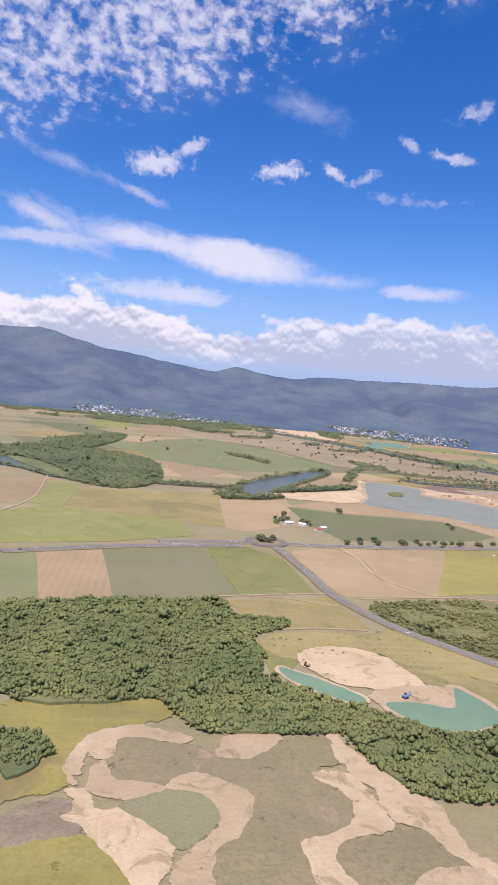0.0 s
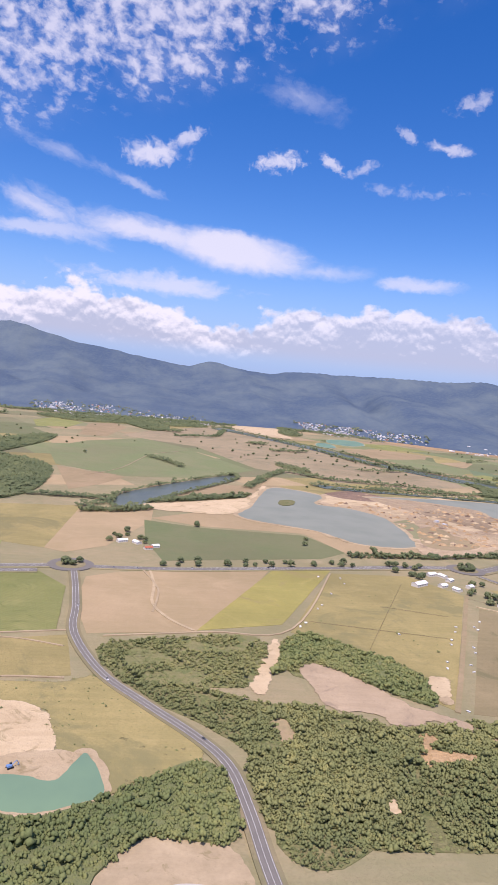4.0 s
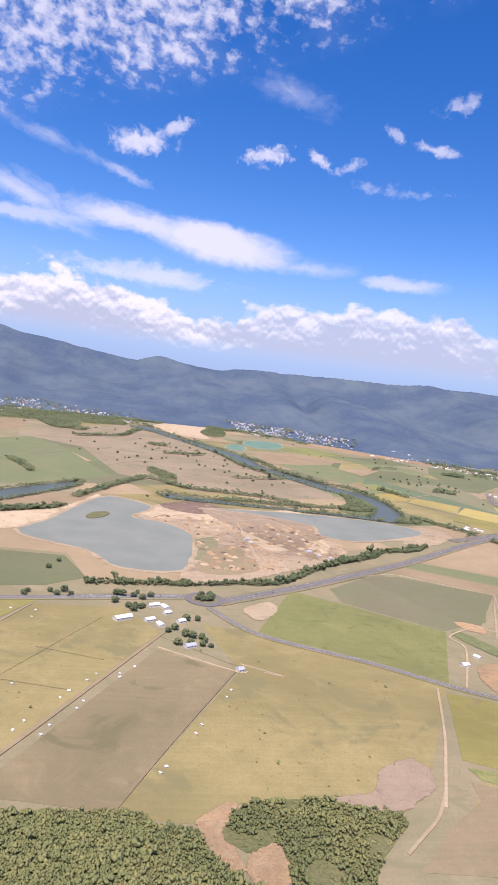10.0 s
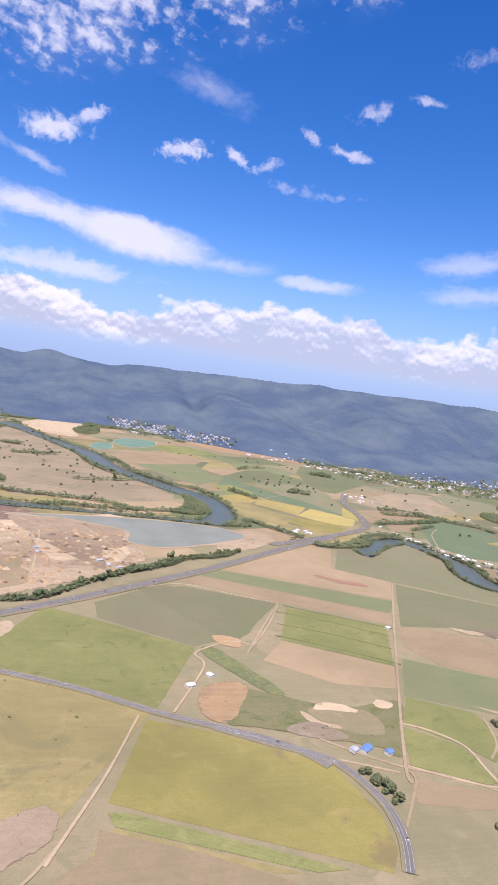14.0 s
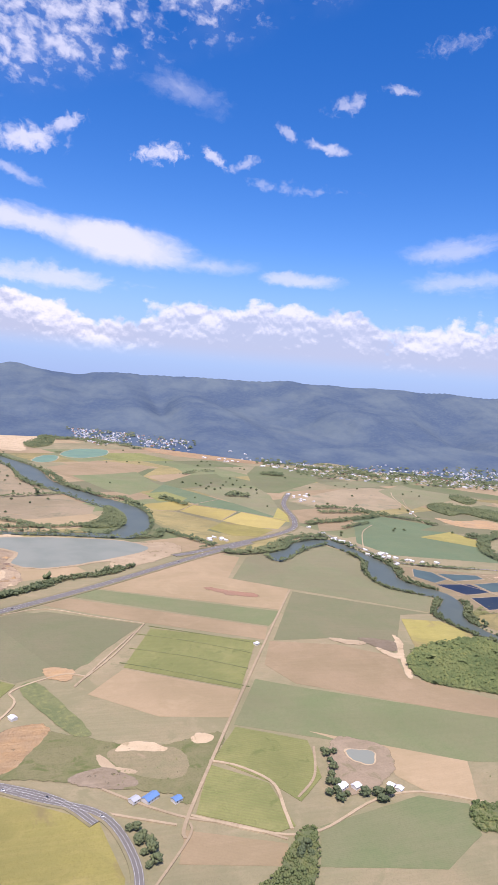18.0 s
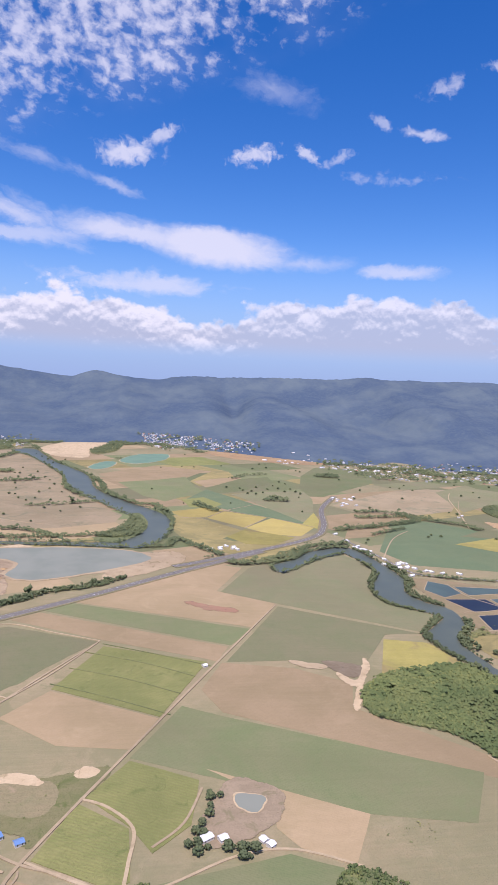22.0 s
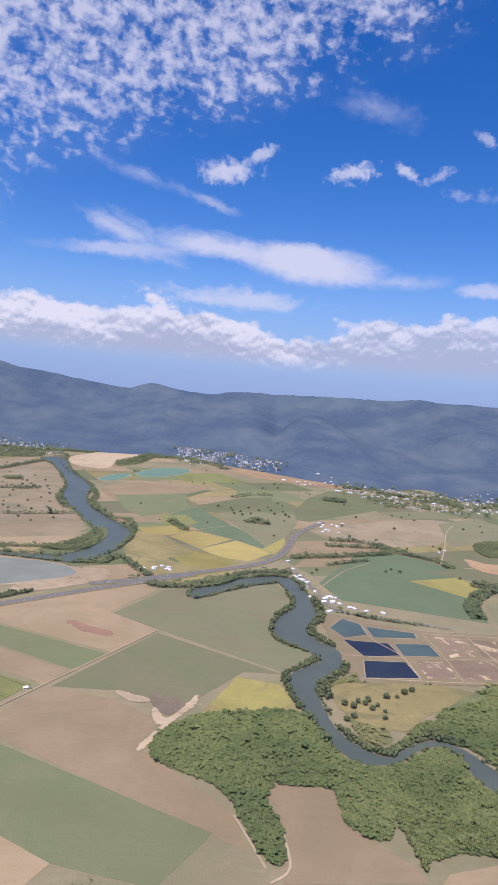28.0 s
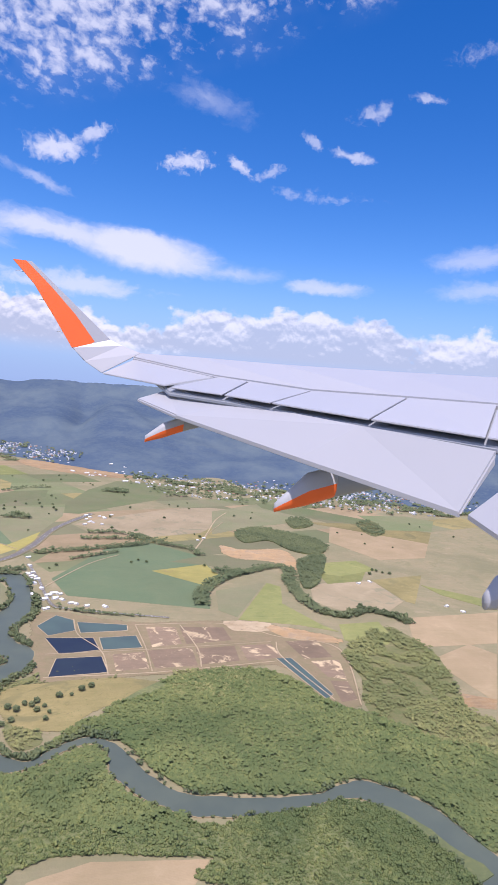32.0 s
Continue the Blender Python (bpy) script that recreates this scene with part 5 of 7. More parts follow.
bare("earth", [(1423, 757), (1490, 716), (1482, 699), (1426, 723)], "orange earth bank")
bare("quarry", [(378, 873), (432, 961), (518, 950), (585, 890), (635, 783), (597, 714), (472, 604), (422, 594), (439, 686), (430, 752), (416, 812)], "orange quarry ground with pale spoil heaps")
bare("sand", [(385, 902), (473, 966), (535, 926), (511, 885), (406, 856)], "pale spoil bank of the quarry")
bare("worn", [(436, 643), (462, 694), (500, 695), (502, 646), (455, 620)], "dark brown quarry spoil floor")
bare("sand", [(513, 819), (587, 864), (596, 790), (535, 730)], "pale sand floor of the quarry")
bare("olive", [(437, 747), (476, 775), (454, 680), (434, 674)], "weedy green edge of the quarry")
bare("worn", [(462, 717), (491, 740), (498, 707), (483, 661), (456, 645), (447, 661)], "brown spoil ground of the quarry")
bare("spoil", [(414, 943), (462, 991), (500, 969), (483, 911), (441, 907)], "dark spoil ridge beside the lake")
bare("sand", [(576, 787), (609, 811), (619, 785), (597, 739), (569, 740)], "pale concrete yard of the quarry plant")
bare("sand", [(569, 947), (619, 992), (638, 938), (583, 877)], "pale sand flat in the quarry")
bare("sand", [(443, 818), (479, 851), (485, 804), (447, 760)], "pale sand flat in the quarry")
bare("sand", [(543, 708), (607, 716), (559, 672)], "pale sand floor of the quarry")
bare("worn", [(561, 966), (627, 917), (587, 864), (528, 892)], "brown spoil bank of the quarry")
bare("quarry", [(475, 920), (542, 947), (625, 894), (623, 820), (587, 782), (577, 711)], "orange quarry yard beside the lake")
bare("sand", [(773, 903), (835, 952), (842, 893), (747, 813)], "sandy end of the lake")
bare("sand", [(751, 940), (796, 947), (836, 924), (770, 837), (745, 849)], "sandy end of the lake")
bare("earth", [(1020, 2412), (1142, 2391), (1386, 2206), (1341, 2073), (1107, 2201)], "orange earthworks along the foothills")
bare("khaki", [(1126, 607), (1218, 621), (1265, 597), (1200, 561), (1170, 528), (1134, 538), (1120, 566)], "dry grassy point inside the river bend")
bare("sand", [(323, 981), (294, 802), (255, 749), (213, 733), (136, 754), (274, 856)], "sandy bund of the lake")
bare("yard", [(842, 389), (857, 393), (874, 377), (866, 354), (844, 338), (821, 338), (825, 357)], "bare brown farmyard")
bare("rough", [(633, 389), (645, 413), (655, 432), (682, 422), (699, 412), (730, 404), (770, 413), (751, 376), (734, 346), (724, 356), (694, 367), (667, 377), (646, 384)], "rough green pasture round a drained dam")
bare("wetland", [(694, 397), (704, 408), (734, 402), (742, 387), (735, 370), (715, 372), (706, 379)], "drained farm dam of dry clay")
bare("under", [(643, 498), (652, 504), (664, 480), (682, 435), (684, 425), (673, 434), (656, 465)], "dark green reedy hollow")
bare("sand", [(700, 404), (707, 411), (721, 410), (732, 401), (726, 398), (712, 402)], "pale crumbled bank of the dam")
bare("sand", [(688, 400), (693, 396), (698, 387), (709, 381), (707, 378), (696, 382), (689, 390)], "pale crumbled bank of the dam")
bare("sand", [(749, 408), (756, 415), (765, 411), (761, 404), (752, 403)], "pale earth patch")
bare("earth", [(622, 417), (631, 436), (651, 443), (661, 434), (648, 410), (639, 393), (624, 392)], "orange house pad of bare earth")
bare("mud", [(670, 377), (690, 387), (705, 376), (708, 366), (688, 367)], "bare brown yard patch")
bare("clay", [(470, 280), (483, 283), (493, 287), (501, 303), (518, 313), (527, 306), (522, 289), (511, 281), (501, 275), (484, 274)], "burnt and eroded pinkish earth scar")
bare("sand", [(468, 528), (492, 549), (496, 531), (476, 505)], "pale rubble beside the roundabout")
bare("mud", [(953, 563), (977, 555), (984, 542), (972, 529), (960, 542)], "dark brown eroded hollow")
bare("sand", [(922, 566), (938, 560), (952, 555), (949, 548), (933, 552)], "pale eroded creek bed")
bare("sand", [(993, 567), (991, 549), (976, 520), (957, 476), (955, 479), (969, 513), (985, 547)], "pale eroded creek bed")
bare("sand", [(959, 539), (969, 523), (975, 525), (964, 513)], "pale eroded creek bed")
bare("redsoil", [(842, 729), (867, 715), (892, 702), (889, 694), (861, 707)], "reddish streak of bare soil")
pool("teal", [(641, 1903), (678, 2036), (714, 2026), (702, 1908), (667, 1852)], "far turquoise pond")
pool("teal", [(723, 2076), (779, 2259), (881, 2284), (858, 2105), (772, 2000)], "far grey-turquoise pond")
pool("river", [(1094, 951), (1106, 886), (1107, 838), (1080, 782), (1073, 744), (1082, 711), (1112, 678), (1115, 661), (1082, 625), (1079, 594), (1086, 557), (1096, 523), (1107, 489), (1121, 473), (1151, 476), (1171, 494), (1190, 504), (1203, 491), (1204, 463), (1217, 438), (1233, 420), (1249, 407), (1283, 401), (1324, 402), (1361, 409), (1381, 404), (1399, 379), (1408, 352), (1413, 328), (1414, 317), (1442, 312), (1441, 336), (1435, 359), (1429, 384), (1409, 414), (1392, 427), (1377, 428), (1347, 417), (1300, 419), (1253, 431), (1234, 453), (1222, 476), (1209, 503), (1187, 513), (1165, 501), (1152, 488), (1139, 486), (1122, 499), (1110, 528), (1103, 578), (1106, 607), (1134, 646), (1142, 691), (1120, 722), (1113, 757), (1132, 808), (1131, 877), (1115, 970)], "green tidal river between mangroves")
pool("river", [(971, 878), (1010, 910), (1037, 947), (1084, 973), (1115, 970), (1094, 945), (1047, 915), (1013, 880), (976, 844)], "shaded creek behind the highway")
pool("river", [(362, 2291), (454, 2110), (589, 1731), (625, 1547), (738, 1280), (791, 1179), (792, 1074), (757, 998), (792, 976), (831, 1061), (836, 1213), (755, 1365), (689, 1513), (648, 1745), (532, 2017), (426, 2346)], "grey-green winding river")
pool("river", [(417, 1039), (479, 1030), (619, 1008), (752, 1003), (761, 978), (661, 990), (531, 996), (435, 1002)], "narrow side channel of the river")
pool("lake", [(472, 945), (629, 974), (746, 965), (795, 937), (791, 893), (676, 820), (626, 835), (627, 895), (543, 943)], "pale green quarry lake")
pool("lake", [(318, 934), (347, 972), (399, 924), (371, 850), (412, 828), (443, 771), (431, 659), (414, 622), (362, 624), (329, 673), (254, 725), (277, 797)], "pale grey-green quarry lake")
pool("river", [(110, 751), (118, 825), (181, 933), (274, 1062), (283, 1026), (192, 857), (129, 742)], "dark reach of the river")
pool("river", [(-207, 934), (-159, 920), (-97, 804), (-106, 768), (-155, 824), (-188, 850)], "far dark reach of the river")
pool("teal", [(95, 228), (107, 230), (121, 227), (127, 238), (132, 243), (139, 222), (131, 214), (116, 209), (103, 213)], "milky turquoise quarry pond")
pool("teal", [(60, 259), (70, 252), (87, 235), (87, 229), (78, 231), (62, 248)], "milky green quarry pond")
pool("teal", [(1142, 765), (1163, 801), (1183, 783), (1184, 750), (1155, 735)], "teal settling pond")
pool("teal", [(1187, 777), (1244, 766), (1243, 748), (1190, 742)], "teal settling pond")
pool("navy", [(1152, 728), (1203, 726), (1208, 692), (1167, 682)], "dark blue settling pond")
pool("teal", [(1210, 726), (1251, 731), (1254, 696), (1212, 692)], "grey-teal settling pond")
pool("navy", [(1164, 671), (1209, 674), (1213, 635), (1157, 628)], "dark navy settling pond")
pool("teal", [(1397, 658), (1414, 658), (1426, 569), (1416, 559)], "long narrow grey settling pond")
pool("lake", [(847, 379), (863, 375), (857, 361), (847, 366)], "small farm dam")
islet([(317, 830), (324, 852), (339, 862), (344, 850), (334, 825), (321, 815)], "small scrubby green islet in the lake")
lane("under", 0.9, [(755, 614), (801, 589), (851, 559)], "dark furrow between blocks of sugar cane")
lane("under", 0.9, [(740, 596), (793, 569), (835, 540)], "dark furrow between blocks of sugar cane")
lane("under", 0.9, [(730, 563), (778, 539), (821, 510)], "dark furrow between blocks of sugar cane")
lane("under", 0.9, [(718, 534), (766, 507), (812, 477)], "dark furrow between blocks of sugar cane")
lane("dirt", 3, [(152, 500), (156, 458), (155, 418), (165, 391), (179, 373)], "worn wheel track across bare earth")
lane("dirt", 2.2, [(145, 502), (158, 453), (158, 426), (155, 401)], "worn wheel track across bare earth")
lane("dirt", 1.6, [(461, 410), (474, 405), (447, 421)], "narrow dirt lane")
lane("dirt", 2.4, [(688, 366), (707, 349), (729, 333), (754, 322), (777, 306)], "pale dirt driveway")
lane("dirt", 2.6, [(1027, 1343), (953, 1272), (908, 1201), (864, 1202)], "pale far dirt lane")
lane("dirt", 2.4, [(1097, 1127), (1033, 1204), (953, 1272)], "pale far dirt lane")
lane("dirt", 2.4, [(968, 1117), (1024, 1206)], "pale far dirt lane")
lane("dirt", 2.2, [(473, 1186), (524, 1187), (583, 1154), (628, 1134)], "pale far dirt lane")
lane("dirt", 3, [(1396, 1131), (1453, 1281), (1510, 1441), (1559, 1538)], "pale far dirt lane")
lane("dirt", 2.6, [(1140, 904), (1207, 1035), (1262, 1101)], "pale far dirt lane")
lane("dirt", 2.4, [(60, 970), (103, 1068), (151, 1301), (228, 1434)], "pale far dirt lane")
lane("dirt", 1.6, [(109, 344), (85, 352), (57, 355)], "pale dirt lane beside the crop")
lane("dirt", 2.2, [(-119, 788), (-106, 628), (-119, 550)], "pale dirt lane between fields")
lane("dirt", 2.4, [(527, 286), (515, 268), (501, 255), (490, 245)], "worn dirt track across dry paddock")
lane("dirt", 3.4, [(486, 929), (519, 886), (566, 906), (589, 845), (614, 763)], "pale haul road in the quarry")
lane("dirt", 3, [(437, 742), (474, 756), (517, 757), (531, 710), (557, 706)], "pale haul road in the quarry")
lane("dirt", 3, [(514, 865), (513, 784), (508, 680)], "pale haul road in the quarry")
lane("concrete", 1.7, [(149, 169), (155, 174), (164, 177), (174, 175), (177, 169)], "pale concrete driveway loop")
lane("dirt", 3, [(755, 383), (771, 374), (786, 354), (784, 329), (782, 313)], "worn orange vehicle track")
lane("dirt", 2.4, [(827, 387), (814, 356), (796, 338)], "worn orange vehicle track")
lane("asphalt", 7, [(-89, 422), (-57, 436), (-21, 452), (30, 469), (73, 477)], "grey two-lane highway")
lane("asphalt", 7, [(10, 476), (44, 484), (88, 493)], "grey two-lane highway")
lane("asphalt", 7, [(101, 493), (175, 499), (293, 524), (433, 551)], "grey two-lane highway lined with trees")
lane("asphalt", 7, [(313, 528), (375, 543), (427, 551)], "grey two-lane highway")
lane("asphalt", 10, [(444, 539), (550, 611), (706, 732), (857, 864), (970, 954)], "grey dual highway past the quarry lake")
lane("asphalt", 10, [(833, 874), (893, 911), (1058, 1032), (1115, 1132), (1158, 1300), (1233, 1460)], "grey highway curving toward the town")
lane("asphalt", 4.6, [(98, 481), (103, 447), (108, 406), (112, 363), (130, 315), (152, 284), (173, 257), (184, 237), (188, 212), (190, 186), (192, 168)], "grey asphalt side road")
lane("asphalt", 4.6, [(438, 526), (470, 474), (542, 434), (593, 400), (658, 365), (682, 337)], "grey asphalt road between paddocks")
lane("asphalt", 4.6, [(623, 383), (654, 363), (686, 343), (698, 307), (695, 277), (684, 252)], "grey asphalt road bending south")
lane("dirt", 3, [(941, 717), (857, 567), (783, 432), (731, 335), (725, 317)], "pale straight dirt farm lane")
lane("dirt", 2.4, [(732, 334), (770, 312), (797, 309), (839, 327), (871, 329), (904, 313)], "pale curved dirt farm lane")
lane("dirt", 2.4, [(681, 498), (717, 553), (752, 621)], "pale dirt farm lane")
lane("dirt", 1.8, [(752, 621), (706, 645), (661, 669), (618, 653)], "pale dirt farm lane")
lane("worn", 2.8, [(398, 469), (336, 351), (299, 282)], "straight dirt lane of the paddocks")
lane("worn", 1.8, [(445, 416), (396, 325), (368, 270)], "straight dirt lane of the paddocks")
lane("dirt", 2, [(392, 442), (441, 410), (450, 410)], "narrow dirt lane")
lane("dirt", 2.4, [(522, 275), (535, 301), (554, 340), (578, 398)], "worn dirt track across dry paddock")
lane("dirt", 2.4, [(601, 401), (637, 469), (636, 494), (671, 517), (689, 512)], "pale dirt lane to the house pad")
lane("dirt", 2.4, [(680, 495), (711, 550), (741, 602)], "pale dirt lane")
lane("dirt", 2, [(700, 282), (727, 317), (730, 328)], "dirt verge track")
lane("dirt", 2.4, [(675, 352), (693, 342), (723, 328)], "pale dirt driveway")
lane("dirt", 2, [(39, 350), (73, 359), (111, 367)], "pale dirt lane beside the crop")
lane("dirt", 2, [(69, 303), (88, 307), (114, 307)], "pale dirt lane")
lane("dirt", 2, [(128, 360), (188, 372), (240, 382), (299, 510)], "pale dirt lane beside the yellow crop")
lane("dirt", 2.4, [(1055, 393), (1057, 360), (1045, 347)], "pale dirt track at wood edge")
lane("dirt", 2.4, [(1025, 404), (1034, 381), (1043, 358)], "pale track at wood edge")
lane("dirt", 2, [(1523, 1421), (1462, 1296), (1403, 1147)], "pale far dirt lane")
lane("dirt", 2, [(1254, 766), (1366, 767), (1419, 723), (1482, 681), (1445, 545)], "dirt bund road of the ponds")
lane("dirt", 2, [(1153, 683), (1204, 686), (1254, 690), (1406, 706)], "dirt bund road of the ponds")
lane("dirt", 2, [(1152, 627), (1212, 629), (1274, 633), (1395, 651)], "dirt bund road of the ponds")
lane("dirt", 2, [(1183, 787), (1187, 737), (1210, 688), (1213, 628)], "dirt bund road of the ponds")
lane("dirt", 2, [(1254, 766), (1258, 693), (1257, 635)], "dirt bund road of the ponds")
lane("dirt", 2, [(1308, 764), (1315, 690), (1309, 642)], "dirt bund road of the ponds")
lane("dirt", 2, [(1412, 705), (1405, 661), (1423, 558)], "dirt bund road of the ponds")
lane("asphalt", 4, [(1120, 1033), (1139, 944), (1156, 845), (1183, 823), (1299, 790)], "grey settlement road by the river")
roundabout((94, 496))
roundabout((436, 546))

# ---- woods, trees, buildings ----
wood(.9, [(786, 310), (794, 308), (781, 278), (769, 271), (750, 275), (760, 283)], "green bushy creek strip")
wood(.8, [(898, 313), (917, 302), (920, 284), (884, 290)], "green bushy creek strip")
wood(.7, [(-100, 2095), (104, 2173), (344, 2320), (331, 2556), (638, 2654), (659, 2933), (332, 2763), (-217, 2335)], "dark far tree cover by the foothills")
wood(1, [(-65, 315), (-54, 327), (28, 342), (46, 342), (47, 322), (72, 317), (73, 306), (54, 292), (55, 267), (50, 251), (58, 243), (79, 222), (75, 214), (66, 205), (26, 205), (15, 216), (4, 228), (-10, 221), (-45, 229)], "dense dark green wood")
wood(1, [(-39, 203), (-29, 201), (-23, 194), (-24, 185), (-33, 176)], "dense green wood edge")
wood(1, [(64, 240), (76, 227), (86, 225), (103, 212), (116, 207), (139, 217), (169, 239), (181, 233), (185, 220), (184, 197), (171, 194), (153, 197), (141, 181), (135, 169), (89, 170), (75, 191)], "dense green mangrove wood")
wood(.74, [(201, 197), (193, 244), (195, 270), (222, 286), (237, 280), (263, 267), (293, 270), (300, 275), (324, 269), (346, 272), (386, 262), (347, 194)], "green bushy scrub wood")
wood(.9, [(216, 317), (242, 374), (273, 351), (295, 319), (290, 287), (267, 305), (252, 325), (238, 334)], "green wood beside the paddock")
wood(.6, [(127, 311), (155, 311), (181, 300), (206, 288), (231, 281), (237, 256), (269, 267), (267, 253), (241, 206), (213, 184), (196, 189), (197, 219), (194, 245), (177, 265), (152, 289)], "grey-green scrub beside the road")
wood(.5, [(128, 348), (167, 361), (215, 367), (213, 323), (198, 302), (165, 305), (135, 316)], "low olive scrub")
wood(.6, [(231, 365), (261, 360), (299, 324), (287, 291), (262, 314), (226, 317)], "green scrub")
wood(.74, [(287, 270), (301, 265), (316, 271), (398, 261), (405, 249), (417, 233), (421, 223), (296, 223)], "green bushy wood")
wood(.7, [(424, 275), (463, 281), (499, 268), (484, 250), (462, 222), (437, 224), (438, 239), (435, 251), (424, 246), (414, 257)], "green and brown scrub wood")
wood(1, [(974, 511), (1019, 532), (1086, 534), (1099, 482), (1118, 460), (1138, 456), (1122, 389), (1096, 403), (1094, 438), (1059, 441), (1032, 463), (1043, 427), (1055, 393), (1055, 362), (1044, 363), (1034, 386), (1016, 430), (979, 453), (962, 470)], "dense green river wood")
wood(1, [(1129, 449), (1147, 456), (1174, 461), (1196, 450), (1217, 425), (1249, 402), (1273, 392), (1315, 401), (1365, 398), (1391, 397), (1405, 382), (1416, 351), (1417, 317), (1252, 344), (1258, 363), (1212, 374), (1166, 380), (1142, 371), (1136, 367)], "dense green mangrove forest on the river bank")
wood(1, [(1205, 555), (1278, 620), (1380, 626), (1418, 550), (1439, 532), (1468, 500), (1494, 468), (1524, 447), (1453, 352), (1438, 383), (1410, 416), (1385, 435), (1360, 427), (1324, 426), (1282, 427), (1245, 450), (1223, 491), (1207, 519)], "broad green mangrove forest")
wood(.7, [(1482, 673), (1576, 749), (1598, 675), (1579, 597), (1550, 526), (1564, 500), (1524, 447), (1460, 506), (1448, 545), (1474, 605)], "patchy dark creek woodland")
wood(.8, [(-238, 1071), (-171, 1140), (-17, 1056), (17, 846), (-15, 730), (-71, 732), (-143, 832), (-215, 969)], "dark green riverside wood")
wood(.8, [(-197, 1239), (-81, 1548), (-66, 1388), (-134, 1069)], "dark green far wood")
wood(1, [(1081, 545), (1096, 510), (1109, 481), (1125, 468), (1151, 473), (1172, 490), (1191, 500), (1201, 490), (1202, 460), (1216, 434), (1232, 417), (1248, 404), (1237, 384), (1188, 401), (1145, 421), (1108, 449), (1076, 478), (1054, 510), (1046, 545)], "dense green mangrove wood along the river")
wood(1, [(1152, 491), (1168, 507), (1189, 518), (1213, 510), (1226, 483), (1237, 459), (1257, 435), (1274, 427), (1315, 430), (1362, 431), (1371, 445), (1284, 444), (1245, 478), (1224, 527), (1197, 545), (1170, 523)], "dense green mangrove wood along the river")
wood(1, [(1283, 399), (1323, 399), (1360, 407), (1380, 401), (1398, 377), (1407, 350), (1411, 314), (1359, 323), (1347, 378), (1309, 384), (1278, 383)], "dense green mangrove wood along the river")
wood(1, [(1301, 422), (1348, 419), (1377, 431), (1394, 429), (1411, 416), (1430, 386), (1442, 338), (1481, 390), (1444, 424), (1404, 461), (1348, 444), (1306, 438)], "dense green mangrove wood along the river")
wood(1, [(962, 475), (978, 506), (996, 532), (1052, 544), (1086, 543), (1088, 533), (1066, 478), (1040, 468), (1054, 447), (1038, 408), (1025, 425), (1013, 447), (992, 459)], "dense green river wood")
belt(6, [(5, 779), (63, 779), (123, 787), (157, 782), (225, 834), (291, 864)], "belt of dark riverside trees")
belt(5, [(74, 722), (123, 790), (183, 896), (294, 1086)], "belt of dark riverside trees")
belt(7, [(78, 703), (132, 722), (195, 801), (289, 878)], "belt of dark riverside trees")
belt(6, [(294, 947), (392, 1174), (464, 1113), (601, 1089), (662, 1034)], "belt of trees beyond the lake")
belt(4, [(335, 571), (412, 582), (462, 595), (515, 608), (590, 688), (670, 747)], "dark shrubs along the quarry bund")
belt(5, [(586, 693), (639, 724), (679, 765), (742, 797), (808, 885)], "trees between highway and lake")
belt(8, [(885, 920), (925, 889), (988, 904), (1092, 974), (1117, 934), (1114, 846)], "dark creek trees behind the highway")
belt(4, [(1156, 834), (1197, 813), (1272, 797)], "trees beside the settlement road")
wood(0.8, [(63, 2191), (100, 2305), (184, 2237), (201, 2056), (149, 1956)], "dark far stand of trees")
belt(7, [(211, 1788), (282, 1855), (341, 1932), (369, 2094), (396, 2221)], "belt of dark far trees")
wood(0.7, [(583, 2570), (635, 2795), (717, 2720), (712, 2432), (678, 2289), (626, 2257)], "dark trees round the far sand works")
belt(5, [(547, 1948), (599, 1692), (625, 1514), (670, 1400)], "dark trees along the river")
belt(6, [(655, 1718), (694, 1605), (715, 1469), (769, 1348), (824, 1304), (842, 1176), (834, 1105)], "dark trees along the river")
wood(0.8, [(765, 1162), (773, 1231), (792, 1221), (803, 1140), (790, 1072), (756, 1042), (718, 1052), (749, 1102)], "dark green wood in the river bend")
belt(6, [(497, 1009), (539, 1041), (595, 1037), (665, 1045), (727, 1054)], "belt of trees along the river channel")
belt(6, [(760, 1006), (797, 980), (831, 989), (847, 1029), (883, 968), (907, 927)], "dark trees at the river crossing")
wood(0.7, [(399, 1277), (413, 1315), (445, 1262), (454, 1196), (432, 1188)], "dark far stand of trees")
belt(3, [(1025, 1710), (1078, 1783), (1145, 1813)], "far hedge of trees")
belt(5, [(1217, 1258), (1265, 1272), (1310, 1241), (1354, 1206)], "dark tree belt by green field")
belt(6, [(1203, 1214), (1257, 1219), (1312, 1219), (1359, 1177), (1396, 1151), (1405, 1105)], "dark tree belt by green field")
belt(4, [(1182, 1065), (1222, 1092), (1265, 1121)], "hedge of dark trees")
wood(0.9, [(1517, 1299), (1566, 1362), (1606, 1362), (1652, 1308), (1685, 1265), (1684, 1194), (1635, 1128), (1591, 1161), (1573, 1238), (1517, 1215)], "dark wood on the plain")
wood(0.8, [(1691, 1466), (1748, 1503), (1743, 1419), (1677, 1370)], "dark far stand of trees")
wood(0.9, [(1584, 1091), (1648, 1131), (1614, 1041), (1560, 937), (1528, 918), (1548, 996)], "dark creek wood")
belt(9, [(1351, 837), (1364, 896), (1401, 954), (1454, 1000), (1519, 1038), (1538, 1021), (1516, 945), (1506, 870), (1512, 808)], "dark curving creek tree belt")
belt(9, [(1512, 808), (1538, 793), (1582, 811), (1614, 791), (1622, 760)], "dark curving creek tree belt")
wood(0.7, [(1870, 1455), (1937, 1508), (1909, 1375), (1845, 1315)], "dark far stand of trees")
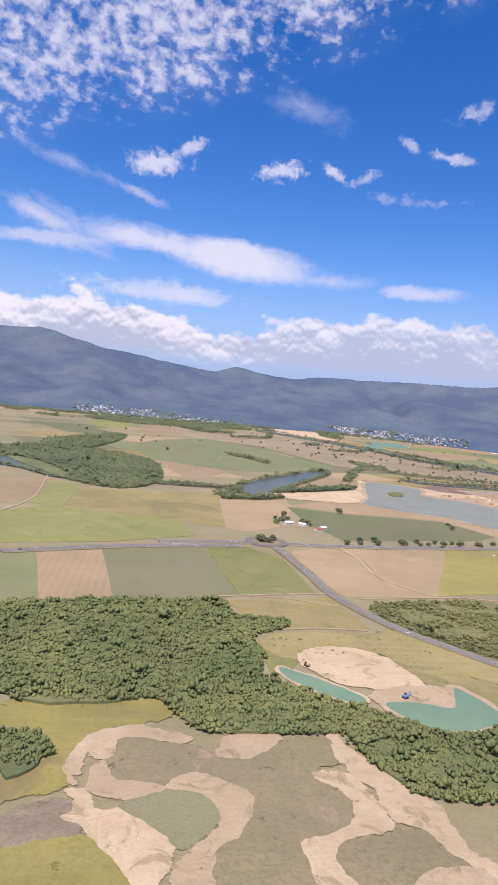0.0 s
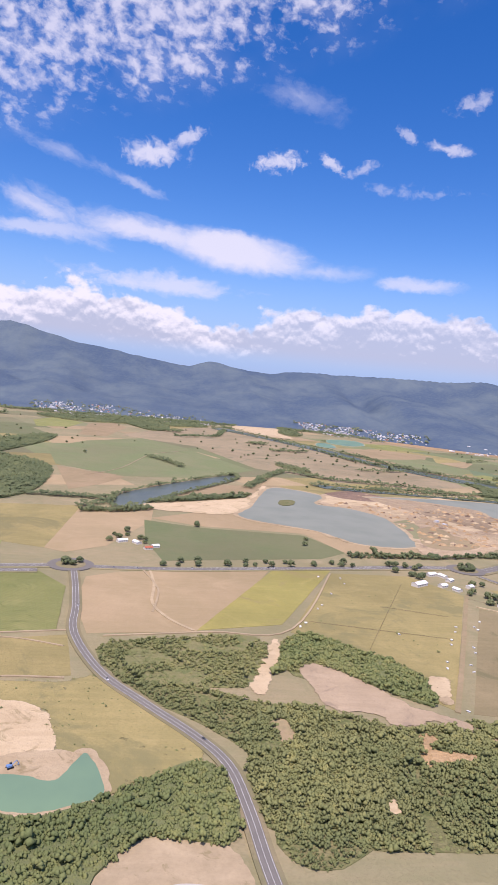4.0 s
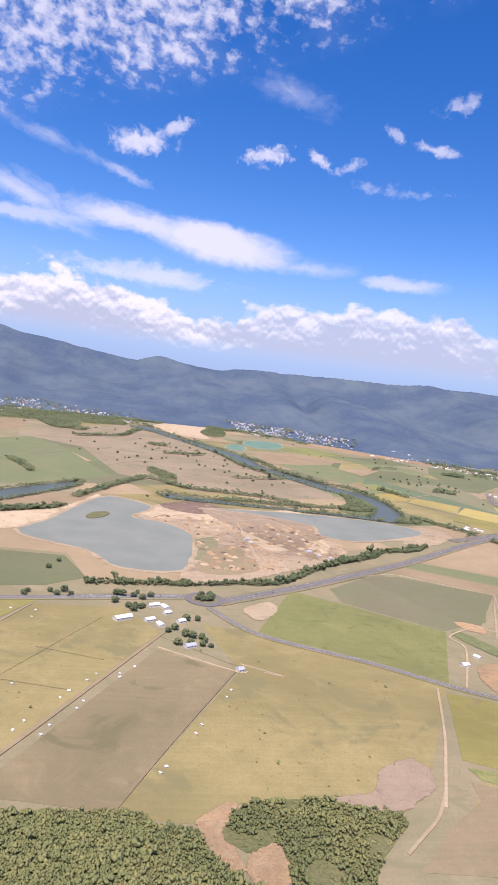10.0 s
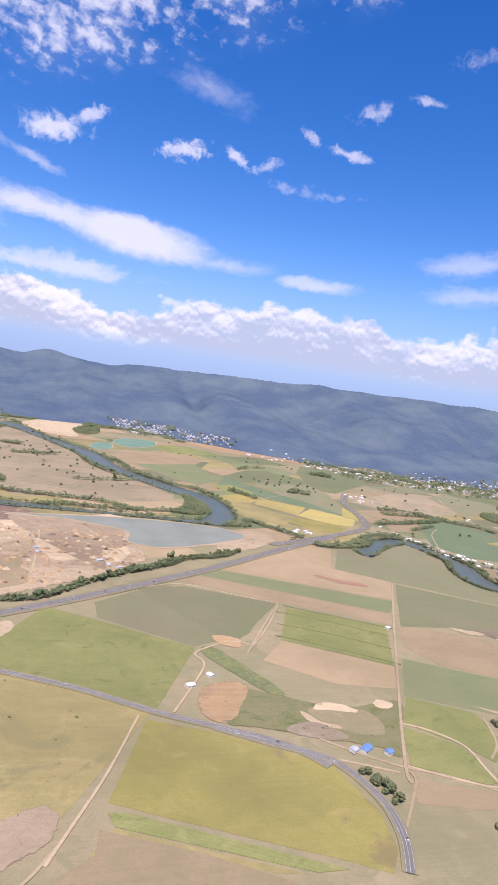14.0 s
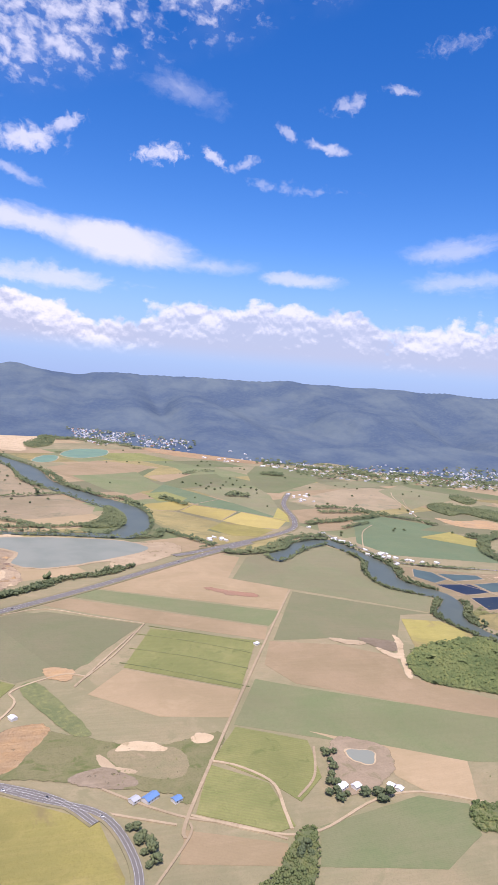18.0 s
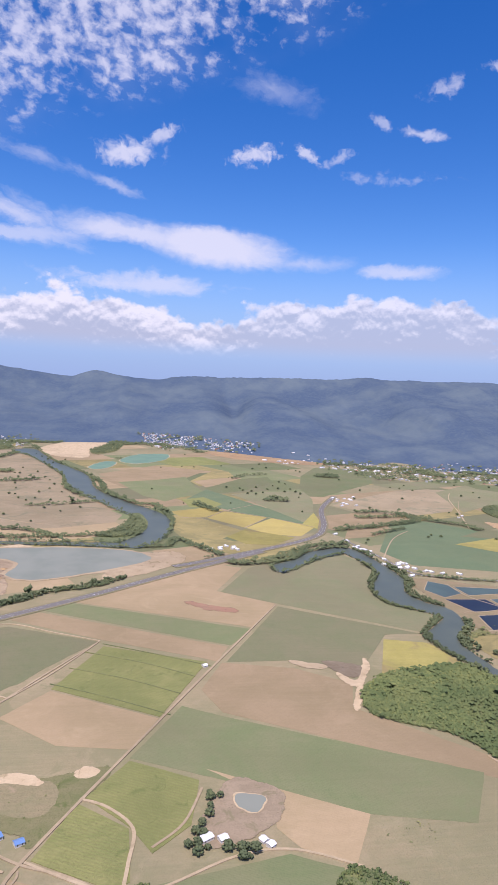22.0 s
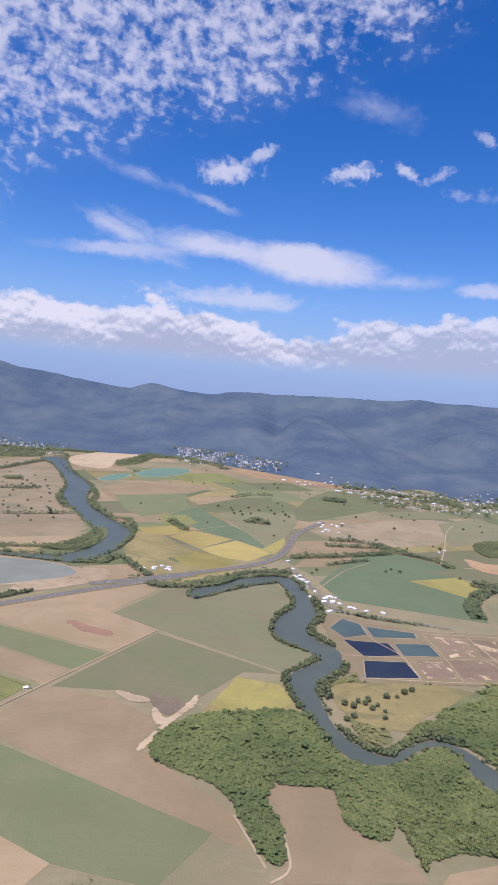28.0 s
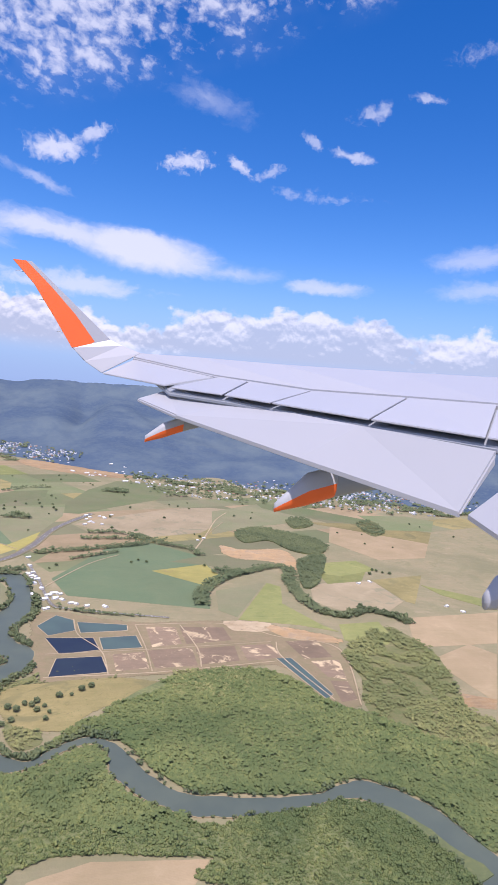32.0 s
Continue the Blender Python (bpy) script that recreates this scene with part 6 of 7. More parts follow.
belt(3, [(1107, 489), (1096, 519), (1087, 552), (1078, 591), (1079, 624), (1114, 667)], "mangrove fringe along the river")
belt(3, [(1115, 679), (1082, 708), (1072, 744), (1080, 786), (1106, 845), (1104, 885)], "mangrove fringe along the river")
belt(4, [(1137, 878), (1137, 805), (1118, 757), (1125, 726), (1147, 690), (1136, 642), (1109, 603), (1106, 578)], "mangrove fringe along the river")
belt(4, [(1112, 526), (1124, 499), (1139, 488), (1153, 494), (1168, 507), (1189, 518), (1213, 510)], "mangrove fringe along the river")
belt(6, [(968, 903), (1007, 936), (1043, 978), (1083, 998), (1117, 1001)], "dark creek trees behind the highway")
wood(0.5, [(1116, 607), (1144, 633), (1183, 628), (1219, 636), (1221, 617), (1183, 585), (1160, 568), (1136, 584), (1118, 578)], "grey-green scrub on the river point")
wood(0.6, [(1125, 557), (1140, 568), (1152, 537), (1154, 509), (1136, 501), (1126, 523)], "grey-green scrub on the river point")
wood(0.7, [(1276, 625), (1311, 640), (1347, 634), (1367, 621), (1328, 570), (1302, 575), (1269, 581)], "open green scrub beside the ponds")
tufts([(412, 435), (466, 465), (573, 413), (538, 336), (510, 307), (473, 288), (426, 284)], 156)
tufts([(305, 476), (389, 489), (323, 346), (293, 324), (253, 395)], 72)
tufts([(928, 362), (945, 368), (958, 350), (952, 326), (922, 324)], 36)
tufts([(701, 424), (766, 413), (732, 346), (688, 370)], 54)
tufts([(1126, 584), (1270, 625), (1258, 581), (1155, 518), (1128, 518)], 84)
tufts([(56, 285), (74, 300), (129, 307), (174, 241), (139, 222), (115, 260)], 160)
tufts([(1158, 657), (1192, 648), (1224, 640), (1246, 606), (1202, 536), (1162, 531), (1148, 580)], 160)
lone_trees([(381, 1469), (411, 1448), (437, 1476), (447, 1497), (447, 1620), (436, 1689), (454, 1767), (484, 1735), (523, 1767), (572, 1628), (591, 1560), (589, 1499), (573, 1451), (576, 1378), (610, 1356), (654, 1339), (674, 1283), (642, 1243), (609, 1272), (548, 1211), (604, 1151), (554, 1670), (491, 1672), (469, 1337), (516, 1428), (397, 1380), (620, 1455)])
lone_trees([(846, 1917), (910, 1949), (944, 1940), (1028, 1520), (1032, 1477), (1047, 1512), (1050, 1469), (1070, 1491), (1091, 1544), (1116, 1602), (1120, 1555), (1126, 1511), (1149, 1550), (1152, 1506), (1157, 1479), (1145, 1666), (1155, 1635), (1067, 1567), (1024, 1550), (975, 1350), (1119, 1926), (1162, 2048), (1230, 1929), (1254, 1883), (1167, 1960), (1032, 1984)])
lone_trees([(1704, 1021), (1710, 1009), (1721, 1004), (1681, 1001), (2035, 1688), (2052, 1653), (2026, 1468), (2040, 1440), (1911, 1685), (1918, 1648), (1725, 1642), (1567, 1492), (1603, 1470), (1427, 1274), (1433, 1251), (1448, 1593), (1429, 1610), (1482, 1646), (1471, 1564), (1831, 1741), (1849, 1721), (1904, 1708)])
lone_trees([(1278, 1049), (1291, 1066), (1303, 1054), (1161, 1026), (1151, 1008), (1399, 1119), (1397, 1037), (1270, 1424), (1636, 1666), (1823, 1325), (1836, 1204), (1326, 1547), (1629, 1548)])
lone_trees([(-25, 1490), (5, 1415), (14, 1605), (110, 1556), (221, 1633), (293, 1523), (337, 1500), (364, 1431), (340, 1373), (402, 1684), (418, 1628), (470, 1743), (465, 1601), (502, 1569), (517, 1500), (529, 1424), (544, 1377), (563, 1353), (483, 2117), (454, 2198), (511, 2042), (536, 1971), (377, 1735)])
lone_trees([(1125, 567), (1132, 562), (1138, 573), (1144, 570), (1149, 561), (1159, 557), (1156, 545), (1167, 585), (1178, 588), (1187, 597), (1148, 577), (1129, 545), (1122, 539), (1155, 568), (1196, 603)])
lone_trees([(361, 545), (367, 541), (376, 540), (383, 536), (390, 543), (379, 550), (413, 465), (418, 462), (425, 461), (427, 455), (401, 470), (406, 475)])
lone_trees([(120, 600), (131, 615), (148, 575), (200, 669), (144, 590), (126, 593)])
lone_trees([(199, 658), (306, 627), (177, 520), (191, 523), (216, 526), (232, 530), (249, 532), (266, 534), (292, 537), (309, 541), (320, 543), (117, 578), (124, 591), (132, 600), (148, 587), (362, 542)])
lone_trees([(163, 507), (175, 509), (191, 512), (215, 517), (230, 517), (238, 520), (252, 521), (269, 524), (290, 530), (315, 533), (326, 535), (361, 526), (373, 516), (376, 509), (383, 518), (429, 542), (441, 544), (416, 495), (425, 496), (407, 449), (416, 451), (424, 448), (430, 447)])
lone_trees([(300, 604), (377, 522), (381, 516), (372, 517), (439, 542), (432, 544)])
lone_trees([(698, 329), (701, 320), (702, 318), (703, 310), (704, 301), (831, 381)])
lone_trees([(830, 368), (829, 361), (824, 353), (820, 338), (824, 345), (846, 332), (846, 325), (836, 333), (831, 376), (837, 377), (820, 346), (815, 337), (820, 331), (825, 334), (843, 331), (843, 325), (850, 329), (702, 329), (704, 321), (707, 316), (707, 311), (708, 303), (780, 295), (784, 298), (778, 292), (784, 293)])
buildings([(1356, 2002), (1392, 1986), (1431, 1972), (1521, 1950), (1553, 1933), (1586, 1906), (1618, 1879), (1642, 1839), (1725, 1807), (1204, 2175), (1247, 2145), (1287, 2115)], "far white warehouse at the foot of the hills", 18)
buildings([(1220, 1432), (1228, 1416), (1248, 1429), (1258, 1419), (1275, 1451)], "far white farm building", 9)
buildings([(908, 974), (919, 984), (927, 969), (933, 964)], "white building beside the river", 8)
buildings([(1152, 876), (1163, 886), (1160, 863), (1123, 977), (1127, 966), (1133, 961), (1135, 949)], "white shed by the river road", 9)
buildings([(1334, 2309), (1378, 2261), (1424, 2202), (1472, 2161), (1520, 2109)], "far white warehouse at the foot of the hills", 14)
buildings([(1157, 887), (1143, 905), (1167, 883), (1187, 842), (1200, 835)], "white building by the settlement road", 7)
buildings([(128, 577), (141, 574), (157, 564)], "white metal-roofed farm building", 9)
buildings([(151, 556)], "red-roofed farm shed among trees", 7)
buildings([(368, 490)], "long white-roofed farm shed", 14)
buildings([(388, 490), (396, 481), (412, 491)], "white farm building near the highway", 8)
buildings([(415, 445)], "white farmhouse among dark trees", 8)
buildings([(445, 411)], "small grey field shed", 5)
buildings([(619, 437), (638, 453)], "white metal shed on the house pad", 6)
buildings([(713, 352)], "blue-roofed steel machinery shed", 9)
buildings([(727, 348)], "blue and white metal farm shed", 5)
buildings([(704, 351)], "dark open machinery shed", 5)
buildings([(845, 559)], "small white pump shed", 4)
buildings([(825, 341)], "white farmhouse under trees", 7)
buildings([(834, 340), (856, 337), (859, 333)], "white tin-roofed farm shed", 5)
buildings([(1146, 861), (1134, 878)], "large white shed by the river", 12)
buildings([(1118, 1071), (1123, 1020), (1128, 983), (1133, 931), (1126, 952)], "white shed by the river road", 8)
buildings([(1161, 867), (1170, 859), (1180, 846), (1223, 831)], "white building by the settlement road", 8)
buildings([(579, 736), (589, 720), (599, 713)], "grey quarry shed among spoil", 8)
buildings([(511, 774), (514, 756)], "grey quarry crusher shed", 6)
buildings([(392, 522), (401, 519), (402, 507)], "long white-roofed farm shed", 9)
buildings([(1150, 824), (1138, 868)], "white shed beside the ponds", 9)
buildings([(1214, 1340), (1232, 1359), (1248, 1345)], "far white farm building", 8)
buildings([(891, 965), (908, 965), (929, 979)], "white building beside the river", 9)
buildings([(1633, 944), (1658, 954)], "far white farmhouse on the plain", 7)
buildings([(1723, 831), (1735, 806)], "far white farmhouse on the plain", 7)
buildings([(1439, 1242), (1424, 1225)], "far white farmhouse on the plain", 6)
buildings([(1225, 1367), (1258, 1410), (1219, 1393)], "far white farm shed", 9)
field_shelters([(246, 386), (251, 393), (266, 421), (271, 429), (285, 456), (304, 497), (286, 498), (303, 483), (349, 388), (354, 397), (340, 374), (336, 366), (321, 340), (317, 331), (349, 363), (346, 355), (334, 337), (331, 328), (368, 394), (377, 409), (368, 399), (446, 416), (435, 383), (431, 374), (413, 342), (409, 333), (392, 303), (389, 298), (305, 283), (308, 380)])
fence((280, 354), (353, 491))
fence((254, 396), (342, 375))
fence((395, 460), (443, 418))
fence((314, 432), (358, 417))
excavator(105, 234, 0.6, MAT["blue_roof"], "blue tracked excavator at the quarry pond")
excavator(72, 261, 2.1, MAT["dirt"], "sandy yellow excavator on the sand platform")
town(60, [(1973, 2011), (2417, 1958), (2228, 1673), (1973, 1816)])
town(14, [(1564, 2229), (1825, 2130), (1768, 1961), (1543, 2034)])
town(60, [(-322, 2650), (-256, 3203), (64, 2742), (-69, 2295)])
town(30, [(-25, 2642), (23, 2960), (265, 2634), (142, 2426)])
town(70, [(759, 2968), (968, 3237), (1060, 2816), (874, 2438)])
town(30, [(1014, 2909), (1292, 2764), (1204, 2399), (1044, 2468)])
town(12, [(1255, 2194), (1386, 2206), (1341, 2073), (1252, 2057)])
town(40, [(2184, 2072), (2432, 1962), (2436, 1661), (2202, 1659)])
town(30, [(1745, 2056), (1929, 2186), (1854, 1861), (1697, 1818)])
town(14, [(1386, 1992), (1539, 1963), (1521, 1869), (1391, 1881)])
town(30, [(75, 2705), (355, 2690), (374, 2444), (184, 2392)])
suburb(260, 260, [(759, 2968), (968, 3237), (1060, 2816), (874, 2438)])
suburb(110, 120, [(1014, 2909), (1292, 2764), (1204, 2399), (1044, 2468)])
suburb(230, 200, [(-322, 2650), (-256, 3203), (64, 2742), (-69, 2295)])
suburb(120, 140, [(75, 2705), (355, 2690), (374, 2444), (184, 2392)])
suburb(240, 260, [(1745, 2056), (2432, 1962), (2436, 1661), (1697, 1818)])
suburb(80, 120, [(1386, 2180), (1700, 2120), (1690, 1880), (1391, 1960)])
suburb(240, 200, [(1810, 1690), (2179, 1595), (2429, 1970), (1913, 1938)])
suburb(60, 160, [(1435, 1757), (1810, 1690), (1877, 1851), (1462, 1899)])
cars([(-81, 432), (-22, 457), (-2, 467), (8, 472), (58, 478), (-71, 433), (-44, 446), (18, 471)])
cars([(126, 493), (184, 501), (252, 515), (325, 528), (383, 541), (108, 406), (135, 306), (177, 255)])
cars([(143, 500), (247, 523), (398, 549), (482, 572), (532, 617)])
cars([(501, 577), (527, 596), (637, 376), (576, 635), (636, 681), (776, 794), (830, 844), (534, 438)])
cars([(726, 774), (755, 802), (855, 887), (941, 952), (1011, 1002), (1134, 1203), (1154, 1283)])
cars([(659, 364), (696, 273)])
cars([(690, 345)])

# ---- quarry spoil, far hedges and far scattered trees ----
for k in range(360):
    u, v = rng.uniform(0, 1), rng.uniform(0, 1)
    hx, hy = QUARRY[0] + (QUARRY[1] - QUARRY[0]) * u, QUARRY[2] + (QUARRY[3] - QUARRY[2]) * v
    if lies(hx, hy) == "bare_ground":
        mat = ("earth", "sand", "earth", "sand", "earth", "spoil", "earth")[k % 7]
        heap(hx, hy, rng.uniform(1.2, 5.0), rng.uniform(0.6, 2.6), mat, {"earth": "orange quarry spoil heap of loose earth", "sand": "pale sand heap in the quarry", "spoil": "dark brown heap of quarry overburden"}[mat])
for a, b in HEDGES:
    belt(float(rng.uniform(4, 9)), [a, ((a[0] + b[0]) / 2 + 6, (a[1] + b[1]) / 2 - 5), b], "far dark hedge of farm trees")
for k in range(10):
    cx, cy = float(rng.uniform(-600, 2500)), float(rng.uniform(980, 2400))
    if ground_height(cx, cy) <= 0 and lies(cx, cy) in ("ground", "field"):
        ring = [(cx + float(rng.uniform(0.5, 1.0)) * (22 + cy / 60) * math.cos(a), cy + float(rng.uniform(0.4, 0.9)) * (14 + cy / 90) * math.sin(a)) for a in np.linspace(0, 2 * math.pi, 9)[:-1]]
        grow("tree_stand", rounded(ring, 3, 3.0), 0.95, "dark far stand of farm trees", 1.9)
for edge in RIVERS:
    grow("tree_belt", widened(edge, 1.6 if edge[:, 1].min() < 500 else 4.2, 2.4), 1.0, "dark green fringe of trees along the river bank", 1.5)
for cx, cy in ISLES:
    lone_trees([(cx + float(rng.uniform(-7, 7)), cy + float(rng.uniform(-7, 7))) for k in range(9)])
far_spots = np.stack([rng.uniform(-700, 2600, 60), rng.uniform(950, 2300, 60)], -1)
lone_trees([(float(x), float(y)) for x, y in far_spots if ground_height(x, y) <= 0 and lies(x, y) in ("ground", "field")])

foot_line = [(x, along(FOOT, x)) for x in np.arange(-1400, 3300, 62)]
for fx, fy in foot_line:
    for k in range(3):
        if rng.uniform() < 0.72:
            cx, cy = fx + float(rng.uniform(-40, 40)), fy - float(rng.uniform(-20, 150)) * (0.3 + 0.35 * k)
            ring = [(cx + float(rng.uniform(0.5, 1.0)) * 48 * math.cos(a), cy + float(rng.uniform(0.5, 1.0)) * 20 * math.sin(a)) for a in np.linspace(0, 2 * math.pi, 9)[:-1]]
            grow("tree_stand", rounded(ring, 3, 3.0), 0.9, "dark wooded strip at the foot of the hills", 1.6)


# ---- the airliner's wing, flaps down, seen from the cabin ----
WING_AT = (1152.000, 4.000, 279.380)
LEADING = [(-1.158, 3.550, 0.435), (-0.724, 2.433, 0.391), (-0.225, 1.265, 0.336), (0.285, 0.239, 0.306), (0.673, -0.400, 0.296), (0.829, -0.618, 0.292)]
HINGE = [(-1.249, 3.550, 0.374), (-0.726, 1.595, 0.195), (-0.328, 0.292, 0.119), (-0.063, -0.440, 0.112), (0.209, -1.050, 0.105), (0.318, -1.252, 0.103)]
SPAR = [(-1.106, 1.635, 0.041), (-0.992, 1.188, 0.030), (-0.847, 0.636, 0.015), (-0.421, -0.748, -0.045), (-0.105, -1.500, -0.077), (-0.013, -1.673, -0.085)]
SPOILERS = [[(-0.706, 1.526, 0.181), (-0.573, 1.070, 0.156), (-0.863, 0.694, 0.029), (-1.101, 1.611, 0.055)],
            [(-0.563, 1.037, 0.154), (-0.327, 0.292, 0.111), (-0.688, 0.073, 0.002), (-0.854, 0.661, 0.028)],
            [(-0.319, 0.268, 0.111), (-0.031, -0.519, 0.104), (-0.403, -0.799, -0.038), (-0.680, 0.048, 0.001)],
            [(-0.024, -0.534, 0.104), (0.207, -1.044, 0.099), (-0.133, -1.446, -0.067), (-0.397, -0.815, -0.038)],
            [(0.213, -1.056, 0.099), (0.316, -1.247, 0.097), (-0.022, -1.659, -0.077), (-0.128, -1.456, -0.067)]]
AILERON = [(-1.234, 3.496, 0.348), (-0.730, 1.615, 0.180), (-1.139, 1.759, 0.072), (-1.567, 3.556, 0.163)]
FLAP_FRONT = [(-1.055, 1.950, 0.038), (-0.737, 0.405, -0.019), (-0.437, -0.788, -0.072), (-0.161, -1.580, -0.114)]
FLAP_BACK = [(-1.334, 2.000, -0.070), (-1.128, 1.103, -0.162), (-0.694, -0.577, -0.292), (-0.329, -1.600, -0.393)]
INNER_FLAP = [(-0.267, -1.750, -0.274), (-0.263, -2.000, -0.276), (-0.451, -2.250, -0.447), (-0.363, -1.700, -0.383)]
WINGLET_BACK = [(-1.577, 3.600, 0.162), (-1.768, 3.720, 0.281), (-1.914, 3.780, 0.422), (-2.142, 3.820, 0.757), (-2.380, 3.860, 1.098), (-2.620, 3.900, 1.341)]
WINGLET_FRONT = [(-1.157, 3.550, 0.429), (-1.371, 3.720, 0.504), (-1.493, 3.780, 0.559), (-1.804, 3.820, 0.824), (-2.109, 3.860, 1.084), (-2.416, 3.900, 1.346)]
WINGLET_MID = [(-1.616, 3.800, 0.508), (-1.920, 3.790, 0.422)]
FAIRING_OUTER = [(-1.321, 1.400, -0.364), (-1.190, 1.400, -0.251), (-1.029, 1.400, -0.182), (-0.777, 1.400, -0.181), (-1.303, 1.400, -0.415), (-1.156, 1.400, -0.371), (-0.980, 1.400, -0.302), (-0.711, 1.400, -0.204)]
FAIRING_INNER = [(-0.769, -0.400, -0.587), (-0.589, -0.400, -0.396), (-0.406, -0.400, -0.344), (-0.023, -0.400, -0.378), (-0.736, -0.400, -0.632), (-0.544, -0.400, -0.591), (-0.378, -0.400, -0.535), (0.098, -0.400, -0.407)]
FAIRING_NEAR = [(-0.391, -1.900, -0.650), (-0.344, -1.900, -0.584), (-0.246, -1.900, -0.538), (-0.087, -1.900, -0.535), (-0.377, -1.900, -0.717), (-0.326, -1.900, -0.717), (-0.225, -1.900, -0.695), (-0.071, -1.900, -0.649)]
MAT["wing_white"] = material("wing_paint", plain(0.405, 0.41, 0.425, 0.03, 1.5), rough=0.35, spec=0.45)
MAT["wing_grey"] = material("wing_grey_metal", plain(0.30, 0.32, 0.35, 0.08, 3.0), rough=0.45, spec=0.4)
MAT["wing_orange"] = material("orange_paint", plain(0.88, 0.15, 0.028, 0.04, 2.0), rough=0.35, spec=0.45)


def plate(name, front, back, thick, mat, parent, label="", drop=(0, 0, -1)):
    """A skin between two edges with a body of some thickness below it, rounded off at its rims."""
    bm = bmesh.new()
    k = len(front)
    d = Vector(drop).normalized() * thick
    rows = [[bm.verts.new(Vector(p)) for p in front], [bm.verts.new(Vector(p)) for p in back],
            [bm.verts.new(Vector(p) + d) for p in front], [bm.verts.new(Vector(p) + d * 0.45) for p in back]]
    for i in range(k - 1):
        bm.faces.new((rows[0][i], rows[1][i], rows[1][i + 1], rows[0][i + 1]))
        bm.faces.new((rows[2][i + 1], rows[3][i + 1], rows[3][i], rows[2][i]))
        bm.faces.new((rows[0][i + 1], rows[2][i + 1], rows[2][i], rows[0][i]))
        bm.faces.new((rows[1][i], rows[3][i], rows[3][i + 1], rows[1][i + 1]))
    for i in (0, k - 1):
        bm.faces.new((rows[0][i], rows[2][i], rows[3][i], rows[1][i]))
    bmesh.ops.recalc_face_normals(bm, faces=bm.faces)
    bmesh.ops.bevel(bm, geom=[e for e in bm.edges if e.is_boundary or len(e.link_faces) == 2 and e.calc_face_angle(0) > 0.9], offset=thick * 0.12, segments=2, affect="EDGES")
    return part(name, bm, MAT[mat], parent, label)


def fairing(upper, lower, parent, tail):
    """A flap-track fairing: a tapering pod between an upper and a lower line, its tail painted, its back pale."""
    for name, mat, label, arc, a, b in (("fairing_side", tail, "painted side of the fairing tail", range(8, 15), 0, 8), ("fairing_back", "wing_white", "pale back of the fairing tail", range(-1, 8), 0, 8),
                                        ("fairing_body", "wing_grey", "grey flap-track fairing", range(16), 8, 12)):
        bm = bmesh.new()
        rings = []
        for i in range(a, b + 1):
            u = i / 12 * (len(upper) - 1)
            k = min(int(u), len(upper) - 2)
            c0, c1 = (Vector(line[k]).lerp(Vector(line[k + 1]), u - k) for line in (upper, lower))
            mid, half = (c0 + c1) / 2, max(0.012, (c0 - c1).length / 2)
            rings.append([bm.verts.new(mid + Vector((0, half * 0.6 * math.cos(2 * math.pi * j / 16), half * math.sin(2 * math.pi * j / 16)))) for j in range(16)])
        for r0, r1 in zip(rings, rings[1:]):
            for j in arc:
                bm.faces.new((r0[j % 16], r0[(j + 1) % 16], r1[(j + 1) % 16], r1[j % 16]))
        ends = [rings[0]] if a == 0 else [rings[-1]]
        for r in ends:
            bm.faces.new([r[j % 16] for j in (range(arc.start, arc.stop + 1) if a == 0 else range(16))])
        bmesh.ops.delete(bm, geom=[v for v in bm.verts if not v.link_faces], context="VERTS")
        bmesh.ops.recalc_face_normals(bm, faces=bm.faces)
        for face in bm.faces:
            face.smooth = True
        part(name, bm, MAT[mat], parent, label)


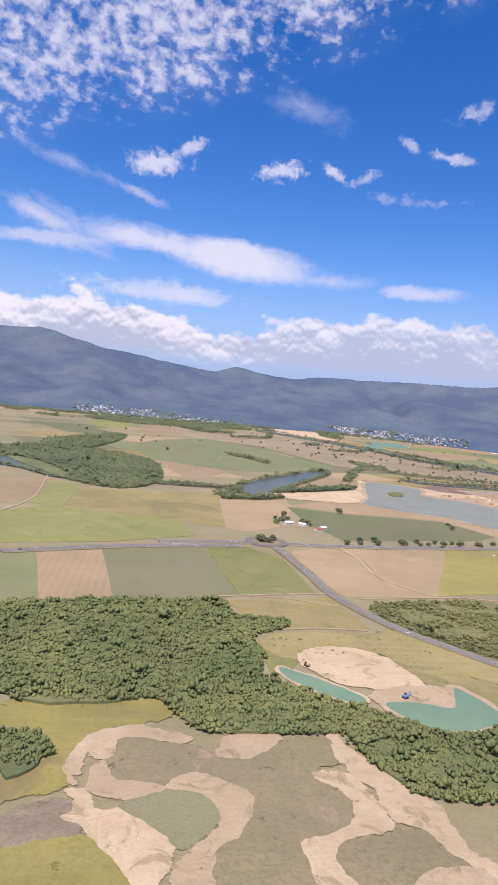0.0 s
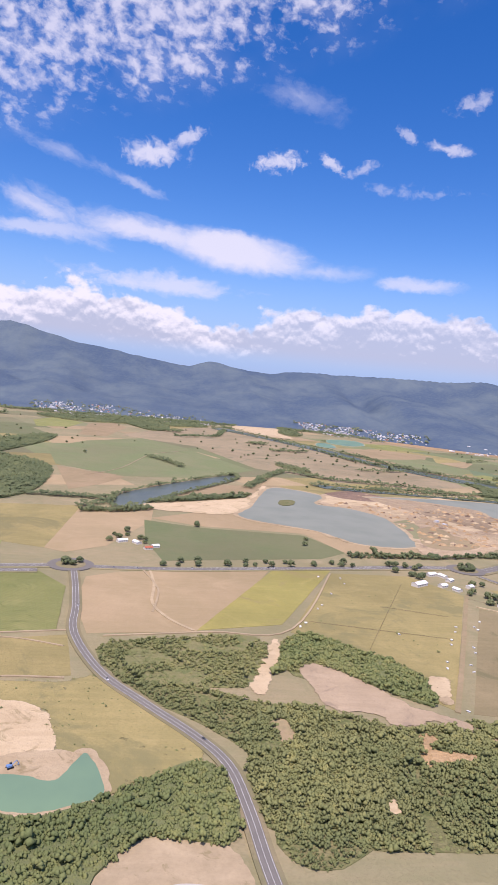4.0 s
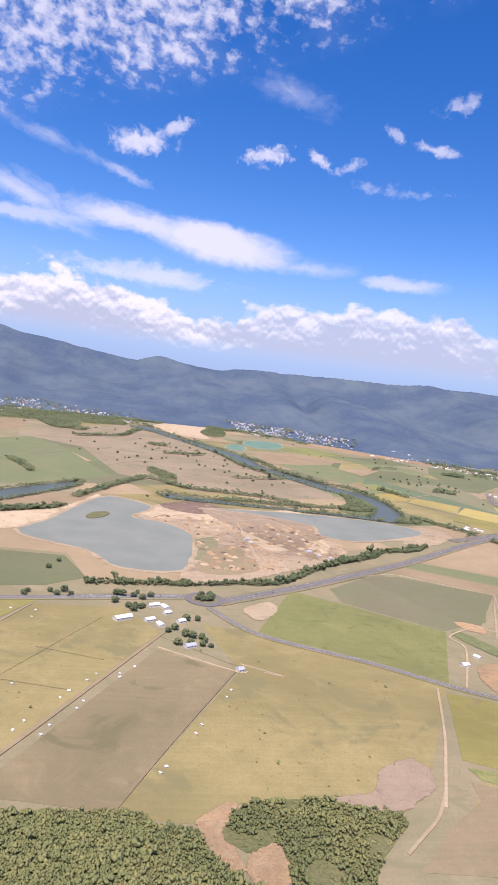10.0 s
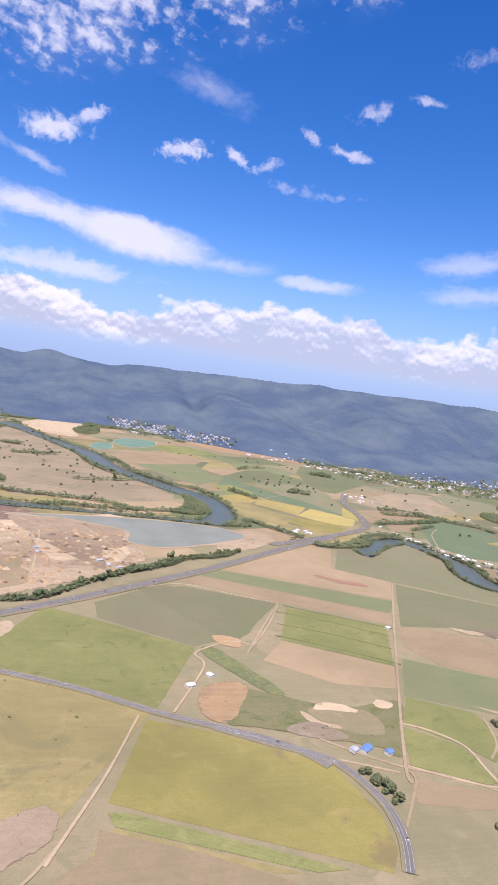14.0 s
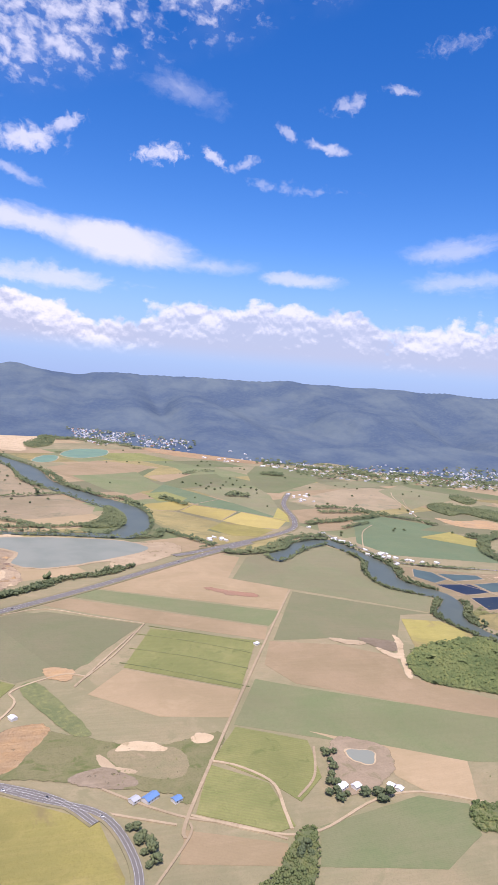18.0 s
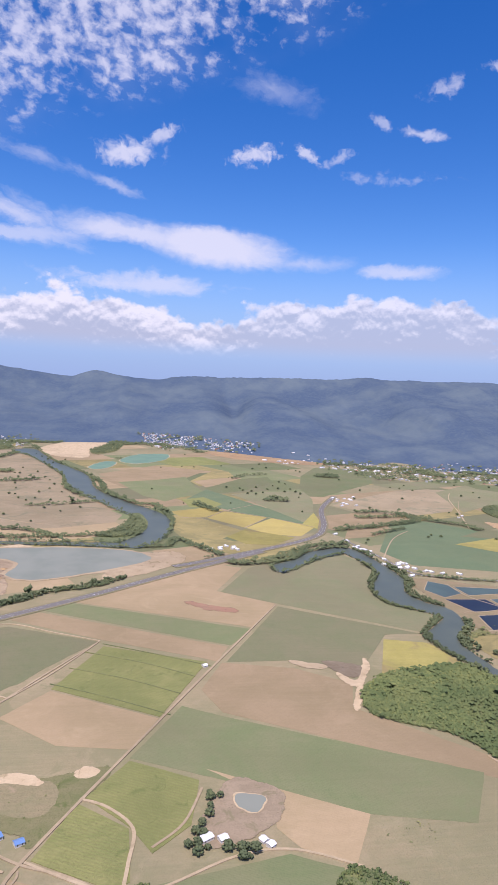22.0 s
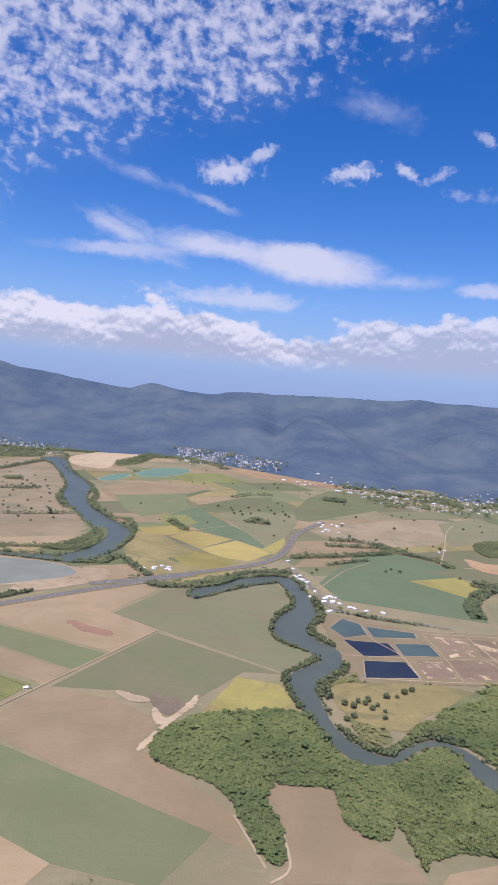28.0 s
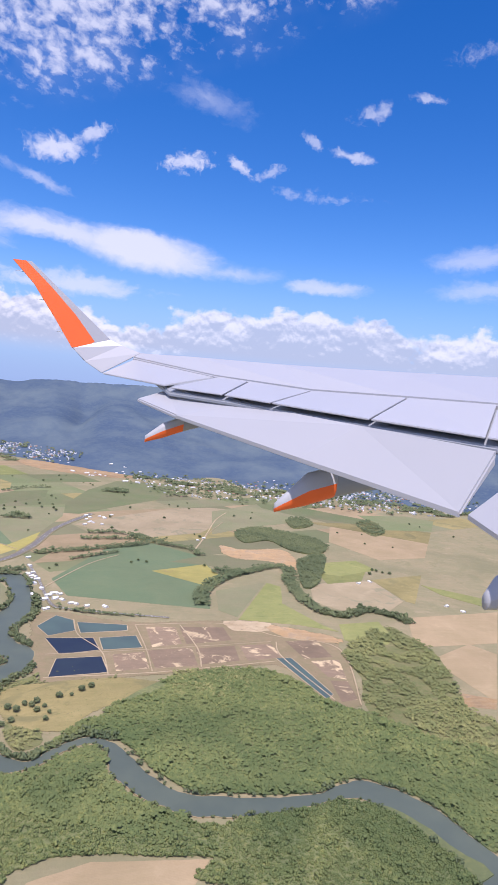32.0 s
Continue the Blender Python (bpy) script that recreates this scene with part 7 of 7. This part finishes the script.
def make_wing():
    wing = tagged(new("aircraft_wing"), "white airliner wing with orange winglet and lowered flaps", "aircraft wing")
    wing.location = WING_AT
    plate("wing_skin", LEADING, HINGE, 0.10, "wing_white", wing, "pale grey-white upper wing skin")
    plate("rear_spar", [tuple(Vector(p) + Vector((0, 0, -0.03))) for p in HINGE], [tuple(Vector(p) + Vector((0, 0, -0.03))) for p in SPAR], 0.08, "wing_grey", wing, "dark grey recess behind the spoilers")
    for quad in SPOILERS:
        plate("spoiler", quad[:2], [quad[3], quad[2]], 0.02, "wing_white", wing)
    plate("aileron", AILERON[:2], [AILERON[3], AILERON[2]], 0.03, "wing_white", wing)
    plate("flap", FLAP_FRONT, FLAP_BACK, 0.07, "wing_white", wing, "lowered white trailing-edge flap")
    plate("inner_flap", INNER_FLAP[:2], [INNER_FLAP[3], INNER_FLAP[2]], 0.06, "wing_white", wing)
    winglet = plate("winglet", WINGLET_FRONT, WINGLET_BACK, 0.04, "wing_white", wing, "white upswept winglet", (0, 1, 0))
    lean = Vector((0, -0.012, 0))
    mid, low = (Vector(p) for p in WINGLET_MID)
    front = [Vector(f).lerp(Vector(b), 0.3) for f, b in zip(WINGLET_FRONT[3:], WINGLET_BACK[3:])]
    front = [low + (front[0] - Vector(WINGLET_BACK[3])) * 1.2] + front
    back = [low] + [Vector(b) for b in WINGLET_BACK[3:]]
    plate("orange_panel", [p + lean for p in front], [p + lean for p in back], 0.008, "wing_orange", winglet, "bright orange winglet paint", (0, 1, 0))
    for pts, tail in ((FAIRING_OUTER, "wing_orange"), (FAIRING_INNER, "wing_orange"), (FAIRING_NEAR, "wing_white")):
        fairing(pts[:4], pts[4:], wing, tail)
    for a, b in zip(WINGLET_BACK[2:], WINGLET_BACK[3:]):
        bm = bmesh.new()
        at = Vector(a).lerp(Vector(b), 0.5)
        bmesh.ops.create_cone(bm, segments=6, radius1=0.006, radius2=0.002, depth=0.09, cap_ends=True, matrix=Matrix.Translation(at + Vector((-0.04, 0, 0))) @ pose(0, 0, 0, 0, -90, 0))
        part("static_wick", bm, MAT["wing_grey"], wing)


make_wing()
